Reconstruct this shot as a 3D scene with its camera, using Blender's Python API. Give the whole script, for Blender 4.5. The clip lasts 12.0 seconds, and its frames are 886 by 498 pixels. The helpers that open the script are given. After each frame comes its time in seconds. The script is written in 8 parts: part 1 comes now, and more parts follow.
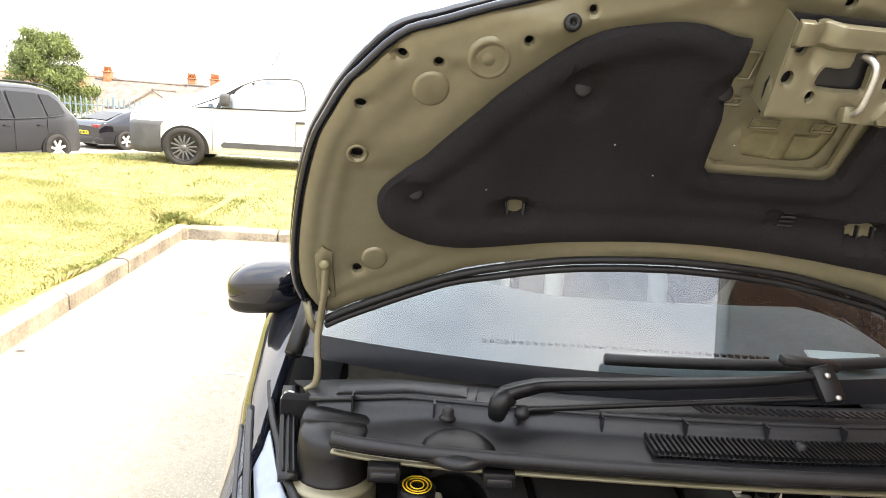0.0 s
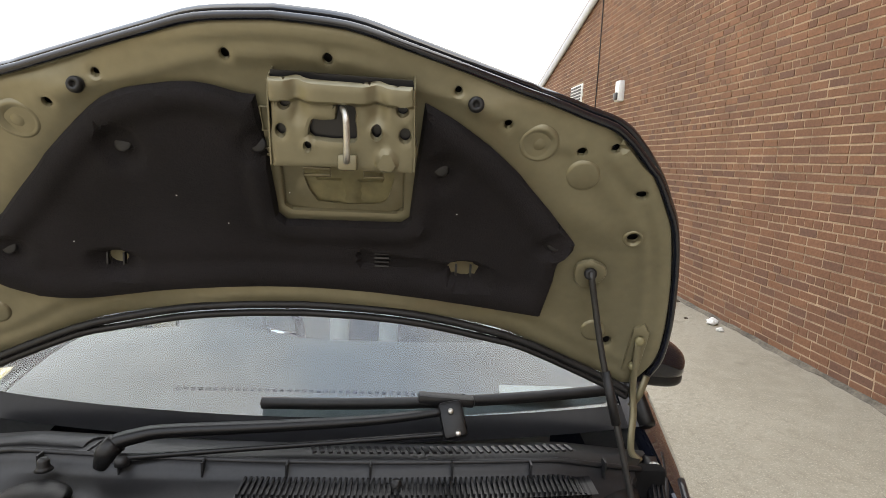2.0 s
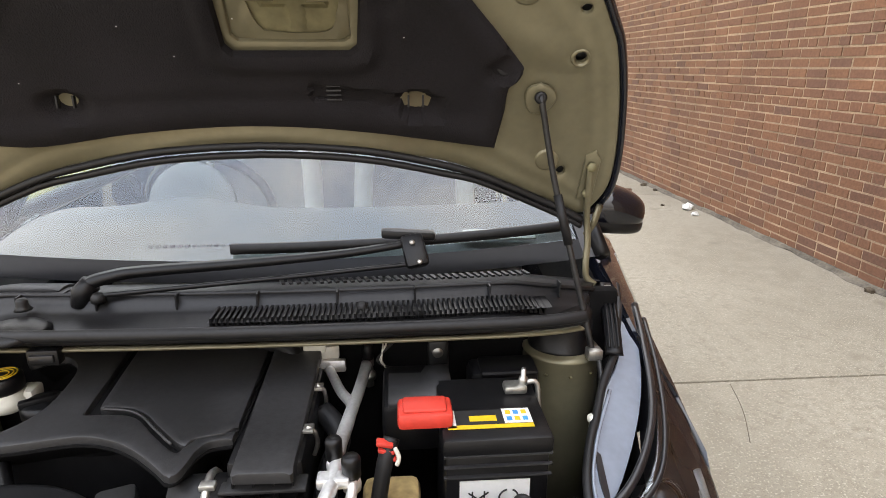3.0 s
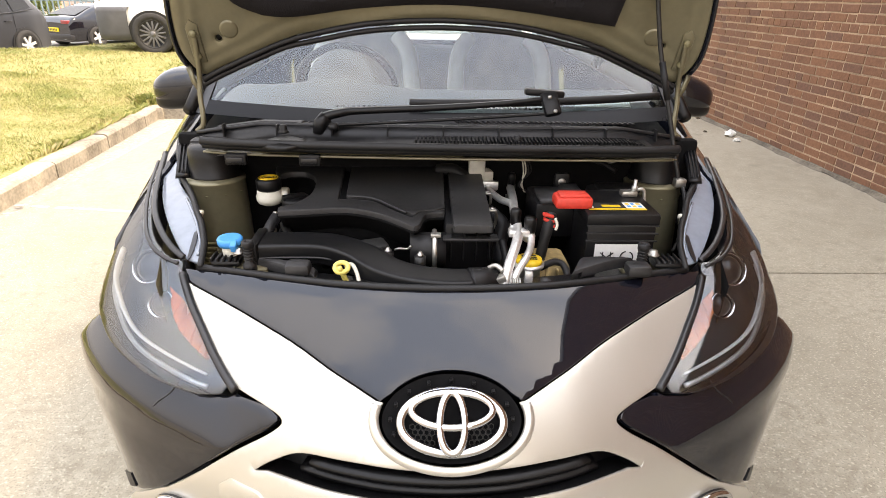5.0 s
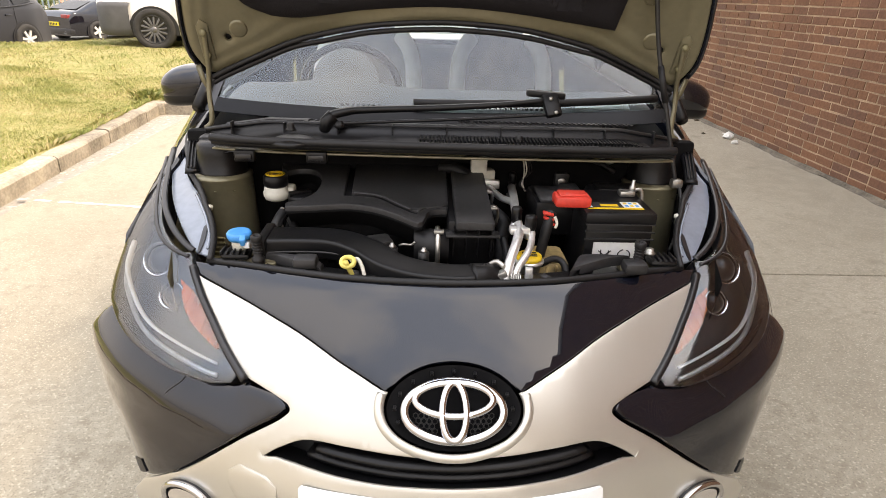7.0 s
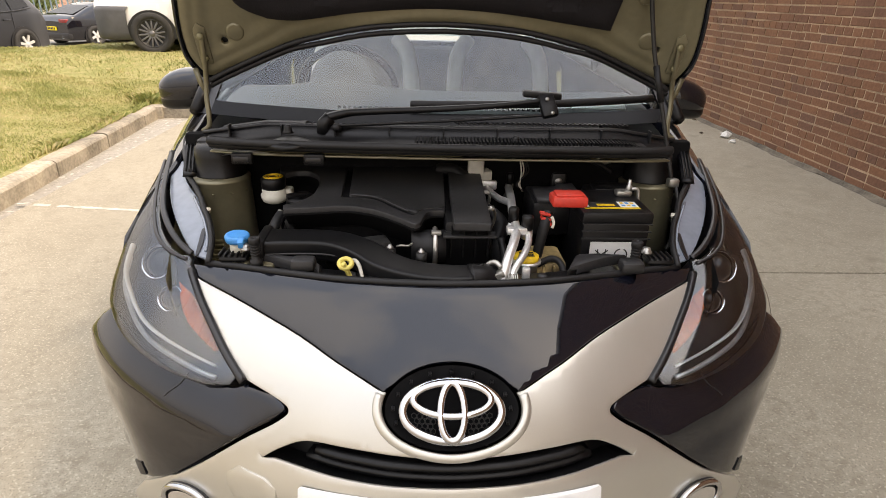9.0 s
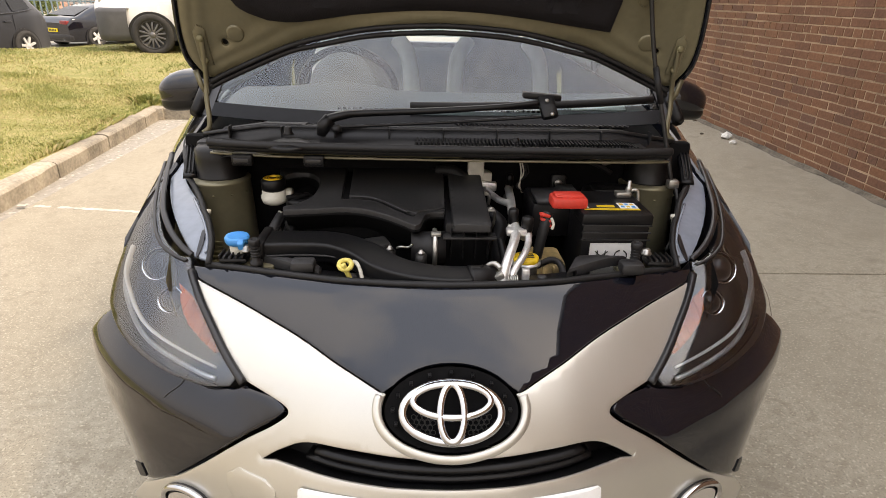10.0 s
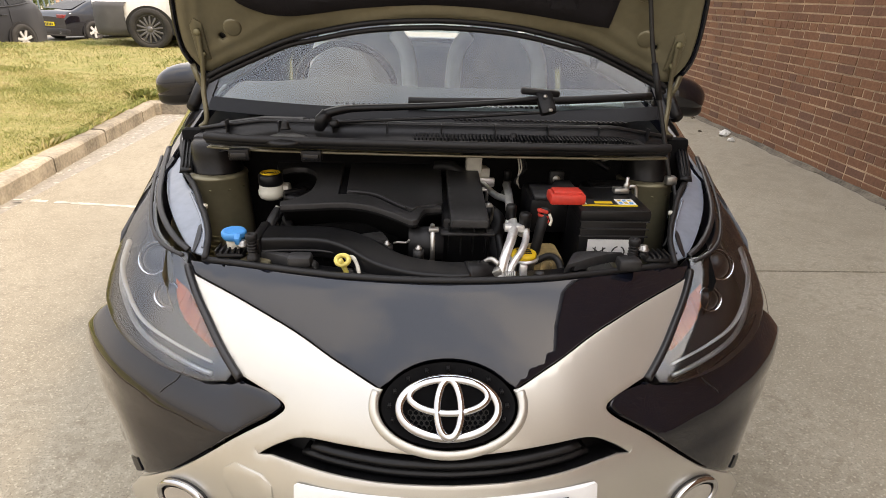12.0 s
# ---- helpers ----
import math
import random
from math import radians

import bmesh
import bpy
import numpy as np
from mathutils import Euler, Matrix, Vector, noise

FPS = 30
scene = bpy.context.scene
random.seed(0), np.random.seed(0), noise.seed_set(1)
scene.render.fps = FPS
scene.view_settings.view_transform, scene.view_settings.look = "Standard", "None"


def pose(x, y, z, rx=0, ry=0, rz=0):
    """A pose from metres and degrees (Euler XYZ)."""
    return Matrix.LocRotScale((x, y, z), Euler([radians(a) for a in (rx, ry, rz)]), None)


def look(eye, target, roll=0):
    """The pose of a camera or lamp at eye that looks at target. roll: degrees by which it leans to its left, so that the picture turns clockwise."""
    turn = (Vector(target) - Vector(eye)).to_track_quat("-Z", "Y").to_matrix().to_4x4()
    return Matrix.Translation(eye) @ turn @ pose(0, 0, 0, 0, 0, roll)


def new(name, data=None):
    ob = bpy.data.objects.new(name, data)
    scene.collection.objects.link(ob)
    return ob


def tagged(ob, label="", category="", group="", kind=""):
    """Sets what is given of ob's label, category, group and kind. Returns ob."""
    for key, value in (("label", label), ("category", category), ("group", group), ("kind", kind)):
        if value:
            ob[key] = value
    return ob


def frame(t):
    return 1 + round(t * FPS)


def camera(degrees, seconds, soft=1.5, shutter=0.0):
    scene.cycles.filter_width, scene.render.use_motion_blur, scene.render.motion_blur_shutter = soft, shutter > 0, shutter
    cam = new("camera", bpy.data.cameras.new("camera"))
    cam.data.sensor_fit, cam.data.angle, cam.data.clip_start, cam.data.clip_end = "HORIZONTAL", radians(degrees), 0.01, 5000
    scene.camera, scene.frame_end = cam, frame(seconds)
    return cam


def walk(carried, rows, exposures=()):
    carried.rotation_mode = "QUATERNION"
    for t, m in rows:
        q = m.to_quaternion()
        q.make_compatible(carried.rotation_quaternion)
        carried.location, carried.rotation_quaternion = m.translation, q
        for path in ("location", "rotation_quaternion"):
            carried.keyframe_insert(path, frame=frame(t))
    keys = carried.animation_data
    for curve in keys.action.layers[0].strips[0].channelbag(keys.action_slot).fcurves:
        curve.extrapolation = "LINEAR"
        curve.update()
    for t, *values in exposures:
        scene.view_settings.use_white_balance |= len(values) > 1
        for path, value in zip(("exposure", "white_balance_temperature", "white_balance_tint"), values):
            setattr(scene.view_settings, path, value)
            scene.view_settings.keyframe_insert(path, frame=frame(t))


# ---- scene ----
cam = camera(74.0, 12.0, 0.7)
ROWS = [
    (0.0, -0.4068, -0.0968, 1.4296, 77.13, -4.24, -0.93),
    (0.5, -0.3631, -0.1066, 1.4878, 81.29, -4.67, -0.85),
    (1.0, -0.2614, -0.1135, 1.5319, 80.68, -2.89, -4.84),
    (1.5, -0.0065, -0.1138, 1.5421, 79.79, -3.41, -1.78),
    (2.0, 0.1766, -0.1419, 1.4738, 81.36, -2.60, -2.56),
    (2.5, 0.2265, -0.1443, 1.4064, 77.86, -1.27, -4.60),
    (3.0, 0.2216, -0.1972, 1.3557, 72.77, -0.21, -4.65),
    (3.5, 0.1413, -0.2628, 1.3345, 69.30, -0.56, -3.28),
    (3.7, 0.0768, -0.3128, 1.3290, 69.46, -1.19, -2.54),
    (5.3, -0.0519, -0.6462, 1.2809, 66.28, -1.02, -1.71),
    (5.5, -0.0550, -0.6495, 1.2891, 66.61, -0.40, -2.49),
    (6.0, -0.0602, -0.6520, 1.2900, 66.29, -1.40, -1.80),
    (6.5, -0.0586, -0.6517, 1.2917, 66.53, -1.46, -1.71),
    (7.0, -0.0594, -0.6533, 1.2926, 66.46, -1.82, -1.76),
    (9.0, -0.0553, -0.6574, 1.2932, 66.60, -1.41, -1.98),
    (9.5, -0.0515, -0.6571, 1.2940, 66.67, -1.35, -2.10),
    (10.0, -0.0538, -0.6580, 1.2941, 66.70, -1.36, -1.94),
    (10.5, -0.0521, -0.6580, 1.2946, 66.67, -1.44, -1.90),
    (11.0, -0.0513, -0.6566, 1.2922, 66.42, -1.42, -1.88),
    (11.5, -0.0530, -0.6560, 1.2916, 66.42, -1.44, -1.92),
    (12.0, -0.0531, -0.6565, 1.2916, 66.36, -1.65, -2.05),
]
EXPOSURES = [(0.0, 1.8, 8700, 14), (1.0, 1.4, 8700, 14), (2.0, 1.2, 8900, 13), (2.5, 1.3, 8900, 14), (3.5, 1.6, 8700, 16), (3.7, 1.55, 8800, 16), (5.3, 1.34, 9300, 18), (6.0, 1.2, 9400, 18), (7.0, 1.06, 9400, 18), (9.0, 0.72, 9600, 18), (12.0, 0.72, 9600, 18)]
walk(cam, [(t, pose(x, y, z, rx, ry, rz)) for t, x, y, z, rx, ry, rz in ROWS], EXPOSURES)

# ---- light ----
SUN_WAY = Vector((0.70, -0.20, 1.0)).normalized()
world = bpy.data.worlds.new("sky")
scene.world = world
world.use_nodes = True
wn = world.node_tree.nodes
sky = wn.new("ShaderNodeTexSky")
sky.sky_type = "NISHITA"
sky.sun_disc = False
sky.sun_elevation = math.asin(SUN_WAY.z)
sky.sun_rotation = math.atan2(SUN_WAY.x, SUN_WAY.y)
sky.air_density, sky.dust_density, sky.ozone_density = 1.0, 1.5, 0.6
wn["Background"].inputs["Strength"].default_value = 0.15
haze = wn.new("ShaderNodeHueSaturation")
haze.inputs["Saturation"].default_value = 0.2
haze.inputs["Value"].default_value = 1.5
world.node_tree.links.new(sky.outputs[0], haze.inputs["Color"])
veil = wn.new("ShaderNodeMix")  # thin bright cloud over the whole sky
veil.data_type = "RGBA"
veil.inputs[0].default_value = 0.7
height, shade = wn.new("ShaderNodeTexCoord"), wn.new("ShaderNodeSeparateXYZ")
world.node_tree.links.new(height.outputs["Generated"], shade.inputs[0])
over = wn.new("ShaderNodeMapRange")  # brighter overhead than at the skyline, as cloud is
over.inputs[3].default_value, over.inputs[4].default_value = 2.6, 16.8
world.node_tree.links.new(shade.outputs[2], over.inputs[0])
tone = wn.new("ShaderNodeMix")
tone.data_type, tone.blend_type = "RGBA", "MULTIPLY"
tone.inputs[0].default_value = 1.0
tone.inputs[7].default_value = (0.80, 0.97, 1.24, 1)
world.node_tree.links.new(over.outputs[0], tone.inputs[6])
drift = wn.new("ShaderNodeTexNoise")  # broken cloud high up, closed cloud towards the skyline
drift.inputs["Scale"].default_value, drift.inputs["Detail"].default_value, drift.inputs["Roughness"].default_value = 1.5, 5.0, 0.5
drift.inputs["Distortion"].default_value = 0.5
world.node_tree.links.new(height.outputs["Generated"], drift.inputs["Vector"])
broken = wn.new("ShaderNodeMapRange")
broken.interpolation_type = "SMOOTHSTEP"
broken.inputs[1].default_value, broken.inputs[2].default_value = 0.36, 0.58
world.node_tree.links.new(drift.outputs["Fac"], broken.inputs[0])
closed = wn.new("ShaderNodeMapRange")
closed.inputs[1].default_value, closed.inputs[2].default_value, closed.inputs[3].default_value, closed.inputs[4].default_value = 0.25, 0.60, 1.0, 0.0
world.node_tree.links.new(shade.outputs[2], closed.inputs[0])
cover = wn.new("ShaderNodeMath")
cover.operation = "MAXIMUM"
world.node_tree.links.new(broken.outputs[0], cover.inputs[0])
world.node_tree.links.new(closed.outputs[0], cover.inputs[1])
gaps = wn.new("ShaderNodeMix")
gaps.data_type, gaps.blend_type = "RGBA", "MULTIPLY"
gaps.inputs[7].default_value = (0.58, 0.68, 0.82, 1)
clear = wn.new("ShaderNodeMath")
clear.operation = "SUBTRACT"
clear.inputs[0].default_value = 1.0
world.node_tree.links.new(cover.outputs[0], clear.inputs[1])
world.node_tree.links.new(clear.outputs[0], gaps.inputs[0])
world.node_tree.links.new(tone.outputs[2], gaps.inputs[6])
world.node_tree.links.new(gaps.outputs[2], veil.inputs[7])
world.node_tree.links.new(haze.outputs[0], veil.inputs[6])
world.node_tree.links.new(veil.outputs[2], wn["Background"].inputs["Color"])
sun = new("sun", bpy.data.lights.new("sun", "SUN"))
sun.data.energy, sun.data.angle, sun.data.color = 2.4, radians(11), (1.0, 0.95, 0.86)
sun.matrix_world = look(SUN_WAY * 50, (0, 0, 0))

# ---- materials ----
def mat(name, color, rough=0.5, metal=0.0, vary=0.12, scale=6.0, fine=60.0, bump=0.0, bump_scale=80.0, coat=0.0, spec=0.5, dark=None, per=0.0):
    """A painted, plastic, metal or mineral surface: two scales of tone, grain and relief."""
    m = bpy.data.materials.new(name)
    m.use_nodes = True
    n, l = m.node_tree.nodes, m.node_tree.links
    b = n["Principled BSDF"]
    co = n.new("ShaderNodeTexCoord")
    big, small = n.new("ShaderNodeTexNoise"), n.new("ShaderNodeTexNoise")
    big.inputs["Scale"].default_value, small.inputs["Scale"].default_value = scale, fine
    big.inputs["Detail"].default_value = 5
    for t in (big, small):
        l.new(co.outputs["Object"], t.inputs["Vector"])
    mix = n.new("ShaderNodeMix")
    mix.data_type = "RGBA"
    low = dark or [c * (1 - 2 * vary) for c in color]
    mix.inputs[6].default_value, mix.inputs[7].default_value = (*low, 1), (*[min(1, c * (1 + vary)) for c in color], 1)
    add = n.new("ShaderNodeMath")
    add.operation = "MULTIPLY_ADD"
    l.new(small.outputs["Fac"], add.inputs[0])
    add.inputs[1].default_value = 0.5
    l.new(big.outputs["Fac"], add.inputs[2])
    ramp = n.new("ShaderNodeMapRange")
    ramp.inputs[1].default_value, ramp.inputs[2].default_value = 0.5, 1.0
    l.new(add.outputs[0], ramp.inputs[0])
    l.new(ramp.outputs[0], mix.inputs[0])
    out = mix.outputs[2]
    if per:
        info, hsv = n.new("ShaderNodeObjectInfo"), n.new("ShaderNodeHueSaturation")
        k = n.new("ShaderNodeMapRange")
        k.inputs[3].default_value, k.inputs[4].default_value = 1 - per, 1 + per
        l.new(info.outputs["Random"], k.inputs[0])
        l.new(k.outputs[0], hsv.inputs["Value"])
        l.new(out, hsv.inputs["Color"])
        out = hsv.outputs[0]
    l.new(out, b.inputs["Base Color"])
    r = n.new("ShaderNodeMapRange")
    r.inputs[3].default_value, r.inputs[4].default_value = max(0.01, rough * 0.8), min(1, rough * 1.25)
    l.new(big.outputs["Fac"], r.inputs[0])
    l.new(r.outputs[0], b.inputs["Roughness"])
    b.inputs["Metallic"].default_value = metal
    b.inputs["Specular IOR Level"].default_value = spec
    b.inputs["Coat Weight"].default_value, b.inputs["Coat Roughness"].default_value = coat, 0.02
    if bump:
        bp, grain = n.new("ShaderNodeBump"), n.new("ShaderNodeTexNoise")
        grain.inputs["Scale"].default_value, grain.inputs["Detail"].default_value = bump_scale, 4
        l.new(co.outputs["Object"], grain.inputs["Vector"])
        bp.inputs["Strength"].default_value, bp.inputs["Distance"].default_value = bump, 0.004
        l.new(grain.outputs["Fac"], bp.inputs["Height"])
        l.new(bp.outputs[0], b.inputs["Normal"])
    return m


def glass(name, tint, rough=0.0, clear=0.85, dust=0.0):
    """Thin glazing: mostly see-through, with a mirror coat that grows at a slant."""
    m = bpy.data.materials.new(name)
    m.use_nodes = True
    n, l = m.node_tree.nodes, m.node_tree.links
    n.remove(n["Principled BSDF"])
    tr, gl, mx, fr = n.new("ShaderNodeBsdfTransparent"), n.new("ShaderNodeBsdfGlossy"), n.new("ShaderNodeMixShader"), n.new("ShaderNodeFresnel")
    tr.inputs[0].default_value = (*tint, 1)
    gl.inputs["Roughness"].default_value = rough
    fr.inputs["IOR"].default_value = 1.0 + (1 - clear) * 4
    l.new(fr.outputs[0], mx.inputs[0])
    l.new(tr.outputs[0], mx.inputs[1])
    l.new(gl.outputs[0], mx.inputs[2])
    last = mx.outputs[0]
    if dust:
        df, dm, no, mr = n.new("ShaderNodeBsdfDiffuse"), n.new("ShaderNodeMixShader"), n.new("ShaderNodeTexNoise"), n.new("ShaderNodeMapRange")
        df.inputs[0].default_value = (0.72, 0.74, 0.76, 1)
        no.inputs["Scale"].default_value, no.inputs["Detail"].default_value = 5, 6
        mr.inputs[3].default_value, mr.inputs[4].default_value = dust * 0.6, dust * 1.4
        l.new(no.outputs["Fac"], mr.inputs[0])
        l.new(mr.outputs[0], dm.inputs[0])
        l.new(last, dm.inputs[1])
        l.new(df.outputs[0], dm.inputs[2])
        last = dm.outputs[0]
    l.new(last, n["Material Output"].inputs[0])
    return m


# ---- mesh helpers ----
def thing(name, label, category, at=(0, 0, 0), group="", kind=""):
    ob = new(name)
    ob.location = at
    ob.empty_display_size = 0.05
    return tagged(ob, label, category, group, kind)


def mesh_of(name, bm, material, smooth=30):
    me = bpy.data.meshes.new(name)
    if smooth:
        for f in bm.faces:
            f.smooth = True
        for e in bm.edges:
            if len(e.link_faces) == 2 and e.calc_face_angle(0) > radians(smooth):
                e.smooth = False
    bm.to_mesh(me)
    bm.free()
    for one in material if isinstance(material, (list, tuple)) else [material]:
        me.materials.append(one)
    return me


def part(name, bm, material, parent, label="", smooth=30):
    """Links a bmesh, built in the world's metres, as one mesh under its thing."""
    ob = new(name, mesh_of(name, bm, material, smooth))
    ob.parent = parent
    root = parent
    shift = Vector((0, 0, 0))
    while root:
        shift += Vector(root.location)
        root = root.parent
    ob.location = -shift if shift.length else (0, 0, 0)
    return tagged(ob, label)


def solo(name, bm, material, label, category, group="", kind="", smooth=30):
    return tagged(new(name, mesh_of(name, bm, material, smooth)), label, category, group, kind)


def box(bm, x0, x1, y0, y1, z0, z1, bevel=0.0, turn=None, seg=2):
    """A box with rounded edges."""
    made = bmesh.ops.create_cube(bm, size=1.0)["verts"]
    m = Matrix.LocRotScale(((x0 + x1) / 2, (y0 + y1) / 2, (z0 + z1) / 2), None, (abs(x1 - x0), abs(y1 - y0), abs(z1 - z0)))
    bmesh.ops.transform(bm, matrix=m, verts=made)
    if bevel:
        edges = list({e for v in made for e in v.link_edges})
        got = bmesh.ops.bevel(bm, geom=edges, offset=bevel, segments=seg, affect="EDGES", profile=0.5)
        made = list({v for f in got["faces"] for v in f.verts} | {v for v in made if v.is_valid})
    if turn is not None:
        c = Matrix.Translation(((x0 + x1) / 2, (y0 + y1) / 2, (z0 + z1) / 2))
        bmesh.ops.transform(bm, matrix=c @ turn @ c.inverted(), verts=made)
    return bm


def boxed(*args, **kw):
    return box(bmesh.new(), *args, **kw)


def spline(points, n=8, closed=False):
    """A smooth line through a few points."""
    p = [Vector(q) for q in points]
    out = []
    count = len(p) if closed else len(p) - 1
    for i in range(count):
        if closed:
            a, b, c, d = p[i - 1], p[i], p[(i + 1) % len(p)], p[(i + 2) % len(p)]
        else:
            a, b, c, d = p[max(i - 1, 0)], p[i], p[i + 1], p[min(i + 2, len(p) - 1)]
        for k in range(n):
            t = k / n
            out.append(0.5 * ((2 * b) + (c - a) * t + (2 * a - 5 * b + 4 * c - d) * t * t + (3 * b - a - 3 * c + d) * t ** 3))
    if not closed:
        out.append(p[-1].copy())
    return out


def sweep(bm, path, shape, closed=False, up=(0, 0, 1), caps=True, taper=None):
    """Carries a closed outline of (side, up) pairs along a path."""
    rings = []
    n = len(path)
    for i, p in enumerate(path):
        q, r = path[(i + 1) % n if closed else min(i + 1, n - 1)], path[i - 1 if closed else max(i - 1, 0)]
        way = (Vector(q) - Vector(r)).normalized()
        side = way.cross(Vector(up))
        side = side.normalized() if side.length > 1e-4 else Vector((1, 0, 0))
        top = side.cross(way)
        k = taper(i / (n - 1)) if taper else 1.0
        rings.append([bm.verts.new(Vector(p) + (side * a + top * b) * k) for a, b in shape])
    m = len(shape)
    for i in range(n if closed else n - 1):
        a, b = rings[i], rings[(i + 1) % n]
        for j in range(m):
            bm.faces.new((a[j], a[(j + 1) % m], b[(j + 1) % m], b[j]))
    if caps and not closed:
        bm.faces.new(rings[0][::-1])
        bm.faces.new(rings[-1])
    return bm


def circle(r, n=12, k=1.0):
    return [(r * math.cos(2 * math.pi * i / n), r * k * math.sin(2 * math.pi * i / n)) for i in range(n)]


def tube(path, r, n=12, closed=False, up=(0, 0, 1), bm=None, taper=None):
    return sweep(bm or bmesh.new(), path, circle(r, n), closed, up, taper=taper)


def lathe(profile, at=(0, 0, 0), n=32, turn=None, bm=None, cap=True):
    """Turns (radius, height) pairs round the upright axis."""
    bm = bm or bmesh.new()
    m = Matrix.Translation(at) @ (turn.to_4x4() if turn is not None else Matrix())
    rings = []
    for r, h in profile:
        rings.append([bm.verts.new(m @ Vector((r * math.cos(2 * math.pi * i / n), r * math.sin(2 * math.pi * i / n), h))) for i in range(n)] if r > 1e-6 else [bm.verts.new(m @ Vector((0, 0, h)))])
    for a, b in zip(rings, rings[1:]):
        for i in range(n):
            j = (i + 1) % n
            v = [a[i % len(a)], a[j % len(a)], b[j % len(b)], b[i % len(b)]]
            v = list(dict.fromkeys(v))
            if len(v) > 2:
                bm.faces.new(v)
    for ring, way in ((rings[0], -1), (rings[-1], 1)):
        if len(ring) > 2 and cap:
            bm.faces.new(ring[::way])
    return bm


def surface(fn, us, vs, bm=None, flip=False):
    """A grid of points fn(u, v)."""
    bm = bm or bmesh.new()
    g = [[bm.verts.new(fn(u, v)) for v in vs] for u in us]
    for i in range(len(us) - 1):
        for j in range(len(vs) - 1):
            f = (g[i][j], g[i + 1][j], g[i + 1][j + 1], g[i][j + 1])
            bm.faces.new(f[::-1] if flip else f)
    return bm


def thicken(bm, d):
    """Gives a sheet a thickness d against its normals."""
    bm.normal_update()
    bmesh.ops.solidify(bm, geom=bm.faces[:], thickness=d)
    return bm


def inside(p, loop):
    x, y = p
    hit = False
    for (ax, ay), (bx, by) in zip(loop, loop[1:] + loop[:1]):
        if (ay > y) != (by > y) and x < (bx - ax) * (y - ay) / (by - ay) + ax:
            hit = not hit
    return hit


def edge_gap(pts, loops):
    """The distance of each point from the nearest outline."""
    pts = np.asarray(pts, float)
    best = np.full(len(pts), 1e9)
    for loop in loops:
        a = np.asarray(loop, float)
        b = np.roll(a, -1, axis=0)
        for p, q in zip(a, b):
            d = q - p
            t = np.clip(((pts - p) @ d) / max(d @ d, 1e-12), 0, 1)
            best = np.minimum(best, np.linalg.norm(pts - p - t[:, None] * d, axis=1))
    return best


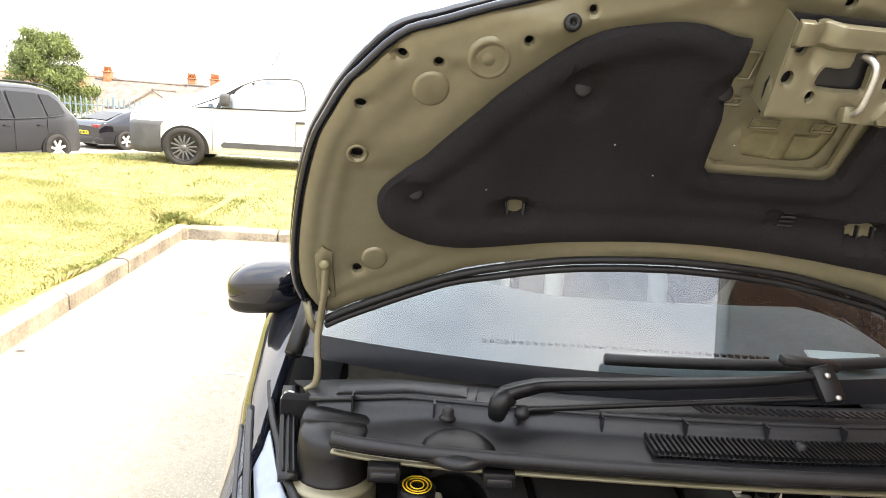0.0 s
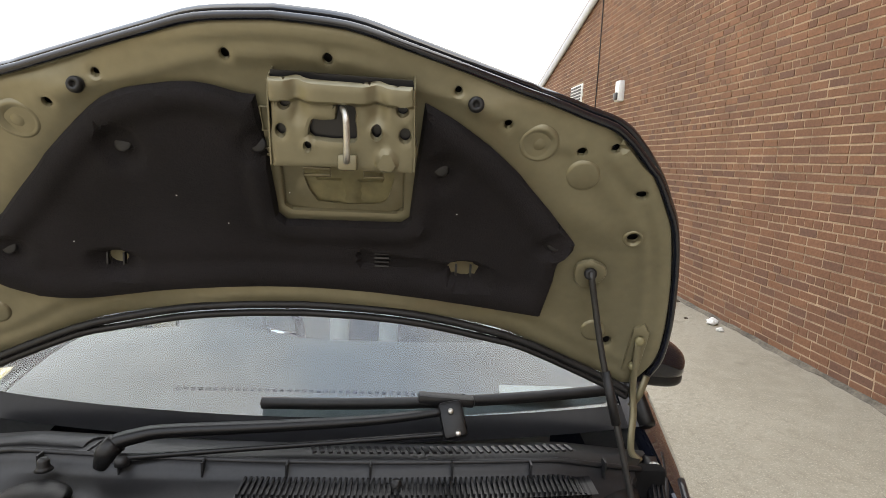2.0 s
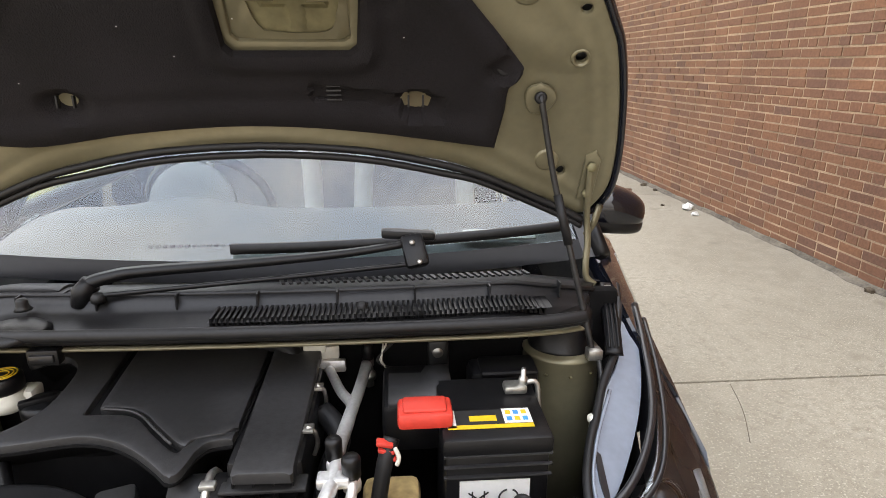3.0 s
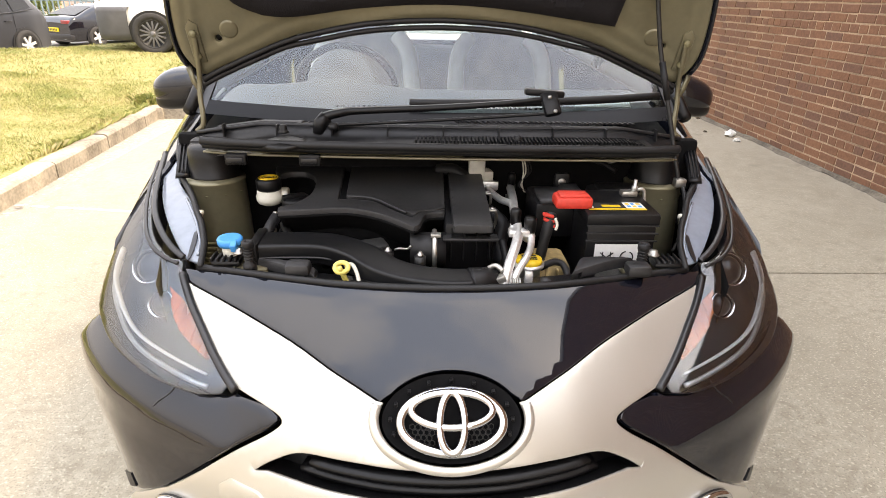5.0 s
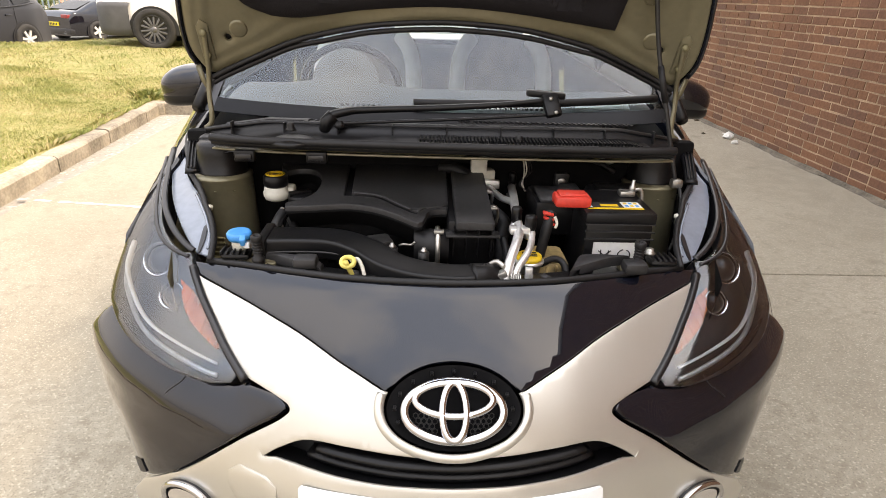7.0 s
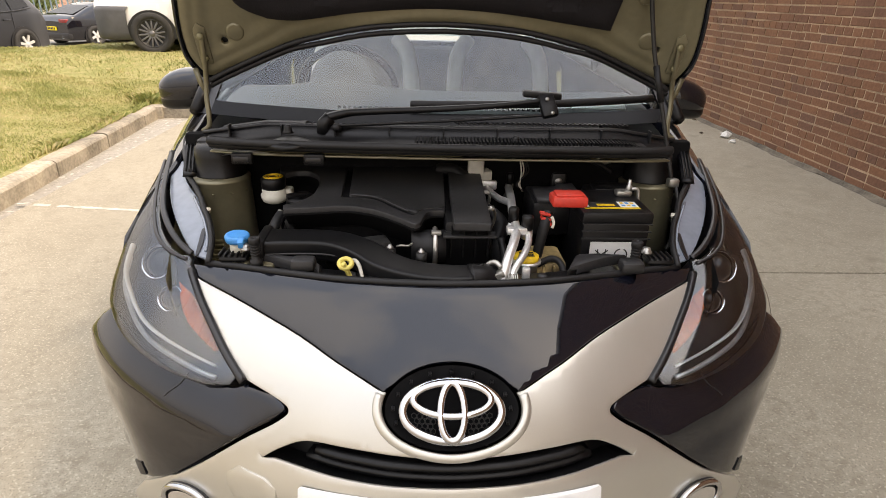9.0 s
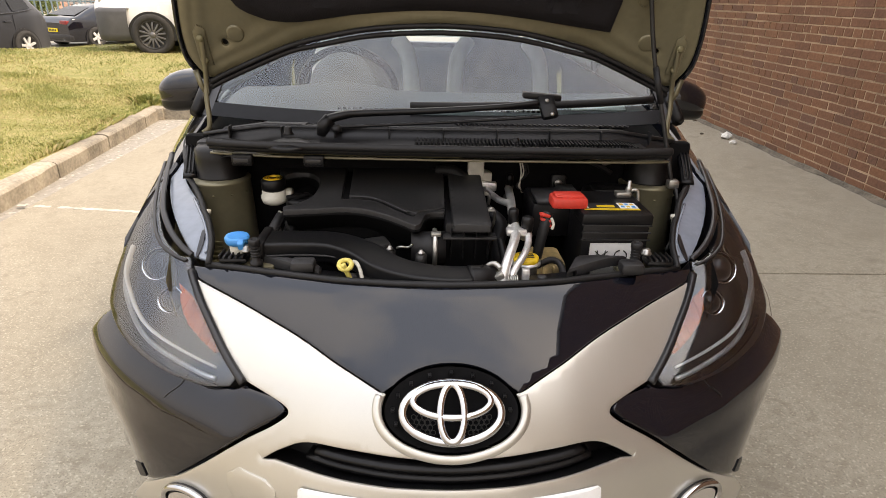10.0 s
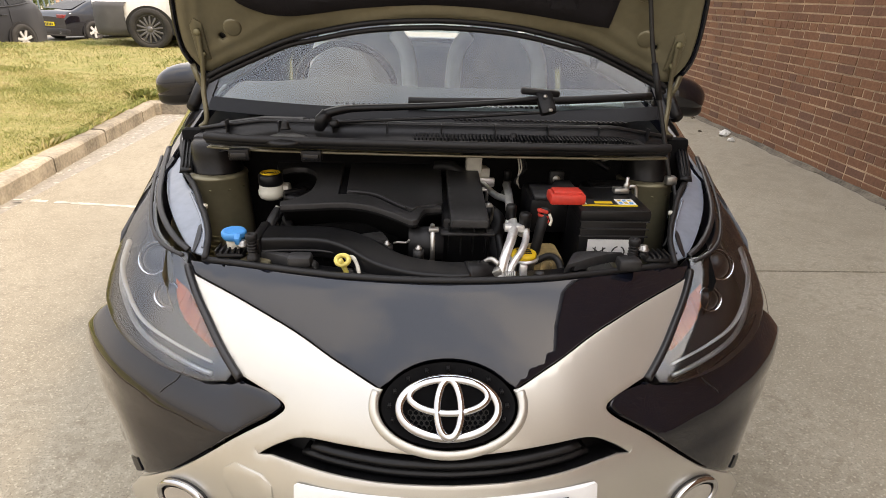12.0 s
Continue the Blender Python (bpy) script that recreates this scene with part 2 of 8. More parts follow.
def panel(outline, lift, step=0.02, holes=(), thick=0.0, roll=0.0, relief=None, flip=False, grooves=()):
    """A sheet with a drawn outline and holes, laid over a form: lift(a, b, h) gives the place of the drawing's point (a, b) raised by h.
    grooves: (distance from the rim, width, height) of ribs that follow it; roll: radius by which its rim is turned back; relief(a, b): height of its own shape."""
    from_loops = [[tuple(p)[:2] for p in outline]] + [[tuple(p)[:2] for p in h] for h in holes]
    dense = []
    for loop in from_loops:
        fine = []
        for p, q in zip(loop, loop[1:] + loop[:1]):
            d = math.hypot(q[0] - p[0], q[1] - p[1])
            if d < 1e-5:
                continue
            k = max(1, math.ceil(d / (step * 0.7)))
            fine += [(p[0] + (q[0] - p[0]) * i / k, p[1] + (q[1] - p[1]) * i / k) for i in range(k)]
        dense.append(fine)
    from_loops = dense
    pts, edges = [], []
    for loop in from_loops:
        first = len(pts)
        pts += loop
        edges += [(first + i, first + (i + 1) % len(loop)) for i in range(len(loop))]
    a = np.asarray(from_loops[0])
    (x0, y0), (x1, y1) = a.min(0), a.max(0)
    grid = [(x0 + step * (i + 0.5 * (j % 2)), y0 + step * 0.87 * j) for j in range(int((y1 - y0) / step / 0.87) + 1) for i in range(int((x1 - x0) / step) + 1)]
    rows = []
    if roll:
        for loop in from_loops:
            c = np.asarray(loop)
            t = np.roll(c, -1, 0) - np.roll(c, 1, 0)
            t = np.stack([-t[:, 1], t[:, 0]], 1) / np.maximum(np.linalg.norm(t, axis=1), 1e-9)[:, None]
            for k in (0.3, 1.0):
                rows += [(*p, k) for p in c + t * roll * k] + [(*p, k) for p in c - t * roll * k]
    ok = lambda p: inside(p, from_loops[0]) and not any(inside(p, h) for h in from_loops[1:])
    grid = [p for p in grid if ok(p)]
    if grid:
        far = edge_gap(grid, from_loops)
        grid = [p for p, d in zip(grid, far) if d > max(roll * 1.5, step * 0.4)]
    if rows:
        far = edge_gap([r[:2] for r in rows], from_loops)
        grid += [r[:2] for r, d in zip(rows, far) if d > roll * r[2] * 0.93 and ok(r[:2])]
    from mathutils.geometry import delaunay_2d_cdt
    verts, _, faces, *_ = delaunay_2d_cdt([Vector(p) for p in pts + grid], edges, [], 0, 1e-6)
    gap = edge_gap([tuple(v) for v in verts], from_loops)
    rim = edge_gap([tuple(v) for v in verts], from_loops[:1]) if grooves else gap
    bm = bmesh.new()
    made, back = [], []
    for v, d, o in zip(verts, gap, rim):
        h = relief(v.x, v.y) if relief else 0.0
        for at, wide, tall in grooves:
            h += tall * math.exp(-(((o - at) / wide) ** 2))
        if roll and d < roll:
            h -= roll - math.sqrt(max(roll * roll - (roll - d) ** 2, 0))
        made.append(bm.verts.new(lift(v.x, v.y, h)))
        if thick:
            back.append(bm.verts.new(lift(v.x, v.y, h - thick)))
    seen = {}
    for f in faces:
        c = sum((verts[i] for i in f), Vector((0, 0))) / len(f)
        if inside(c, from_loops[0]) and not any(inside(c, h) for h in from_loops[1:]):
            f = f[::-1] if flip else f
            bm.faces.new([made[i] for i in f])
            if thick:
                bm.faces.new([back[i] for i in f[::-1]])
                for i, j in zip(f, f[1:] + f[:1]):
                    seen[(i, j)] = True
    for i, j in seen:
        if (j, i) not in seen:
            bm.faces.new((made[j], made[i], back[i], back[j]))
    loose = [v for v in bm.verts if not v.link_faces]
    bmesh.ops.delete(bm, geom=loose, context="VERTS")
    return bm


def mirrored(points):
    return [(-x, *r) for x, *r in points][::-1]


def lettering(name, text, size, m, material, parent, squeeze=1.0):
    """Flat letters in the built-in font, as a mesh at the pose m."""
    cu = bpy.data.curves.new(name, "FONT")
    cu.body, cu.size, cu.align_x, cu.align_y, cu.extrude, cu.resolution_u = text, size, "CENTER", "CENTER", 0.0004, 2
    tmp = new(name, cu)
    dep = bpy.context.evaluated_depsgraph_get()
    me = bpy.data.meshes.new_from_object(tmp.evaluated_get(dep))
    bpy.data.objects.remove(tmp)
    me.materials.clear()
    me.materials.append(material)
    me.transform(m @ Matrix.Diagonal((squeeze, 1, 1, 1)))
    ob = new(name, me)
    ob.parent = parent
    if parent:
        shift = Vector(parent.location)
        if parent.parent:
            shift += parent.parent.location
        ob.location = -shift
    return ob

# ---- the place's materials ----
M_PAINT_BLACK = mat("gloss_black_paint", (0.005, 0.006, 0.010), 0.05, 0.0, 0.1, 3, 300, coat=1.0, spec=0.1)
M_SILVER = mat("champagne_silver_paint", (0.58, 0.56, 0.505), 0.34, 0.68, 0.05, 3, 900, coat=0.7)
M_OLIVE = mat("olive_underside_paint", (0.182, 0.163, 0.104), 0.31, 0.35, 0.09, 4, 60, bump=0.02, bump_scale=300)
M_OLIVE_DULL = mat("dull_olive_paint", (0.20, 0.18, 0.10), 0.5, 0.25, 0.2, 9, 70, bump=0.03)
M_FELT = mat("charcoal_felt", (0.0135, 0.012, 0.0135), 0.95, 0.0, 0.2, 8, 250, bump=0.5, bump_scale=420, spec=0.2)
M_PLASTIC = mat("black_grained_plastic", (0.007, 0.007, 0.0078), 0.36, 0.0, 0.2, 8, 200, bump=0.10, bump_scale=500, spec=0.28)
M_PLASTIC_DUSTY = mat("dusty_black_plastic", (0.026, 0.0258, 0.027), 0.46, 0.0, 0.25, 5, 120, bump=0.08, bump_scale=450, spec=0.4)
M_COWL = mat("weathered_grey_black_plastic", (0.0115, 0.0117, 0.0132), 0.40, 0.0, 0.3, 6, 140, bump=0.06, bump_scale=450, spec=0.34)
M_RUBBER = mat("black_rubber", (0.010, 0.010, 0.011), 0.5, 0.0, 0.25, 10, 150, bump=0.08, spec=0.35)
M_TYRE = mat("tyre_rubber", (0.03, 0.029, 0.028), 0.8, 0.0, 0.25, 10, 150, bump=0.2)
# near-black tone with the bay's shade in its colour; also the badge well
M_DARK = mat("black_with_bay_shade", (0.006, 0.006, 0.0065), 0.8, 0.0, 0.3, 6, 60, bump=0.1, spec=0.12)
M_CHROME = mat("chrome", (0.55, 0.56, 0.58), 0.03, 1.0, 0.03, 5, 50)
M_ALU = mat("bare_aluminium", (0.80, 0.80, 0.79), 0.36, 0.75, 0.12, 20, 200, bump=0.05)
M_STEEL = mat("zinc_steel", (0.5, 0.49, 0.46), 0.38, 0.9, 0.2, 15, 120, bump=0.08)
M_DARK_STEEL = mat("dark_painted_steel", (0.03, 0.03, 0.03), 0.45, 0.4, 0.2, 15, 120)
M_WHITE_PLASTIC = mat("yellowed_white_plastic", (0.62, 0.60, 0.52), 0.45, 0.0, 0.1, 10, 90)
M_AMBER_TANK = mat("stained_coolant_plastic", (0.42, 0.30, 0.14), 0.4, 0.0, 0.4, 18, 60)
M_RED = mat("red_plastic", (0.62, 0.045, 0.03), 0.4, 0.0, 0.1, 12, 120)
M_YELLOW = mat("yellow_plastic", (0.78, 0.50, 0.03), 0.42, 0.0, 0.1, 12, 120)
M_PALE_YELLOW = mat("pale_yellow_plastic", (0.72, 0.60, 0.16), 0.45, 0.0, 0.1, 12, 120)
M_BLUE = mat("blue_plastic", (0.02, 0.28, 0.68), 0.4, 0.0, 0.08, 12, 120)
M_LABEL = mat("white_label", (0.75, 0.75, 0.73), 0.5, 0.0, 0.05, 12, 120)
M_INK = mat("black_ink", (0.02, 0.02, 0.02), 0.6)
M_LENS_GREY = mat("lamp_inner_grey", (0.030, 0.033, 0.038), 0.35, 0.3, 0.1, 6, 50)
# blue-grey of the sky's reflection, put into the base colour
M_TRAY = mat("lens_band_sky_reflection", (0.20, 0.235, 0.285), 0.22, 0.0, 0.08, 6, 60, coat=0.6)
M_GUIDE = mat("white_light_guide", (0.86, 0.86, 0.84), 0.25, 0.0, 0.03)
M_LENS_BLACK = mat("lamp_inner_black", (0.012, 0.012, 0.014), 0.3)
M_REFLECTOR = mat("lamp_reflector", (0.8, 0.8, 0.82), 0.12, 1.0, 0.03)
M_AMBER = mat("amber_indicator", (0.62, 0.13, 0.03), 0.25, 0.0, 0.15, 30, 90)
M_GLASS = glass("windscreen_glass", (0.82, 0.92, 0.92), 0.0, 0.795)
M_GLASS_SIDE = glass("side_glass", (0.62, 0.68, 0.67), 0.0, 0.86)
M_GLASS_DARK = glass("tinted_glass", (0.10, 0.11, 0.12), 0.0, 0.84)
M_LENS = glass("lamp_lens", (0.90, 0.94, 0.97), 0.0, 0.75)
M_DASH = mat("soft_grey_dashboard", (0.17, 0.175, 0.18), 0.7, 0.0, 0.12, 10, 60)
M_SEAT = mat("grey_seat_cloth", (0.22, 0.23, 0.235), 0.9, 0.0, 0.15, 14, 60)
M_SEAT_PALE = mat("pale_seat_trim", (0.70, 0.71, 0.70), 0.8, 0.0, 0.08, 14, 60)
M_HEADLINING = mat("grey_headlining", (0.42, 0.42, 0.40), 0.9, 0.0, 0.05, 10, 300)
M_WHITE_PAINT = mat("white_van_paint", (0.80, 0.80, 0.80), 0.25, 0.0, 0.03, 3, 200, coat=0.6)
M_GREY_PAINT = mat("dark_grey_metallic", (0.016, 0.018, 0.024), 0.30, 0.2, 0.08, 3, 300, coat=0.25)
M_BUMPER = mat("grey_bumper_plastic", (0.075, 0.076, 0.08), 0.6, 0.0, 0.15, 6, 200, bump=0.1)
M_YPLATE = mat("yellow_number_plate", (0.80, 0.62, 0.03), 0.4)
M_WPLATE = mat("white_number_plate", (0.78, 0.78, 0.76), 0.3, 0.0, 0.03)
M_TAIL = mat("red_tail_lamp", (0.22, 0.02, 0.02), 0.2)
M_FENCE = mat("galvanised_blue_grey_steel", (0.22, 0.30, 0.34), 0.5, 0.3, 0.15, 4, 60)
M_CONIFER = mat("conifer_leaf", (0.15, 0.20, 0.065), 0.7, 0.0, 0.35, 2.5, 30)
M_BARK = mat("bark", (0.12, 0.085, 0.055), 0.9, 0.0, 0.3, 6, 60, bump=0.5, bump_scale=30)
M_HEDGE = mat("hedge_leaf", (0.07, 0.11, 0.03), 0.7, 0.0, 0.3, 4, 40)
M_TILE = mat("clay_roof_tile", (0.30, 0.17, 0.12), 0.85, 0.0, 0.25, 2, 15, bump=0.3, bump_scale=8)
M_TILE_GREY = mat("grey_slate_roof", (0.19, 0.16, 0.14), 0.8, 0.0, 0.25, 2, 15, bump=0.3, bump_scale=8)
M_RENDER = mat("cream_house_render", (0.66, 0.61, 0.52), 0.9, 0.0, 0.08, 1.5, 12, bump=0.1)
M_CHIMNEY = mat("orange_chimney_brick", (0.42, 0.19, 0.10), 0.9, 0.0, 0.25, 6, 30)
M_POT = mat("terracotta_pot", (0.45, 0.19, 0.09), 0.8)
M_KERB = mat("weathered_concrete_kerb", (0.34, 0.30, 0.24), 0.9, 0.0, 0.28, 3.5, 40, bump=0.7, bump_scale=25, per=0.12)
M_TRIM_GREY = mat("grey_verge_board", (0.45, 0.46, 0.48), 0.6, 0.0, 0.1, 3, 40)
M_ROOF_SHEET = mat("grey_roof_sheet", (0.30, 0.30, 0.29), 0.7, 0.0, 0.15, 1, 12)
M_LAMP_WHITE = mat("white_lamp_housing", (0.74, 0.75, 0.75), 0.4, 0.0, 0.06, 10, 80)
M_RUBBISH = mat("crumpled_white_wrapper", (0.66, 0.65, 0.61), 0.6, 0.0, 0.15, 30, 90)
M_LINE = mat("worn_white_road_paint", (0.52, 0.49, 0.42), 0.85, 0.0, 0.22, 9, 60, bump=0.3, bump_scale=60)
M_PLINTH = mat("grey_cement_fillet", (0.14, 0.118, 0.09), 0.95, 0.0, 0.35, 5, 50, bump=0.9, bump_scale=40)
M_FRIT = mat("printed_glass_border", (0.008, 0.008, 0.009), 0.2, spec=0.12)
M_ALLOY = mat("pale_alloy_paint", (0.55, 0.55, 0.54), 0.4, 0.1, 0.1)
M_VAN_RIM = mat("dark_grey_wheel_cover", (0.14, 0.14, 0.145), 0.4, 0.4, 0.1)
M_DIRT = mat("dry_dirt", (0.115, 0.085, 0.055), 0.95, 0.0, 0.35, 9, 60, bump=0.8, bump_scale=60)


def ground_material(name, a, b, c, speck=140.0, rough=0.9, relief=0.35):
    """Broad stains, mottling and aggregate specks."""
    m = bpy.data.materials.new(name)
    m.use_nodes = True
    n, l = m.node_tree.nodes, m.node_tree.links
    bs = n["Principled BSDF"]
    co = n.new("ShaderNodeTexCoord")

    def tex(scale, detail=6, kind="ShaderNodeTexNoise"):
        t = n.new(kind)
        t.inputs["Scale"].default_value = scale
        if kind == "ShaderNodeTexNoise":
            t.inputs["Detail"].default_value = detail
        l.new(co.outputs["Object"], t.inputs["Vector"])
        return t

    def ramp(src, lo, hi):
        r = n.new("ShaderNodeMapRange")
        r.inputs[1].default_value, r.inputs[2].default_value = lo, hi
        l.new(src, r.inputs[0])
        return r.outputs[0]

    def mix(fac, p, q):
        x = n.new("ShaderNodeMix")
        x.data_type = "RGBA"
        l.new(fac, x.inputs[0])
        for s, v in ((6, p), (7, q)):
            if isinstance(v, tuple):
                x.inputs[s].default_value = (*v, 1)
            else:
                l.new(v, x.inputs[s])
        return x.outputs[2]

    one = mix(ramp(tex(0.9).outputs["Fac"], 0.35, 0.68), b, a)
    mott = mix(ramp(tex(28.0, 4).outputs["Fac"], 0.42, 0.66), one, tuple(v * 0.92 for v in b))
    two = mix(ramp(tex(7.0).outputs["Fac"], 0.45, 0.75), mott, c)
    grit = tex(speck, 2)
    fine = mix(ramp(grit.outputs["Fac"], 0.56, 0.66), two, tuple(v * 0.80 for v in b))
    pale = mix(ramp(tex(speck * 0.6, 2).outputs["Fac"], 0.58, 0.66), fine, tuple(min(1, v * 1.2) for v in a))
    blot = mix(ramp(tex(2.3, 3).outputs["Fac"], 0.66, 0.74), pale, tuple(v * 0.8 for v in b))
    l.new(blot, bs.inputs["Base Color"])
    bs.inputs["Roughness"].default_value = rough
    bp = n.new("ShaderNodeBump")
    bp.inputs["Strength"].default_value, bp.inputs["Distance"].default_value = relief, 0.006
    l.new(grit.outputs["Fac"], bp.inputs["Height"])
    l.new(bp.outputs[0], bs.inputs["Normal"])
    return m


M_CONCRETE = ground_material("worn_concrete", (0.37, 0.330, 0.257), (0.272, 0.236, 0.177), (0.330, 0.290, 0.221), 170)
M_ROAD = ground_material("pale_far_road", (0.34, 0.32, 0.28), (0.27, 0.25, 0.22), (0.30, 0.28, 0.24), 40)
M_SOIL = ground_material("dry_lawn_soil", (0.30, 0.25, 0.11), (0.17, 0.18, 0.05), (0.33, 0.27, 0.14), 60, 1.0, 0.8)


def blade_material(name):
    """Grass blades from green to straw, each patch its own tone."""
    m = bpy.data.materials.new(name)
    m.use_nodes = True
    n, l = m.node_tree.nodes, m.node_tree.links
    b = n["Principled BSDF"]
    g, co, big = n.new("ShaderNodeNewGeometry"), n.new("ShaderNodeTexCoord"), n.new("ShaderNodeTexNoise")
    big.inputs["Scale"].default_value, big.inputs["Detail"].default_value = 1.3, 7
    l.new(co.outputs["Object"], big.inputs["Vector"])
    k = n.new("ShaderNodeMath")
    k.operation = "MULTIPLY_ADD"
    l.new(g.outputs["Random Per Island"], k.inputs[0])
    k.inputs[1].default_value = 0.34
    l.new(big.outputs["Fac"], k.inputs[2])
    r = n.new("ShaderNodeValToRGB")
    e = r.color_ramp.elements
    e[0].position, e[0].color = 0.50, (0.155, 0.19, 0.05, 1)
    e[1].position, e[1].color = 0.86, (0.43, 0.365, 0.19, 1)
    mid = r.color_ramp.elements.new(0.68)
    mid.color = (0.295, 0.30, 0.105, 1)
    l.new(k.outputs[0], r.inputs[0])
    l.new(r.outputs[0], b.inputs["Base Color"])
    b.inputs["Roughness"].default_value = 0.8
    return m


M_GRASS = blade_material("dry_grass_blades")


def brick_material(name, joined):
    m = bpy.data.materials.new(name)
    m.use_nodes = True
    n, l = m.node_tree.nodes, m.node_tree.links
    b = n["Principled BSDF"]
    src = n.new("ShaderNodeNewGeometry").outputs["Random Per Island"] if joined else n.new("ShaderNodeObjectInfo").outputs["Random"]
    r = n.new("ShaderNodeValToRGB")
    e = r.color_ramp.elements
    e[0].color, e[1].color = (0.118, 0.052, 0.030, 1), (0.191, 0.087, 0.047, 1)
    for p, c in ((0.06, (0.124, 0.059, 0.038, 1)), (0.2, (0.151, 0.068, 0.039, 1)), (0.6, (0.165, 0.074, 0.040, 1)), (0.9, (0.182, 0.081, 0.042, 1))):
        r.color_ramp.elements.new(p).color = c
    l.new(src, r.inputs[0])
    co, no, big = n.new("ShaderNodeTexCoord"), n.new("ShaderNodeTexNoise"), n.new("ShaderNodeTexNoise")
    geo = n.new("ShaderNodeNewGeometry")
    no.inputs["Scale"].default_value, no.inputs["Detail"].default_value = 45, 6
    big.inputs["Scale"].default_value, big.inputs["Detail"].default_value = 1.1, 5
    l.new(geo.outputs["Position"], no.inputs["Vector"])
    l.new(geo.outputs["Position"], big.inputs["Vector"])
    hsv, mr = n.new("ShaderNodeHueSaturation"), n.new("ShaderNodeMapRange")
    sm = n.new("ShaderNodeMath")
    sm.operation = "ADD"
    l.new(no.outputs["Fac"], sm.inputs[0])
    l.new(big.outputs["Fac"], sm.inputs[1])
    mr.inputs[1].default_value, mr.inputs[2].default_value, mr.inputs[3].default_value, mr.inputs[4].default_value = 0.6, 1.4, 0.68, 1.35
    l.new(sm.outputs[0], mr.inputs[0])
    l.new(mr.outputs[0], hsv.inputs["Value"])
    l.new(r.outputs[0], hsv.inputs["Color"])
    l.new(hsv.outputs[0], b.inputs["Base Color"])
    b.inputs["Roughness"].default_value = 0.9
    bp = n.new("ShaderNodeBump")
    bp.inputs["Strength"].default_value, bp.inputs["Distance"].default_value = 0.6, 0.004
    l.new(no.outputs["Fac"], bp.inputs["Height"])
    l.new(bp.outputs[0], b.inputs["Normal"])
    return m


M_BRICK, M_BRICKS = brick_material("red_brick", False), brick_material("red_bricks", True)
M_MORTAR = mat("sandy_mortar", (0.36, 0.25, 0.165), 0.95, 0.0, 0.25, 3, 60, bump=0.5, bump_scale=120)

# ---- the yard ----
WALL_X = 3.28


def kerb_x(y):
    return -2.66 - 0.075 * (y - 2.8)


def ground_height(x, y):
    t, u = min(max((y - 8.0) / 3.0, 0), 1), min(max((y - 15.0) / 5.0, 0), 1)
    return -0.20 * t * t * (3 - 2 * t) - 0.36 * u * u * (3 - 2 * u) if x < 1.4 else 0.0


steps_x = [-900, -300, -120, -60, -40, -30] + [-24 + 1.5 * i for i in range(17)] + [1.4, 1.45, 3, 10, 30, 80, 300, 900]
steps_y = [-900, -300, -80, -30, -12, -6, 0, 6, 7] + [8 + 0.5 * i for i in range(8)] + [13, 15, 16.2, 17.5, 18.8, 20, 22, 30, 45, 70, 120, 300, 900]
bm = surface(lambda x, y: Vector((x, y, ground_height(x, y) - 0.02)), steps_x, steps_y, flip=False)
ground = solo("ground", bm, M_ROAD, "pale worn tarmac ground reaching far off", "ground", kind="structure")

# concrete bays with open joints
yard = thing("pavement", "worn pale concrete yard with open joints", "pavement", kind="structure")
XS = [-9.5, -6.0, -2.55, 0.25, WALL_X + 0.05]
YS = [-7.0, -2.1, 2.06, 6.05, 10.3, 14.5]
for i in range(len(XS) - 1):
    for j in range(len(YS) - 1):
        if XS[i] < -2.6 and YS[j] > -1 and XS[i + 1] < -2.5:
            continue
        if YS[j] > 6 and XS[i + 1] < 1:
            continue
        if i == 2 and j == 2:
            continue
        g = 0.006 if (j in (1, 2)) else 0.004
        x0, x1, y0, y1 = XS[i] + g, XS[i + 1] - g, YS[j] + g, YS[j + 2 if (i, j) == (2, 1) else j + 1] - g
        bm = boxed(x0 if i != 2 or YS[j] < -1 else x0 - 0.45, x1, y0, y1, -0.12, 0.0, 0.006)
        part("slab", bm, M_CONCRETE, yard)

# broken patch and a crack that leaves the joint
for k, (x, y, dx, dy) in enumerate(((1.70, 2.03, -0.16, -0.42),)):
    p = spline([(x, y, 0.001), (x + dx * 0.4, y + dy * 0.5, 0.001), (x + dx, y + dy, 0.001)], 5)
    bm = sweep(bmesh.new(), p, [(-0.0016, 0), (0.0016, 0), (0.001, 0.0008), (-0.001, 0.0008)])
    solo("crack", bm, M_DIRT, "dirt-filled crack in the concrete", "crack", "cracks", "structure")

# worn white bay line, in flakes
line = thing("bay_line", "worn white painted bay line on the concrete", "road marking", kind="structure")
rng = random.Random(4)
for k in range(26):
    x0 = -2.62 + k * 0.055
    if rng.random() < 0.2:
        continue
    y = 2.99 - 0.17 * (x0 + 2.62) * 0.75
    w = 0.012 + 0.007 * rng.random()
    bm = boxed(x0, x0 + 0.05 + 0.008 * rng.random(), y - w, y + w + 0.006 * rng.random(), -0.002, 0.0022)
    part("paint_patch", bm, M_LINE, line)

# kerb stones along the bank
kerb = thing("kerb", "weathered concrete kerb stones along a grass bank", "kerb", kind="structure")


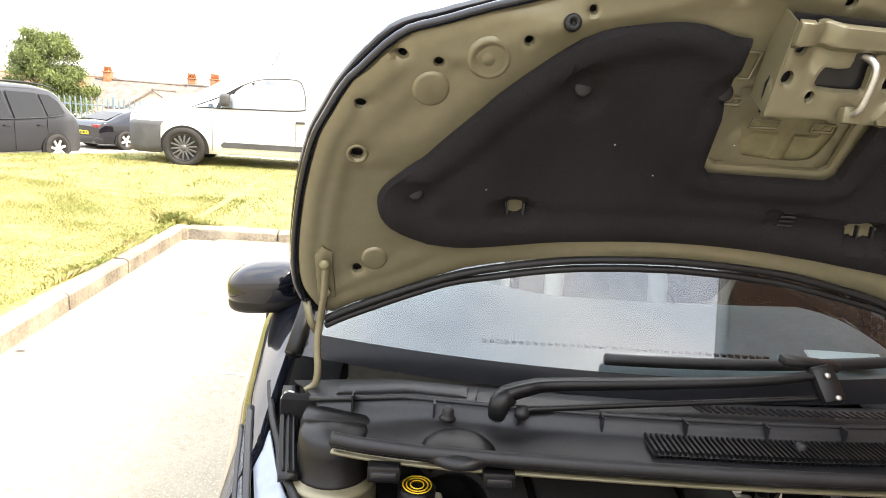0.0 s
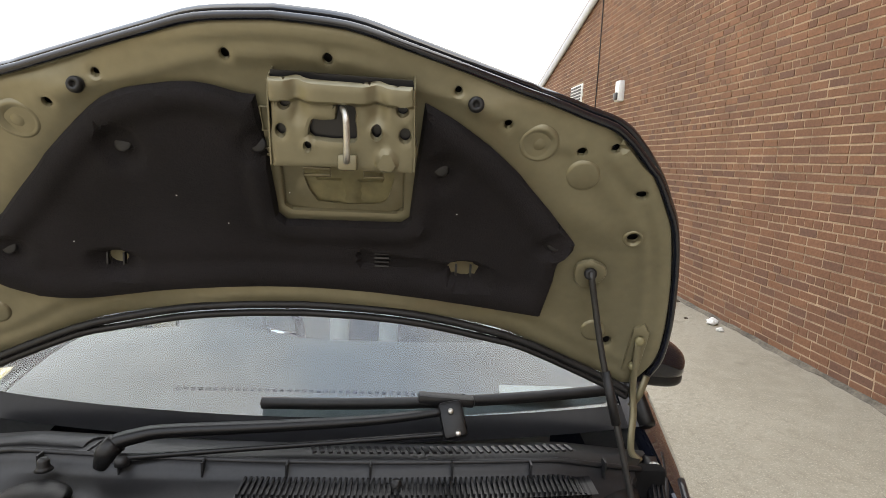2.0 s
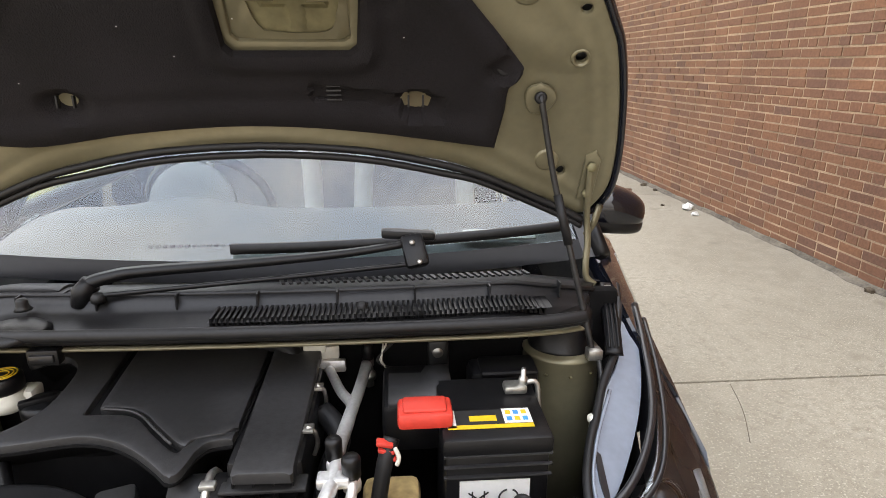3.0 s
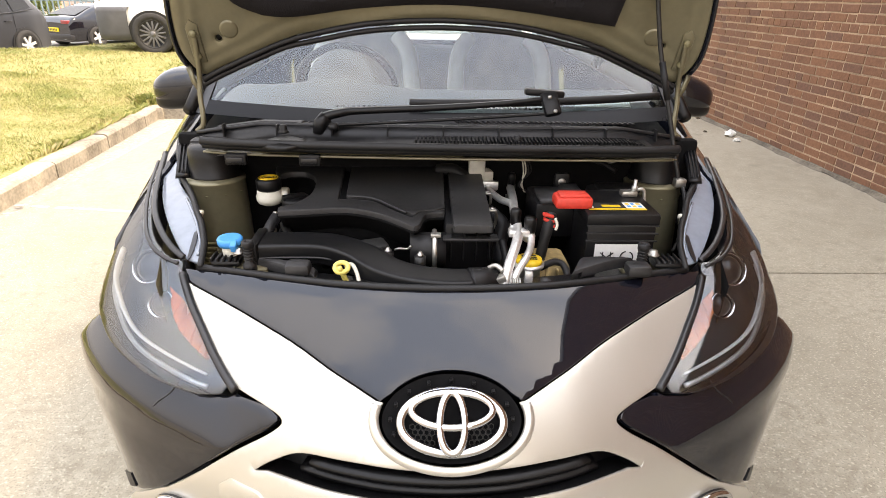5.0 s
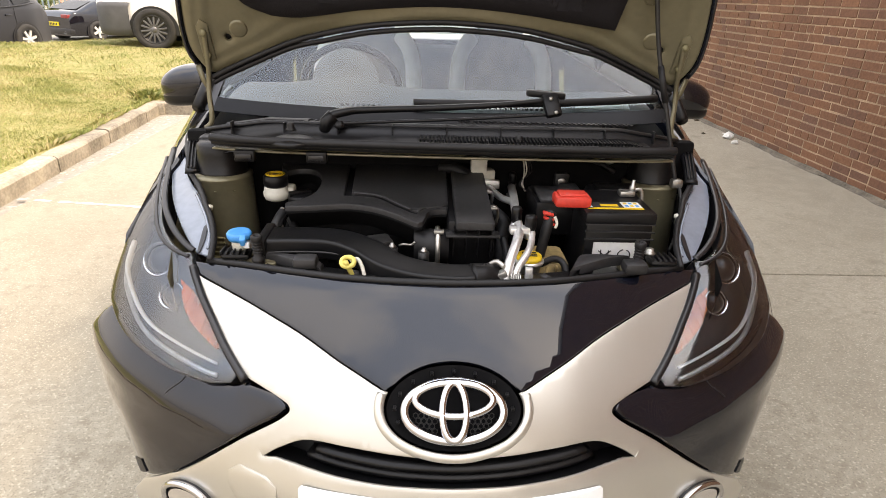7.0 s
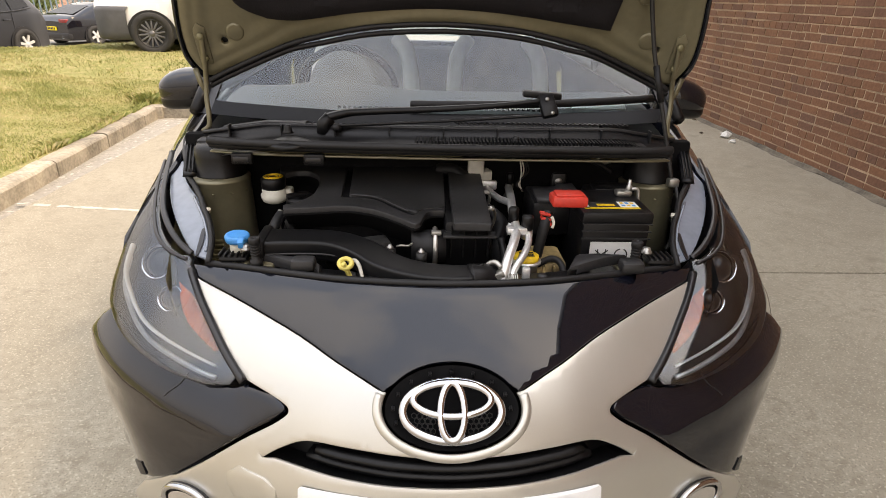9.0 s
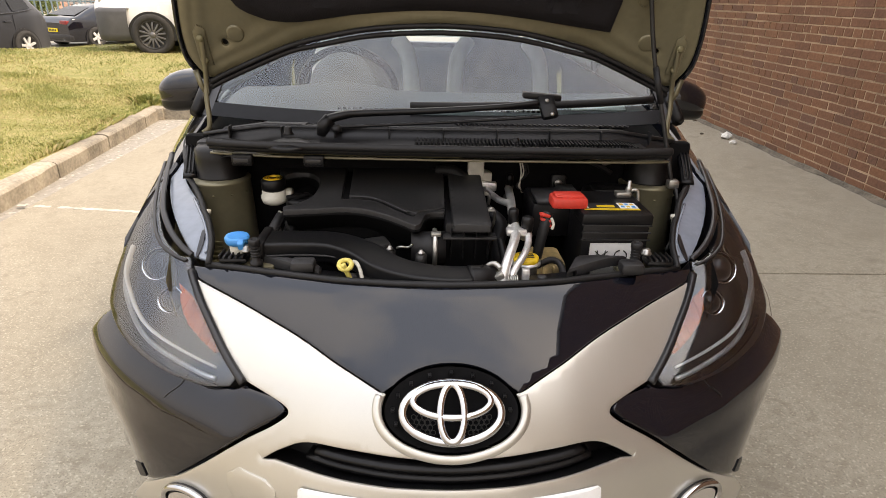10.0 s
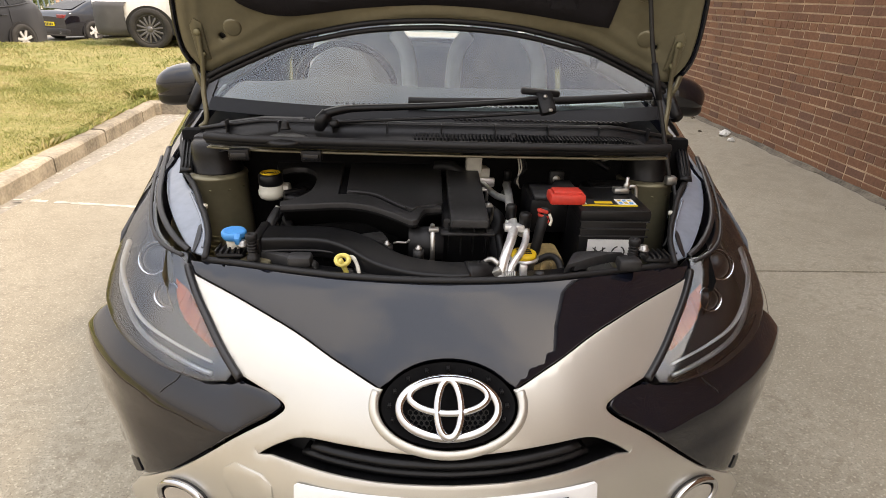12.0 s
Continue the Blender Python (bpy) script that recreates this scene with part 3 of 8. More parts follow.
def kerb_stone(p, q, rng):
    way = (Vector(q) - Vector(p)).normalized()
    side = way.cross(Vector((0, 0, 1)))
    bm = bmesh.new()
    n = 9
    pts = [Vector(p).lerp(Vector(q), i / (n - 1)) for i in range(n)]
    rings = []
    for i, c in enumerate(pts):
        w = 0.125 + 0.006 * noise.noise(c * 6)
        h = 0.108 + 0.010 * noise.noise(c * 5 + Vector((3, 1, 0)))
        chip = 0.022 + 0.010 * noise.noise(c * 9)
        prof = [(0.0, -0.1), (0.0, h - chip), (0.012, h - chip * 0.35), (0.03, h), (w, h + 0.004), (w, -0.1)]
        rings.append([bm.verts.new(c - side * a + Vector((0, 0, b))) for a, b in prof])
    for a, b in zip(rings, rings[1:]):
        for j in range(len(a) - 1):
            bm.faces.new((a[j], b[j], b[j + 1], a[j + 1]))
    bm.faces.new(rings[0])
    bm.faces.new(rings[-1][::-1])
    bmesh.ops.recalc_face_normals(bm, faces=bm.faces)
    return bm


rng = random.Random(7)
y = -0.9
while y < 5.8:
    e = min(y + 0.905, 5.86)
    part("kerb_stone", kerb_stone((kerb_x(y + 0.007), y + 0.007, rng.uniform(-0.006, 0.006)), (kerb_x(e - 0.007), e - 0.007, rng.uniform(-0.006, 0.006)), rng), M_KERB, kerb)
    y += 0.912
x = kerb_x(5.9) + 0.04
while x < 0.9:
    part("kerb_stone", kerb_stone((x + 0.007, 5.90 + 0.06 * (x + 2.9), 0), (x + 0.9, 5.90 + 0.06 * (x + 3.8), rng.uniform(-0.006, 0.006)), rng), M_KERB, kerb)
    x += 0.912


part("kerb_stone", boxed(kerb_x(5.86) - 0.13, kerb_x(5.9) + 0.05, 5.865, 6.03, -0.1, 0.108, 0.012), M_KERB, kerb)


def bank_height(x, y):
    dx, dy = kerb_x(min(y, 5.9)) - 0.12 - x, y - 6.03 - 0.06 * (x + 2.9)
    d = max(dx, dy) if x < kerb_x(5.9) else dy
    d = max(d, 0)
    t = min(d / 3.6, 1)
    z = 0.105 + 0.19 * t * t * (3 - 2 * t)
    f = min(max((y - 11.8 - 1.3 * min(0, x + 5.5)) / 2.4, 0), 1)
    z -= (z + 0.36) * f * f * (3 - 2 * f)
    return z + 0.02 * noise.noise(Vector((x * 0.7, y * 0.7, 0))) * min(d, 1)


def on_bank(x, y):
    if x < kerb_x(5.9):
        return x < kerb_x(min(y, 5.9)) - 0.10 and y > -1.0
    return x < 1.15 and y > 6.02 + 0.06 * (x + 2.9)


# two sheets of turf that meet behind the kerb's corner
turf = thing("grass_bank", "sloping bank of dry patchy grass behind a kerb", "grass", kind="stuff")


def turf_side(u, v):
    x1 = kerb_x(min(v, 5.9)) - 0.11
    x = x1 + (-34 - x1) * u ** 2.2
    return Vector((x, v, bank_height(x, v)))


vs = [-1.0 + 0.25 * i for i in range(28)] + [6.0 + 0.35 * i for i in range(22)]
part("turf", surface(turf_side, [i / 44 for i in range(45)], vs, flip=True), M_SOIL, turf)


def turf_back(u, v):
    x = kerb_x(5.9) - 0.11 + (1.2 - kerb_x(5.9)) * u
    y0 = 6.02 + 0.06 * (x + 2.9)
    y = y0 + (13.7 - y0) * v
    return Vector((x, y, bank_height(x, y)))


part("turf", surface(turf_back, [i / 20 for i in range(21)], [i / 30 for i in range(31)]), M_SOIL, turf)


def blades(count, rng, where, size):
    verts, faces = [], []
    while count:
        x, y = where(rng)
        if not on_bank(x, y) or y > 13.2:
            continue
        count -= 1
        z = bank_height(x, y) - 0.004
        clump = 0.6 + 0.8 * max(0, noise.noise(Vector((x * 2.1, y * 2.1, 5))) + 0.3)
        h, w = size * clump * rng.uniform(0.5, 1.3), size * 0.085
        a, b = rng.uniform(0, 6.28), rng.uniform(0.1, 0.9)
        dx, dy = math.cos(a), math.sin(a)
        k = len(verts)
        bx, by = math.cos(a + 1.57) * w, math.sin(a + 1.57) * w
        verts += [(x - bx, y - by, z), (x + bx, y + by, z), (x + dx * h * b * 0.45 + bx * 0.7, y + dy * h * b * 0.45 + by * 0.7, z + h * 0.62), (x + dx * h * b, y + dy * h * b, z + h * (1 - 0.35 * b))]
        faces += [(k, k + 1, k + 2), (k, k + 2, k + 3)]
    me = bpy.data.meshes.new("grass_blades")
    me.from_pydata(verts, [], faces)
    me.materials.append(M_GRASS)
    return me


rng = random.Random(11)


def near_bank(r):
    return r.uniform(-6.6, -2.7), r.uniform(1.5, 7.5)


def far_bank(r):
    return (r.uniform(-14, -1.2), r.uniform(6.0, 13.0)) if r.random() < 0.6 else (r.uniform(-13, -5), r.uniform(3, 11))


for me in (blades(135000, rng, near_bank, 0.027), blades(100000, rng, far_bank, 0.042)):
    ob = new("blades", me)
    ob.parent = turf
# weeds along the kerb's back edge


def kerb_edge(r):
    if r.random() < 0.5:
        y = r.uniform(1.5, 5.9)
        return kerb_x(y) - 0.115 - abs(r.gauss(0, 0.03)), y
    return kerb_x(5.9) + r.gauss(0.0, 0.12), 6.03 + abs(r.gauss(0, 0.08))


ob = new("blades", blades(5000, rng, kerb_edge, 0.07))
ob.parent = turf

# ---- brick building ----
RIDGE_Y, RIDGE_Z, SLOPE = 0.0, 6.95, 0.235


def verge(y):
    return RIDGE_Z - SLOPE * abs(y - RIDGE_Y)


wall = thing("wall_east", "long red-brown brick gable wall with pale mortar", "wall", kind="structure")
Y0, Y1 = -8.0, 16.6
bm = bmesh.new()
prof = [(Y0, -0.2), (Y1, -0.2), (Y1, verge(Y1)), (RIDGE_Y, RIDGE_Z), (Y0, verge(Y0))]
front = [bm.verts.new((WALL_X - 0.003, y, z)) for y, z in prof]
back = [bm.verts.new((WALL_X + 0.26, y, z)) for y, z in prof]
bm.faces.new(front[::-1])
bm.faces.new(back)
for i in range(5):
    j = (i + 1) % 5
    bm.faces.new((front[i], front[j], back[j], back[i]))
bmesh.ops.recalc_face_normals(bm, faces=bm.faces)
part("mortar", bm, M_MORTAR, wall)
for name, y in (("end_wall", Y0), ("end_wall", Y1 - 0.25)):
    part(name, boxed(WALL_X + 0.26, WALL_X + 9, y, y + 0.25, -0.2, verge(y + 0.1) - 0.1), M_BRICKS, wall)
for sgn in (-1, 1):
    ye = Y0 - 0.3 if sgn < 0 else Y1 + 0.3
    bm = surface(lambda u, v: Vector((WALL_X - 0.06 + 9.5 * u, RIDGE_Y + (ye - RIDGE_Y) * v, verge(RIDGE_Y + (ye - RIDGE_Y) * v) + 0.06)), [0, 1], [0, 1], flip=sgn > 0)
    part("roof_slope", thicken(bm, 0.08), M_ROOF_SHEET, wall)
    bm = bmesh.new()
    sweep(bm, [Vector((WALL_X - 0.05, RIDGE_Y, RIDGE_Z - 0.02)), Vector((WALL_X - 0.05, ye, verge(ye) - 0.02))], [(-0.02, -0.09), (0.02, -0.09), (0.02, 0.1), (-0.02, 0.1)])
    part("verge_board", bm, M_TRIM_GREY, wall)

# white security lamp, vent and cable on the wall
lamp = thing("security_lamp", "small white security lamp fixed to brickwork", "wall lamp", (WALL_X, 8.95, 2.62))
part("housing", boxed(WALL_X - 0.10, WALL_X, 8.86, 9.04, 2.47, 2.78, 0.02), M_LAMP_WHITE, lamp)
part("lens", boxed(WALL_X - 0.13, WALL_X - 0.095, 8.88, 9.02, 2.49, 2.60, 0.015), M_LENS_GREY, lamp, "dark lamp lens")
vent = thing("wall_vent", "white louvred vent set in brickwork", "vent", (WALL_X, 11.6, 2.8))
part("frame", boxed(WALL_X - 0.03, WALL_X + 0.01, 11.2, 12.0, 2.62, 3.02, 0.006), M_LAMP_WHITE, vent)
for k in range(6):
    part("slat", boxed(WALL_X - 0.045, WALL_X - 0.02, 11.24, 11.96, 2.655 + k * 0.06, 2.69 + k * 0.06, 0.004), M_BUMPER, vent, "dark slat")
cable = tube(spline([(WALL_X - 0.012, 10.3, 4.45), (WALL_X - 0.012, 10.28, 3.2), (WALL_X - 0.014, 10.3, 2.2)], 6), 0.012, 6)
solo("cable", cable, M_RUBBER, "dark cable running down brickwork", "cable")

# weeds in the corner of the kerb
wx = kerb_x(5.9)
tagged(new("weed_tuft", blades(420, random.Random(31), lambda r: (wx - 0.17 + r.gauss(0, 0.07), 6.10 + r.gauss(0, 0.05)), 0.15)), "small green weeds in the kerb's corner", "weeds", kind="stuff")

# strip of dirt and litter along the wall's foot
bm = bmesh.new()
row = []
n = 260
for i in range(n + 1):
    y = -1.5 + 16 * i / n
    w = 0.05 + 0.03 * noise.noise(Vector((0, y * 1.7, 0))) + 0.03 * noise.noise(Vector((4, y * 6, 0)))
    row.append([bm.verts.new((WALL_X + 0.004, y, 0.034 + 0.010 * noise.noise(Vector((1, y * 4, 0))))), bm.verts.new((WALL_X - 0.024, y, 0.026 + 0.010 * noise.noise(Vector((1, y * 4, 0))))), bm.verts.new((WALL_X - 0.034, y, 0.012 + 0.006 * noise.noise(Vector((2, y * 9, 0))))), bm.verts.new((WALL_X - w, y, 0.0005))])
for a, b in zip(row, row[1:]):
    for j in range(3):
        bm.faces.new((a[j], a[j + 1], b[j + 1], b[j]))
bmesh.ops.recalc_face_normals(bm, faces=bm.faces)
solo("cement_fillet", bm, M_PLINTH, "rough grey cement fillet along the foot of the wall", "wall base", kind="structure")


def crumple(at, r, rng, n=2):
    bm = bmesh.new()
    bmesh.ops.create_icosphere(bm, subdivisions=n, radius=r)
    o = rng.uniform(0, 50)
    for v in bm.verts:
        v.co *= 1 + 0.7 * noise.noise(v.co * (2.2 / r) + Vector((o, 0, 0)))
        v.co.z = max(v.co.z * 0.7, -r * 0.35)
        v.co += Vector((*at, r * 0.35))
    return bm


rng = random.Random(3)
solo("litter", crumple((3.13, 5.32), 0.058, rng), M_RUBBISH, "crumpled white wrapper lying by the wall", "litter", smooth=0)
solo("litter", crumple((3.08, 5.08), 0.035, rng), M_RUBBISH, "small scrap of pale litter on concrete", "litter", smooth=0)
for k, (x, y, r) in enumerate(((3.19, 6.55, 0.035), (3.2, 6.25, 0.025), (3.17, 2.75, 0.05), (3.2, 3.05, 0.03), (2.95, 5.5, 0.018))):
    solo("debris", crumple((x, y), r, rng), M_DIRT, "small brown clod by the wall's foot", "debris", "clods along the wall", smooth=0)

# ---- the black hatchback with its bonnet raised ----
car = thing("hatchback_car", "black and silver small hatchback with its bonnet propped open", "car", (0, 1.7, 0))

GX = [0, 0.1, 0.2, 0.3, 0.38, 0.5, 0.6, 0.68, 0.73, 0.765, 0.79]
GY = [0, 0.006, 0.025, 0.062, 0.10, 0.15, 0.21, 0.285, 0.37, 0.50, 0.80]
HZ = [0.2, 0.45, 0.55, 0.60, 0.67, 0.72, 0.78, 0.83, 0.90, 0.95, 1.0]
HY = [0.03, 0.0, 0.01, 0.03, 0.065, 0.11, 0.20, 0.295, 0.50, 0.78, 1.10]


def softened(xs, ys, lo, hi):
    a = np.linspace(lo, hi, 3000)
    d = np.linspace(-0.066, 0.066, 121)
    k = np.exp(-0.5 * (d / 0.022) ** 2)
    return a, sum(w * np.interp(a + q, xs, ys) for w, q in zip(k / k.sum(), d))


G_T = softened([-x for x in GX[:0:-1]] + GX, GY[:0:-1] + GY, -0.8, 0.8)
H_T = softened(HZ, HY, 0.2, 1.0)


def nose_y(x, z):
    return float(np.interp(x, *G_T) + np.interp(z, *H_T))


def on_nose(x, z, h=0.0):
    e = 0.004
    n = Vector(((nose_y(x + e, z) - nose_y(x - e, z)) / (2 * e), -1.0, (nose_y(x, z + e) - nose_y(x, z - e)) / (2 * e))).normalized()
    return Vector((x, nose_y(x, z), z)) + n * h


def sunk(d):
    return lambda x, z, h: on_nose(x, z, h - d)


def oval(cx, cz, a, b, n=48, start=0.0, end=2 * math.pi):
    k = n if end - start >= 6.28 else n + 1
    return [(cx + a * math.cos(start + (end - start) * i / n), cz + b * math.sin(start + (end - start) * i / n)) for i in range(k)]


def line2(points, n=6):
    return [(v.x, v.y) for v in spline([(x, z, 0) for x, z in points], n)]


BADGE = (0.0, 0.692)
# gloss black centre panel below the bonnet's edge
lip = line2([(-0.491, 0.803), (-0.299, 0.812), (-0.151, 0.816), (0, 0.817), (0.151, 0.816), (0.299, 0.812), (0.491, 0.803)], 5)
right_v = line2([(0.474, 0.791), (0.283, 0.762), (0.178, 0.734), (0.110, 0.7115)], 6)
arc = oval(*BADGE, 0.110, 0.052, 26, radians(28), radians(152))
front_panel = part("front_panel", panel(lip + right_v + arc[1:-1] + mirrored(right_v), on_nose, 0.013, thick=0.004, roll=0.002, flip=False), M_PAINT_BLACK, car, "gloss black panel between the headlights")

# silver cross-shaped bumper skin
lower_arc = oval(*BADGE, 0.108, 0.050, 26, radians(22), radians(-202))[::1]
inner_lamp = line2([(0.486, 0.792), (0.457, 0.772), (0.423, 0.748), (0.384, 0.719), (0.354, 0.696)], 4)
pad_edge = line2([(0.340, 0.693), (0.290, 0.683), (0.264, 0.672), (0.280, 0.654), (0.350, 0.607), (0.462, 0.520), (0.490, 0.503)], 4)
under = [(0.56, 0.455), (0.60, 0.40), (0.60, 0.30), (0.50, 0.24), (0.25, 0.22)]
v_edge = right_v[:-1]
right = v_edge[::-1] + inner_lamp + pad_edge + under
silver = [(x, z - 0.0015) for x, z in v_edge[::-1]] + inner_lamp + pad_edge + under
outline = oval(*BADGE, 0.112, 0.054, 30, radians(-200), radians(20)) + silver
outline = outline + mirrored(silver)
grille_top = line2([(-0.307, 0.595), (-0.275, 0.617), (-0.228, 0.637), (-0.152, 0.637), (0, 0.631), (0.152, 0.637), (0.228, 0.637), (0.275, 0.617), (0.307, 0.595)], 5)
grille_low = line2([(0.285, 0.600), (0.222, 0.597), (0.130, 0.592), (0, 0.591), (-0.130, 0.592), (-0.222, 0.597), (-0.285, 0.600)], 5)
bumper = part("bumper", panel(outline, on_nose, 0.011, [grille_top + grille_low], thick=0.003, roll=0.0025, flip=False), M_SILVER, car, "champagne silver bumper skin")
# rim round the badge well
ring = bmesh.new()
sweep(ring, [on_nose(x, z, 0.003) for x, z in oval(*BADGE, 0.118, 0.058, 40, radians(-196), radians(16))], circle(0.008, 8, 0.6), up=(0, -1, 0.3))
part("badge_rim", ring, M_SILVER, car)
# dark grille behind the mouth, with slim bars
grille = part("grille", panel([(x * 1.02, z + 0.004) for x, z in grille_top] + [(x * 1.02, z - 0.006) for x, z in grille_low], sunk(0.055), 0.03, thick=0.004, flip=False), M_PLASTIC, car, "black plastic lower grille")
for k, z in enumerate((0.606, 0.622)):
    p = [on_nose(x, z + 0.012 * (abs(x) / 0.25) ** 2 - 0.004, -0.03 + 0.01 * k) for x in np.linspace(-0.24 + 0.02 * k, 0.24 - 0.02 * k, 25)]
    part("grille_bar", sweep(bmesh.new(), p, [(-0.012, -0.005), (0.012, -0.005), (0.012, 0.004), (-0.012, 0.007)], up=(0, 0, 1)), M_PLASTIC, grille)
for k in range(9):
    x = -0.2 + 0.05 * k
    part("grille_clip", boxed(x - 0.004, x + 0.004, nose_y(x, 0.61) + 0.02, nose_y(x, 0.61) + 0.028, 0.604 + 0.012 * (x / 0.25) ** 2, 0.609 + 0.012 * (x / 0.25) ** 2, 0.001), M_RUBBER, grille)
# inner walls of the mouth
bm = bmesh.new()
loop = grille_top + grille_low
a = [bm.verts.new(on_nose(x, z, -0.004)) for x, z in loop]
b = [bm.verts.new(on_nose(x * 1.01, z, -0.055)) for x, z in loop]
for i in range(len(a)):
    j = (i + 1) % len(a)
    bm.faces.new((a[i], a[j], b[j], b[i]))
part("mouth_lining", bm, M_PLASTIC, car)

# badge well, honeycomb and three chrome ovals
well = part("badge_well", panel(oval(*BADGE, 0.107, 0.0495, 60), sunk(0.012), 0.012, thick=0.004, flip=False,
                                relief=lambda x, z: 0.012 * min(1, max(0, (((x / 0.107) ** 2 + ((z - BADGE[1]) / 0.0495) ** 2) ** 0.5 - 0.82) / 0.15)) - 0.004), M_DARK, car, "black oval badge well")
BAND = [(-1.0, -0.5), (1.0, -0.5), (0.92, 0.1), (0.45, 0.62), (-0.45, 0.62), (-0.92, 0.1)]


def band(w):
    return [(a * w, b * w) for a, b in BAND]


badge = part("badge", sweep(bmesh.new(), [on_nose(x, z, 0.004) for x, z in oval(0, 0.690, 0.0775, 0.0335, 72)], band(0.0078), closed=True, up=(0, -1, 0.4)), M_CHROME, car, "chrome oval badge")
part("badge_oval", sweep(bmesh.new(), [on_nose(x, z, 0.006 + 0.004 * math.sin(3.14 * (x + 0.06) / 0.12)) for x, z in oval(0, 0.7035, 0.061, 0.0175, 64)], band(0.0064), closed=True, up=(0, -1, 0.4)), M_CHROME, badge)
part("badge_oval", sweep(bmesh.new(), [on_nose(x, z, 0.010) for x, z in oval(0, 0.6895, 0.0185, 0.0315, 56)], band(0.0066), closed=True, up=(0, -1, 0.4)), M_CHROME, badge)
for sx in (-1, 1):
    for r in range(4):
        for c in range(5):
            x, z = sx * (0.030 + 0.0088 * c + 0.0044 * (r % 2)), 0.668 + 0.0062 * r
            if ((x / 0.07) ** 2 + ((z - 0.69) / 0.03) ** 2) < 0.95:
                part("mesh_cell", tube([on_nose(x + 0.0042 * math.cos(k * math.pi / 3 + 0.52), z + 0.0034 * math.sin(k * math.pi / 3 + 0.52), -0.010) for k in range(6)], 0.0008, 4, closed=True, up=(0, -1, 0)), M_PLASTIC_DUSTY, well)
for k in range(11):
    a = radians(-20 + 22 * k)
    p = on_nose(0.094 * math.cos(a), BADGE[1] + 0.0435 * math.sin(a), -0.004)
    part("clip", boxed(p.x - 0.0025, p.x + 0.0025, p.y - 0.004, p.y + 0.004, p.z - 0.0025, p.z + 0.0025, 0.0008), M_PLASTIC, well)

# number plate; its characters are plain bars
plate_lift = lambda x, z, h: Vector((x, -0.012 + 0.6 * x * x - h + 0.35 * (z - 0.50), z))
plate = part("number_plate", panel([(x, z) for x, z in line2([(-0.243, 0.462), (-0.243, 0.569)], 3) + line2([(-0.238, 0.573), (0.238, 0.573)], 8) + line2([(0.243, 0.569), (0.243, 0.462)], 3)], plate_lift, 0.03, thick=0.004, roll=0.003, flip=False), M_WPLATE, car, "white number plate with dark bars")
for k, (x0, w) in enumerate(((-0.185, 0.042), (-0.132, 0.042), (-0.079, 0.020), (-0.035, 0.034), (0.035, 0.04), (0.09, 0.04), (0.145, 0.046))):
    part("plate_bar", surface(lambda u, v: plate_lift(x0 + w * u, 0.490 + 0.0775 * v, 0.0055), [0, 0.5, 1], [0, 0.5, 1]), M_INK, plate)


def both(fn):
    for s in (1, -1):
        fn(s)


def sided(points, s):
    return [(x * s, z) for x, z in points] if s > 0 else mirrored(points)


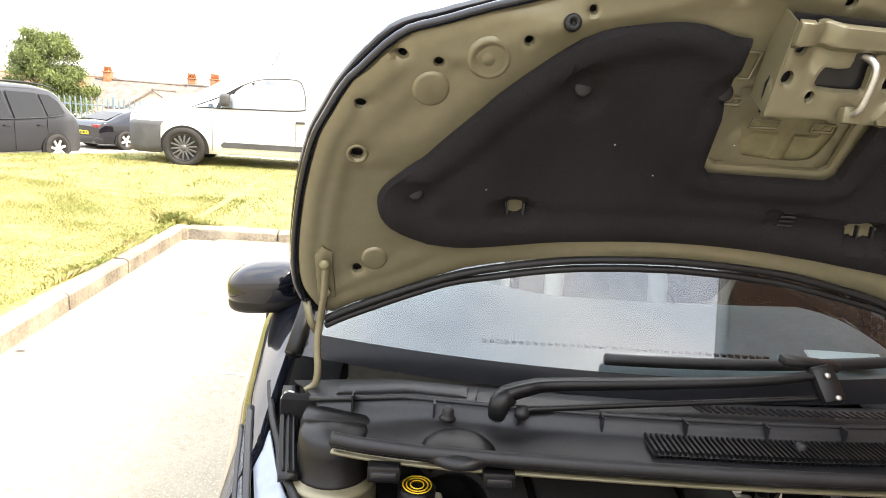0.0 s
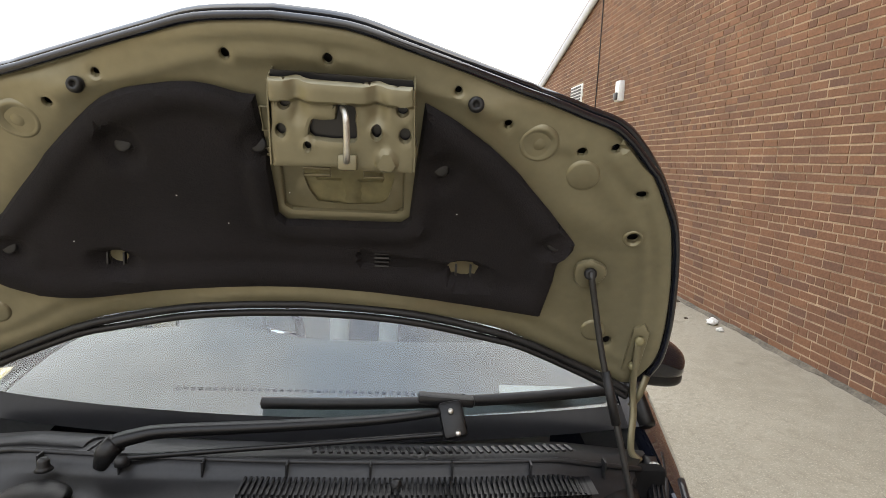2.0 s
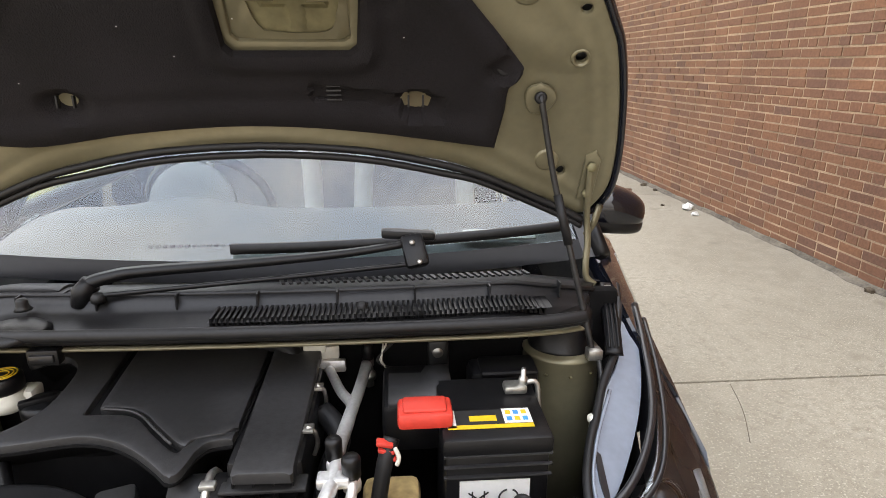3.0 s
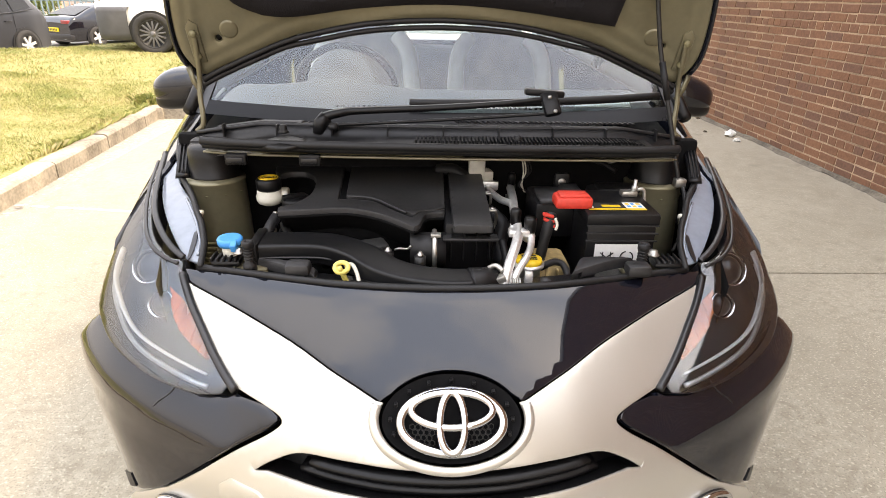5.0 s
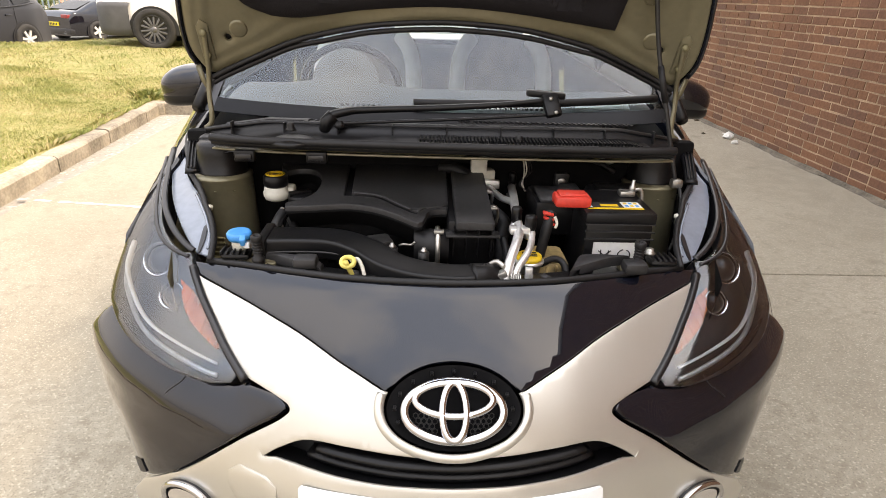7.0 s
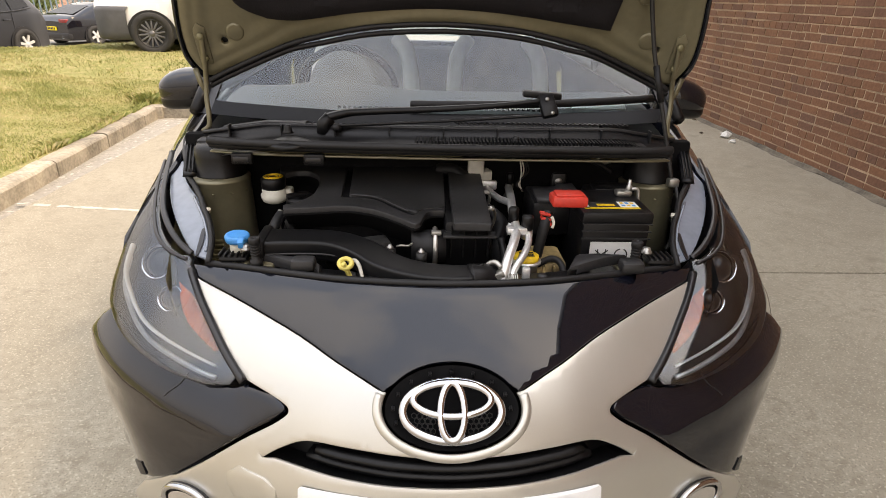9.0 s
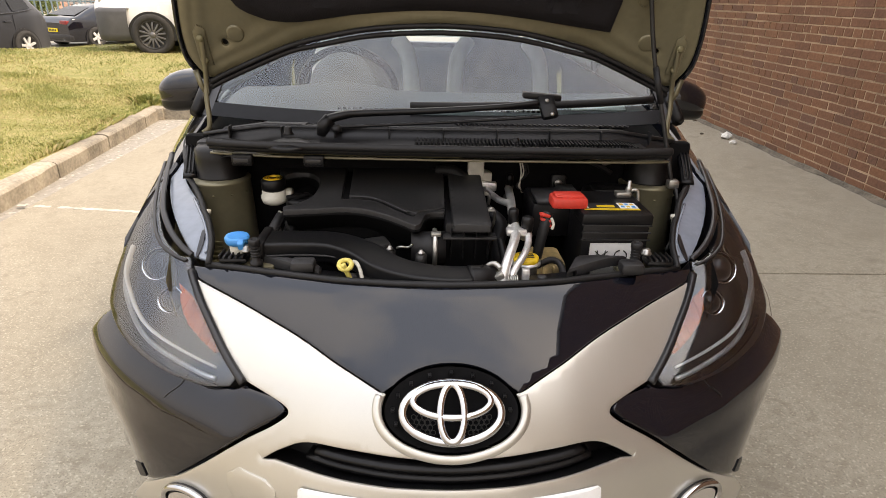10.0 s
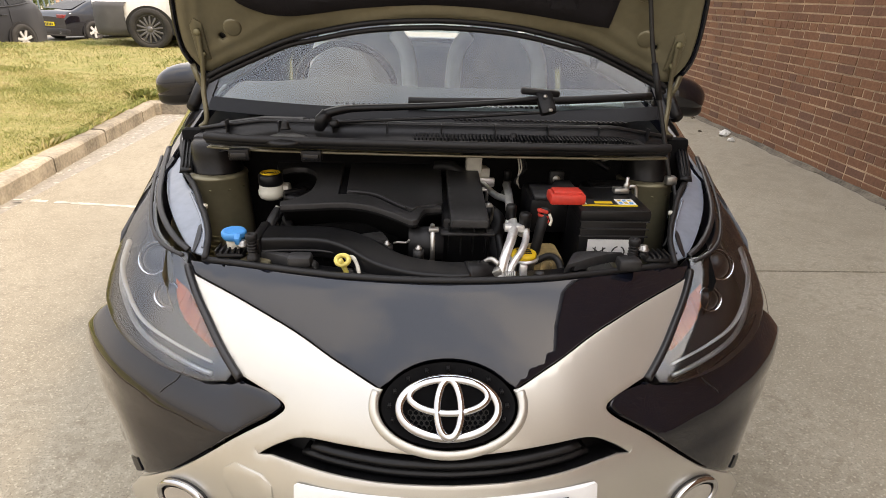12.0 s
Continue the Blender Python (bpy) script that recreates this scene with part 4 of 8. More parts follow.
# gloss black corner panels
def corner(s):
    top = line2([(0.346, 0.688), (0.368, 0.679), (0.409, 0.6795), (0.455, 0.688), (0.512, 0.698), (0.591, 0.7105), (0.640, 0.718), (0.658, 0.7185)], 4)
    side = line2([(0.672, 0.704), (0.692, 0.674), (0.712, 0.645), (0.7236, 0.622), (0.735, 0.561), (0.735, 0.50), (0.72, 0.42)], 3)
    low = line2([(0.62, 0.445), (0.55, 0.468), (0.484, 0.505), (0.462, 0.5235), (0.352, 0.611), (0.285, 0.6565)], 4)
    tip = line2([(0.270, 0.669), (0.272, 0.677), (0.291, 0.686)], 3)

    def crease(x, z):
        k = 0.612 + 0.17 * (abs(x) - 0.36)
        d = z - k
        ease = lambda t: min(1, max(0, t)) ** 2 * (3 - 2 * min(1, max(0, t)))
        tuck = 0.036 * ease((abs(x) - 0.53) / 0.14) * min(1, max(0, (0.63 - z) / 0.15))
        return 0.012 * max(0, 1 - abs(d) / 0.055) * min(1, max(0, (abs(x) - 0.29) / 0.08)) - tuck
    pan = part("corner_panel", panel(sided(top + side + low + tip, s), on_nose, 0.016, thick=0.003, roll=0.006, relief=crease, flip=False), M_PAINT_BLACK, car, "gloss black bumper corner")
    part("corner_seam", sweep(bmesh.new(), [on_nose(x * s, z, crease(x, z) + 0.0004) for x, z in line2([(0.452, 0.681), (0.462, 0.665), (0.480, 0.650), (0.487, 0.642)], 4)], circle(0.0012, 6), up=(0, -1, 0.3)), M_LENS_BLACK, pan)
    # air slot and fog lamp
    slot = sided([(0.600, 0.470), (0.560, 0.496), (0.548, 0.476), (0.575, 0.458)], s)
    part("air_slot", panel(slot, lambda x, z, h: on_nose(x, z, h + crease(abs(x), z) + 0.002), 0.02, thick=0.002, flip=False), M_PLASTIC, pan, "matt black air slot")
    fog = part("fog_lamp", panel(sided(oval(0.455, 0.462, 0.052, 0.038, 36), s), lambda x, z, h: on_nose(x, z, h + 0.004), 0.014, thick=0.004, flip=False), M_LENS_BLACK, car, "round fog lamp in a chrome ring")
    part("ring", tube([on_nose(x * s, z, 0.008) for x, z in oval(0.455, 0.462, 0.046, 0.034, 40)], 0.006, 8, closed=True, up=(0, -1, 0)), M_CHROME, fog)
    part("lens", panel(sided(oval(0.455, 0.462, 0.036, 0.026, 30), s), lambda x, z, h: on_nose(x, z, h + 0.010), 0.014, thick=0.002, flip=False), M_REFLECTOR, fog)
    if s < 0:
        cover = sided([(0.371, 0.553), (0.349, 0.570), (0.300, 0.566), (0.283, 0.552), (0.277, 0.50), (0.300, 0.485), (0.355, 0.50), (0.372, 0.53)], s)
        part("tow_cover", panel(cover, lambda x, z, h: on_nose(x, z, h + 0.0035), 0.02, thick=0.003, roll=0.003, flip=False), M_SILVER, bumper)


both(corner)


# headlights: each lens bulges between its inner and outer edges
IN_Z, IN_X = [0.685, 0.70, 0.75, 0.80, 0.857, 0.88, 0.905], [0.365, 0.360, 0.423, 0.490, 0.520, 0.580, 0.640]


def on_lamp(x, z, h=0.0):
    p = on_nose(x, z, h)
    a, w0 = abs(x), float(np.interp(z, IN_Z, IN_X))
    t = min(1.0, max(0.0, (a - w0) / (0.685 - w0)))
    p.y -= 0.044 * 4 * t * (1 - t) * min(1.0, (0.685 - w0) / 0.2)
    return p


def sunk_lamp(d):
    return lambda x, z, h: on_lamp(x, z, h - d)


def headlight(s):
    low = line2([(0.664, 0.729), (0.591, 0.714), (0.512, 0.7015), (0.455, 0.6915), (0.409, 0.683), (0.372, 0.683)], 4)
    inner = line2([(0.357, 0.699), (0.384, 0.720), (0.423, 0.749), (0.457, 0.773), (0.490, 0.799), (0.496, 0.812), (0.523, 0.815), (0.555, 0.826), (0.588, 0.841), (0.625, 0.864), (0.665, 0.886), (0.688, 0.900)], 4)
    outer = line2([(0.694, 0.903), (0.684, 0.860), (0.676, 0.800), (0.672, 0.750)], 4)
    loop = sided(low + inner + outer, s)
    lamp = part("headlight", panel(loop, on_lamp, 0.012, roll=0.003), M_LENS, car, "clear slanted headlight with an amber corner")
    lamp.visible_shadow = False
    part("housing", panel([(x, z) for x, z in loop], sunk_lamp(0.050), 0.016, thick=0.002, relief=lambda x, z: 0.006 * math.sin(abs(x) * 26) * math.cos(z * 30)), M_LENS_GREY, lamp, "grey inner housing")
    bm = bmesh.new()
    a = [bm.verts.new(on_lamp(x, z, -0.003)) for x, z in loop]
    b = [bm.verts.new(on_lamp(x, z, -0.052)) for x, z in loop]
    for i in range(len(a)):
        j = (i + 1) % len(a)
        bm.faces.new((a[i], a[j], b[j], b[i]))
    part("rim", bm, M_LENS_BLACK, lamp)
    # black outer trim between lamp and silver skin
    edge = [(0.346, 0.690), (0.384, 0.716), (0.423, 0.745), (0.457, 0.769), (0.491, 0.796)]
    part("seal", sweep(bmesh.new(), [on_nose(x * s, z, 0.001) for x, z in line2(edge, 5)], circle(0.0075, 8), up=(0, -1, 0.5)), M_LENS_BLACK, lamp)
    amber = sided([(0.518, 0.792), (0.488, 0.781), (0.461, 0.7665), (0.434, 0.745), (0.4105, 0.7245), (0.4165, 0.7232), (0.446, 0.737), (0.476, 0.752), (0.498, 0.768)], s)
    part("indicator", panel(amber, sunk_lamp(0.020), 0.012, thick=0.002, relief=lambda x, z: 0.002 * math.sin(x * 420)), M_AMBER, lamp, "amber indicator lens")
    strip = line2([(0.650, 0.806), (0.642, 0.778), (0.603, 0.7620), (0.549, 0.7415), (0.4826, 0.7270), (0.401, 0.7065)], 6)
    part("light_strip", sweep(bmesh.new(), [on_lamp(x * s, z, -0.007) for x, z in strip], circle(0.0046, 8, 1.3), up=(0, -1, 0.5), taper=lambda t: 1.15 - 0.65 * t), M_GUIDE, lamp, "bright daylight strip")
    # silvered bezel; its pale band also stands in for the lens edge's reflection
    part("strip_bezel", sweep(bmesh.new(), [on_lamp(x * s, z - 0.013, -0.012) for x, z in strip], [(-0.004, -0.002), (0.004, -0.002), (0.004, 0.002), (-0.004, 0.002)], up=(0, -1, 0.5)), M_ALU, lamp, "silvered bezel and lens-edge reflection below the strip")
    for x0, z0, r in ((0.589, 0.8145, 0.035), (0.534, 0.7810, 0.026)):
        c = on_lamp(x0 * s, z0, -0.044)
        n = (on_nose(x0 * s, z0, 0.02) - on_nose(x0 * s, z0, 0.0)).normalized()
        q = Vector((0, 0, 1)).rotation_difference((n + Vector((0, -0.9, 0))).normalized()).to_matrix()
        part("projector_ring", lathe([(r * 0.90, 0.0), (r, 0.003), (r, 0.018), (r * 0.94, 0.020), (r * 0.88, 0.010)], c, 32, q, cap=False), M_REFLECTOR, lamp)
        part("projector", lathe([(r * 0.85, 0.002), (r * 0.82, 0.010), (r * 0.6, 0.020), (r * 0.3, 0.025), (0, 0.026)], c, 32, q), M_LENS_BLACK, lamp, "dark glassy projector")
    # long dark blade over the projectors
    blade = line2([(0.672, 0.856), (0.640, 0.842), (0.605, 0.834), (0.574, 0.828)], 6)
    part("blade", sweep(bmesh.new(), [on_lamp(x * s, z, -0.034) for x, z in blade], [(-0.012, 0), (0.012, 0), (0.008, 0.006), (-0.008, 0.006)], up=(0, -0.7, 0.7)), M_LENS_GREY, lamp)
    # upper lens band with sky reflection painted blue-grey, two dark grooves, and a wavy rubber edge
    back = [(0.462, 0.812), (0.470, 0.830), (0.490, 0.846), (0.511, 0.8565), (0.530, 0.866), (0.549, 0.8735), (0.574, 0.880), (0.605, 0.8895), (0.640, 0.904), (0.676, 0.917)]
    front = [(0.692, 0.905), (0.655, 0.887), (0.618, 0.864), (0.571, 0.842), (0.528, 0.8240), (0.4997, 0.8135)]
    tray = part("lamp_tray", panel(sided(line2(back, 3) + line2(front, 3), s), lambda x, z, h: on_nose(x, z, h - 0.004), 0.010, thick=0.003, roll=0.003), M_TRAY, lamp, "smooth upper lens band, sky reflection in its blue-grey colour")
    opening = line2([(0.500, 0.840), (0.494, 0.842), (0.487, 0.828), (0.489, 0.814), (0.494, 0.814), (0.497, 0.827), (0.500, 0.840)], 3)[:-1]
    part("tray_opening", panel(sided(opening, s), lambda x, z, h: on_nose(x, z, h - 0.001), 0.010, thick=0.002), M_LENS_BLACK, tray)
    for k, line in enumerate((front, [(0.693, 0.894), (0.662, 0.874), (0.624, 0.851), (0.584, 0.830), (0.548, 0.818), (0.505, 0.808)])):
        part("groove", sweep(bmesh.new(), [on_lamp(x * s, z, 0.0015) for x, z in line2(line, 5)], circle(0.0062 - 0.0024 * k, 8, 0.5), up=(0, -0.5, 0.8)), M_LENS_BLACK, lamp)
    wave = [(0.458, 0.806), (0.465, 0.829), (0.487, 0.848), (0.509, 0.859), (0.528, 0.869), (0.547, 0.8765), (0.572, 0.884), (0.600, 0.892), (0.612, 0.899), (0.642, 0.909), (0.672, 0.922)]
    part("wavy_seal", tube([on_nose(x * s, z, 0.004) for x, z in line2(wave, 5)], 0.0065, 8, up=(0, -0.5, 0.8)), M_RUBBER, lamp)
    part("tray_rib", tube([on_nose(x * s, z, 0.002) for x, z in line2([(0.472, 0.818), (0.478, 0.832), (0.505, 0.851), (0.550, 0.870)], 4)], 0.003, 6, up=(0, -0.5, 0.8)), M_TRAY, lamp)


both(headlight)


# front wings
def wing(s):
    ys = [0.49, 0.52, 0.62, 0.75, 0.9, 1.05, 1.2, 1.32]
    prof = {0.49: (0.664, 0.782, 0.670), 0.52: (0.668, 0.808, 0.682), 0.62: (0.658, 0.857, 0.695), 0.75: (0.642, 0.900, 0.722), 0.9: (0.648, 0.938, 0.748), 1.05: (0.655, 0.966, 0.768), 1.2: (0.66, 0.988, 0.79), 1.32: (0.668, 1.0, 0.795)}
    rows = []
    for y in ys:
        xi, zi, xo = prof[y]
        rows.append([(xi - 0.012, zi - 0.05), (xi, zi - 0.006), (xi + 0.010, zi - 0.001), (xi + 0.42 * (xo - xi), zi - 0.018), (xo - 0.028, zi - 0.052), (xo - 0.008, zi - 0.11), (xo + 0.008, 0.72), (xo + 0.012, 0.62)])
    bm = bmesh.new()
    g = [[bm.verts.new((x * s, y, z)) for x, z in r] for y, r in zip(ys, rows)]
    for i in range(len(g) - 1):
        for j in range(len(g[0]) - 1):
            f = (g[i][j], g[i][j + 1], g[i + 1][j + 1], g[i + 1][j])
            bm.faces.new(f if s > 0 else f[::-1])
    bmesh.ops.subdivide_edges(bm, edges=bm.edges[:], cuts=1, use_grid_fill=True, smooth=0.6)
    bmesh.ops.recalc_face_normals(bm, faces=bm.faces)
    part("wing", bm, M_PAINT_BLACK, car, "gloss black front wing", smooth=50)


both(wing)


def gutter(s):
    """Painted channel inside the wing's upper edge."""
    ys, xo, zo = [0.60, 0.75, 0.9, 1.05, 1.2, 1.32], [0.652, 0.640, 0.646, 0.653, 0.658, 0.666], [0.838, 0.888, 0.926, 0.954, 0.976, 0.990]
    rows = [(0.565, -0.075), (0.60, -0.055), (0.625, -0.035), (1.0, -0.012)]

    def at(y, k):
        x, z = float(np.interp(y, ys, xo)), float(np.interp(y, ys, zo))
        a, d = rows[int(k)]
        return Vector(((x if a == 1.0 else min(a, x - 0.005)) * s, y, z + d))
    part("gutter", surface(at, np.linspace(0.60, 1.30, 15), range(4), flip=s > 0), M_DARK_STEEL, car, "dark channel inside the wing")


both(gutter)


def wheel(name, x, y, r, w, m_rim, owner, s=1, spokes=5):
    """A tyre with a spoked rim, its axle along x."""
    turn = Matrix.Rotation(radians(90) * s, 3, "Y")
    holder = part(name, lathe([(r * 0.66, -w / 2), (r * 0.93, -w / 2), (r, -w / 2 + 0.03), (r, w / 2 - 0.03), (r * 0.93, w / 2), (r * 0.66, w / 2), (r * 0.64, 0)], (x, y, r), 40, turn, cap=False), M_TYRE, owner)
    rim = part("rim", lathe([(r * 0.66, w * 0.28), (r * 0.67, w / 2 - 0.005), (r * 0.61, w / 2 - 0.004), (r * 0.58, w * 0.2), (r * 0.5, w * 0.08), (0, w * 0.08)], (x, y, r), 40, turn), m_rim, holder)
    bm = bmesh.new()
    for k in range(spokes):
        a = 2 * math.pi * k / spokes
        one = bmesh.new()
        box(one, r * 0.08, r * 0.62, -r * 0.055, r * 0.055, w * 0.22, w * 0.40, 0.008)
        one.transform(Matrix.Translation((x, y, r)) @ turn.to_4x4() @ Matrix.Rotation(a, 4, "Z"))
        me = bpy.data.meshes.new("spoke")
        one.to_mesh(me)
        one.free()
        ob = new("spoke", me)
        me.materials.append(m_rim)
        ob.parent = holder
        bpy.data.objects[ob.name].location = (0, 0, 0)
    part("hub_cap", lathe([(r * 0.16, w * 0.2), (r * 0.16, w * 0.40), (r * 0.10, w * 0.44), (0, w * 0.44)], (x, y, r), 20, turn), m_rim, holder)
    return holder


for s in (1, -1):
    for y in (0.78, 3.02):
        wheel("wheel", (0.60 if y < 1 else 0.70) * s, y, 0.285, 0.165, M_STEEL, car, s)

# body sides, doors, roof and tail
def side(s):
    ys = np.linspace(1.30, 3.38, 22)

    def body(v, u):
        y = ys[int(v)]
        t = (y - 1.30) / 2.08
        zt = 0.985 + 0.06 * t
        bulge = 0.79 + 0.012 * math.sin(math.pi * t) - 0.10 * max(0, t - 0.85) / 0.15
        k = [(-0.07, 0.22), (-0.02, 0.30), (0.0, 0.45), (0.012, 0.62), (0.0, 0.78), (-0.02, 0.92), (-0.055, zt)][int(u)]
        return Vector(((bulge + k[0]) * s, y, k[1]))
    bm = surface(body, range(22), range(7), flip=s < 0)
    bmesh.ops.recalc_face_normals(bm, faces=bm.faces)
    part("body_side", thicken(bm, 0.02), M_PAINT_BLACK, car)
    # glazing and pillars
    top = [(0.555, 1.62, 1.405), (0.575, 2.0, 1.44), (0.57, 2.6, 1.43), (0.52, 3.2, 1.36)]
    low = [(0.715, 1.22, 0.995), (0.735, 2.0, 1.01), (0.735, 2.6, 1.03), (0.70, 3.3, 1.05)]
    pane = [((low[0], low[1]), (top[0], top[1]), "door_glass"), ((low[1], low[2]), (top[1], top[2]), "rear_door_glass"), ((low[2], low[3]), (top[2], top[3]), "quarter_glass")]
    for (a, b), (c, d), name in pane:
        bm = bmesh.new()
        v = [bm.verts.new((q[0] * s, q[1], q[2])) for q in (a, b, d, c)]
        bm.faces.new(v)
        ob = part(name, bm, M_GLASS_SIDE, car)
        ob.visible_shadow = False
    for a, b, r in ((low[0], top[0], 0.030), (low[1], top[1], 0.035), (low[2], top[2], 0.035), (low[3], top[3], 0.05)):
        part("pillar", tube([Vector((a[0] * s, a[1], a[2])), Vector(((a[0] + b[0]) / 2 * s + 0.02 * s, (a[1] + b[1]) / 2, (a[2] + b[2]) / 2 + 0.015)), Vector((b[0] * s, b[1], b[2]))], r, 10, up=(1, 0, 0)), M_PAINT_BLACK, car)
    part("cant_rail", tube(spline([(q[0] * s, q[1], q[2]) for q in top], 6), 0.035, 10), M_PAINT_BLACK, car)
    part("waist_rail", tube(spline([(q[0] * s, q[1], q[2]) for q in low], 6), 0.025, 10), M_PLASTIC, car)
    for y0, y1 in ((1.36, 2.32), (2.34, 3.0)):
        part("door", boxed(0.797 * s, 0.806 * s, y0, y1, 0.36, 0.90, 0.004), M_PAINT_BLACK, car, "gloss black side door")
    part("door_handle", boxed(0.805 * s, 0.83 * s, 2.12, 2.28, 0.83, 0.86, 0.008), M_PAINT_BLACK, car)


both(side)
part("roof", thicken(surface(lambda u, v: Vector((0.56 * u * (1 - 0.06 * v), 1.60 + 1.62 * v, 1.425 + 0.05 * math.sin(math.pi * (0.15 + 0.75 * v)) - 0.035 * u * u)), np.linspace(-1, 1, 13), np.linspace(0, 1, 13)), 0.02), M_PAINT_BLACK, car)
part("headlining", surface(lambda u, v: Vector((0.55 * u * (1 - 0.06 * v), 1.62 + 1.58 * v, 1.395 + 0.05 * math.sin(math.pi * (0.15 + 0.75 * v)) - 0.035 * u * u)), np.linspace(-1, 1, 9), np.linspace(0, 1, 9), flip=True), M_HEADLINING, car)
part("tailgate", boxed(-0.66, 0.66, 3.36, 3.42, 0.35, 1.02, 0.02), M_PAINT_BLACK, car)
rg = part("rear_window", boxed(-0.50, 0.50, 3.28, 3.285, 1.05, 1.36, 0.001, Matrix.Rotation(radians(14), 4, "X")), M_GLASS_SIDE, car)
rg.visible_shadow = False
part("floor_pan", boxed(-0.66, 0.66, 0.95, 3.35, 0.20, 0.26, 0.01), M_DARK, car)
part("undertray", boxed(-0.60, 0.60, 0.20, 0.95, 0.20, 0.24, 0.01), M_DARK, car)


# windscreen
def screen(u, v, d=0.0):
    x = (0.615 - 0.06 * v) * u
    y = 0.805 + 0.74 * v + (0.060 - 0.01 * v) * u * u
    z = 0.986 + 0.016 * u * u + 0.425 * v + 0.02 * math.sin(math.pi * v)
    return Vector((x, y - d * 0.5, z + d))


ws = part("windscreen", surface(lambda u, v: screen(u, v), np.linspace(-1, 1, 25), np.linspace(0, 1, 15)), M_GLASS, car, "clear curved windscreen")
ws.visible_shadow = False
part("frit_band", surface(lambda u, v: screen(u, v * 0.055, 0.003), np.linspace(-1, 1, 25), [0, 0.5, 1]), M_FRIT, ws, "black printed glass border")
for s in (-1, 1):
    part("frit_edge", surface(lambda u, v: screen(s * (1 - 0.05 * u), v, 0.003), [0, 1], np.linspace(0, 1, 15), flip=s > 0), M_LENS_BLACK, ws)
    part("screen_trim", tube([screen(s * 1.01, v, 0.004) for v in np.linspace(0, 1, 12)], 0.016, 8, up=(1, 0, 0)), M_PLASTIC, car)
part("screen_top_rail", tube([screen(u, 1.01, 0.0) for u in np.linspace(-1, 1, 16)], 0.03, 8), M_PAINT_BLACK, car)


# door mirrors
def mirror(s):
    bm = bmesh.new()
    bmesh.ops.create_uvsphere(bm, u_segments=32, v_segments=18, radius=1)
    for v in bm.verts:
        x, y, z = v.co
        k = 1 - 0.18 * max(0, x)
        v.co = Vector(((0.770 + 0.090 * math.copysign(abs(x) ** 0.75, x)) * s, 1.25 + 0.075 * (math.copysign(abs(y) ** 0.8, y) if y < 0 else y * 0.5), 1.012 + 0.058 * k * math.copysign(abs(z) ** 0.72, z) - 0.012 * x))
    if s < 0:
        bmesh.ops.reverse_faces(bm, faces=bm.faces)
    mi = part("door_mirror", bm, M_PAINT_BLACK, car, "gloss black door mirror", smooth=60)
    part("mirror_base", boxed(0.68 * s, 0.76 * s, 1.22, 1.30, 0.955, 1.0, 0.012), M_PLASTIC, mi)
    low = bmesh.new()
    bmesh.ops.create_uvsphere(low, u_segments=32, v_segments=18, radius=1)
    for v in low.verts:
        x, y, z = v.co
        v.co = Vector(((0.770 + 0.088 * math.copysign(abs(x) ** 0.75, x)) * s, 1.252 + 0.072 * (math.copysign(abs(y) ** 0.8, y) if y < 0 else y * 0.5), 0.982 + 0.036 * math.copysign(abs(z) ** 0.72, z) - 0.012 * x))
    if s < 0:
        bmesh.ops.reverse_faces(low, faces=low.faces)
    part("mirror_skirt", low, M_PLASTIC, mi, "matt black lower mirror shell", smooth=60)
    part("mirror_glass", boxed(0.695 * s, 0.845 * s, 1.288, 1.294, 0.965, 1.05, 0.002), M_CHROME, mi)


both(mirror)


# ---- raised bonnet ----
AX, BX = [0, 0.17, 0.23, 0.263, 0.346, 0.406, 0.436, 0.470, 0.56, 0.62], [0, 0.159, 0.220, 0.251, 0.342, 0.412, 0.453, 0.508, 0.603, 0.66]
AZ, BZ = [1.05, 1.215, 1.31, 1.39, 1.47, 1.515, 1.56, 1.58, 1.66, 1.75], [1.015, 1.181, 1.306, 1.372, 1.462, 1.503, 1.548, 1.561, 1.634, 1.72]


def bonnet_y(x, z):
    return 0.844 - 0.504 * (z - 1.18) - 0.394 * (z - 1.35) ** 2 - 0.239 * max(0.0, abs(x) - 0.2) ** 2


def on_bonnet(x, z, h=0.0):
    """The drawing's point (x, z) on the raised bonnet's sheet, h proud of it."""
    x, z = math.copysign(float(np.interp(abs(x), AX, BX)), x), float(np.interp(z, AZ, BZ))
    e = 0.004
    n = Vector(((bonnet_y(x + e, z) - bonnet_y(x - e, z)) / (2 * e), -1.0, (bonnet_y(x, z + e) - bonnet_y(x, z - e)) / (2 * e))).normalized()
    return Vector((x, bonnet_y(x, z), z)) + n * h


def drawn(points):
    return [(float(np.interp(x, BX, AX)), float(np.interp(z, BZ, AZ))) for x, z in points]


def proud(d):
    return lambda x, z, h: on_bonnet(x, z, h + d)


half = drawn(line2([(0, 1.634), (0.09, 1.628), (0.16, 1.611), (0.23, 1.592), (0.30, 1.572), (0.40, 1.542), (0.465, 1.519), (0.522, 1.465), (0.553, 1.42), (0.575, 1.38), (0.596, 1.31), (0.610, 1.23), (0.614, 1.165), (0.606, 1.125), (0.583, 1.088)], 4))
rear = drawn(line2([(0.562, 1.086), (0.517, 1.109), (0.40, 1.160), (0.341, 1.180), (0.205, 1.210), (0.10, 1.222), (0, 1.226)], 5))
skin_loop = half[1:] + rear + mirrored(rear[:-1]) + mirrored(half[1:]) + [half[0]]
bonnet = part("bonnet", panel(skin_loop, proud(-0.016), 0.022, thick=0.006, roll=0.004, flip=False), M_PAINT_BLACK, car, "raised bonnet, gloss black outside and olive inside")

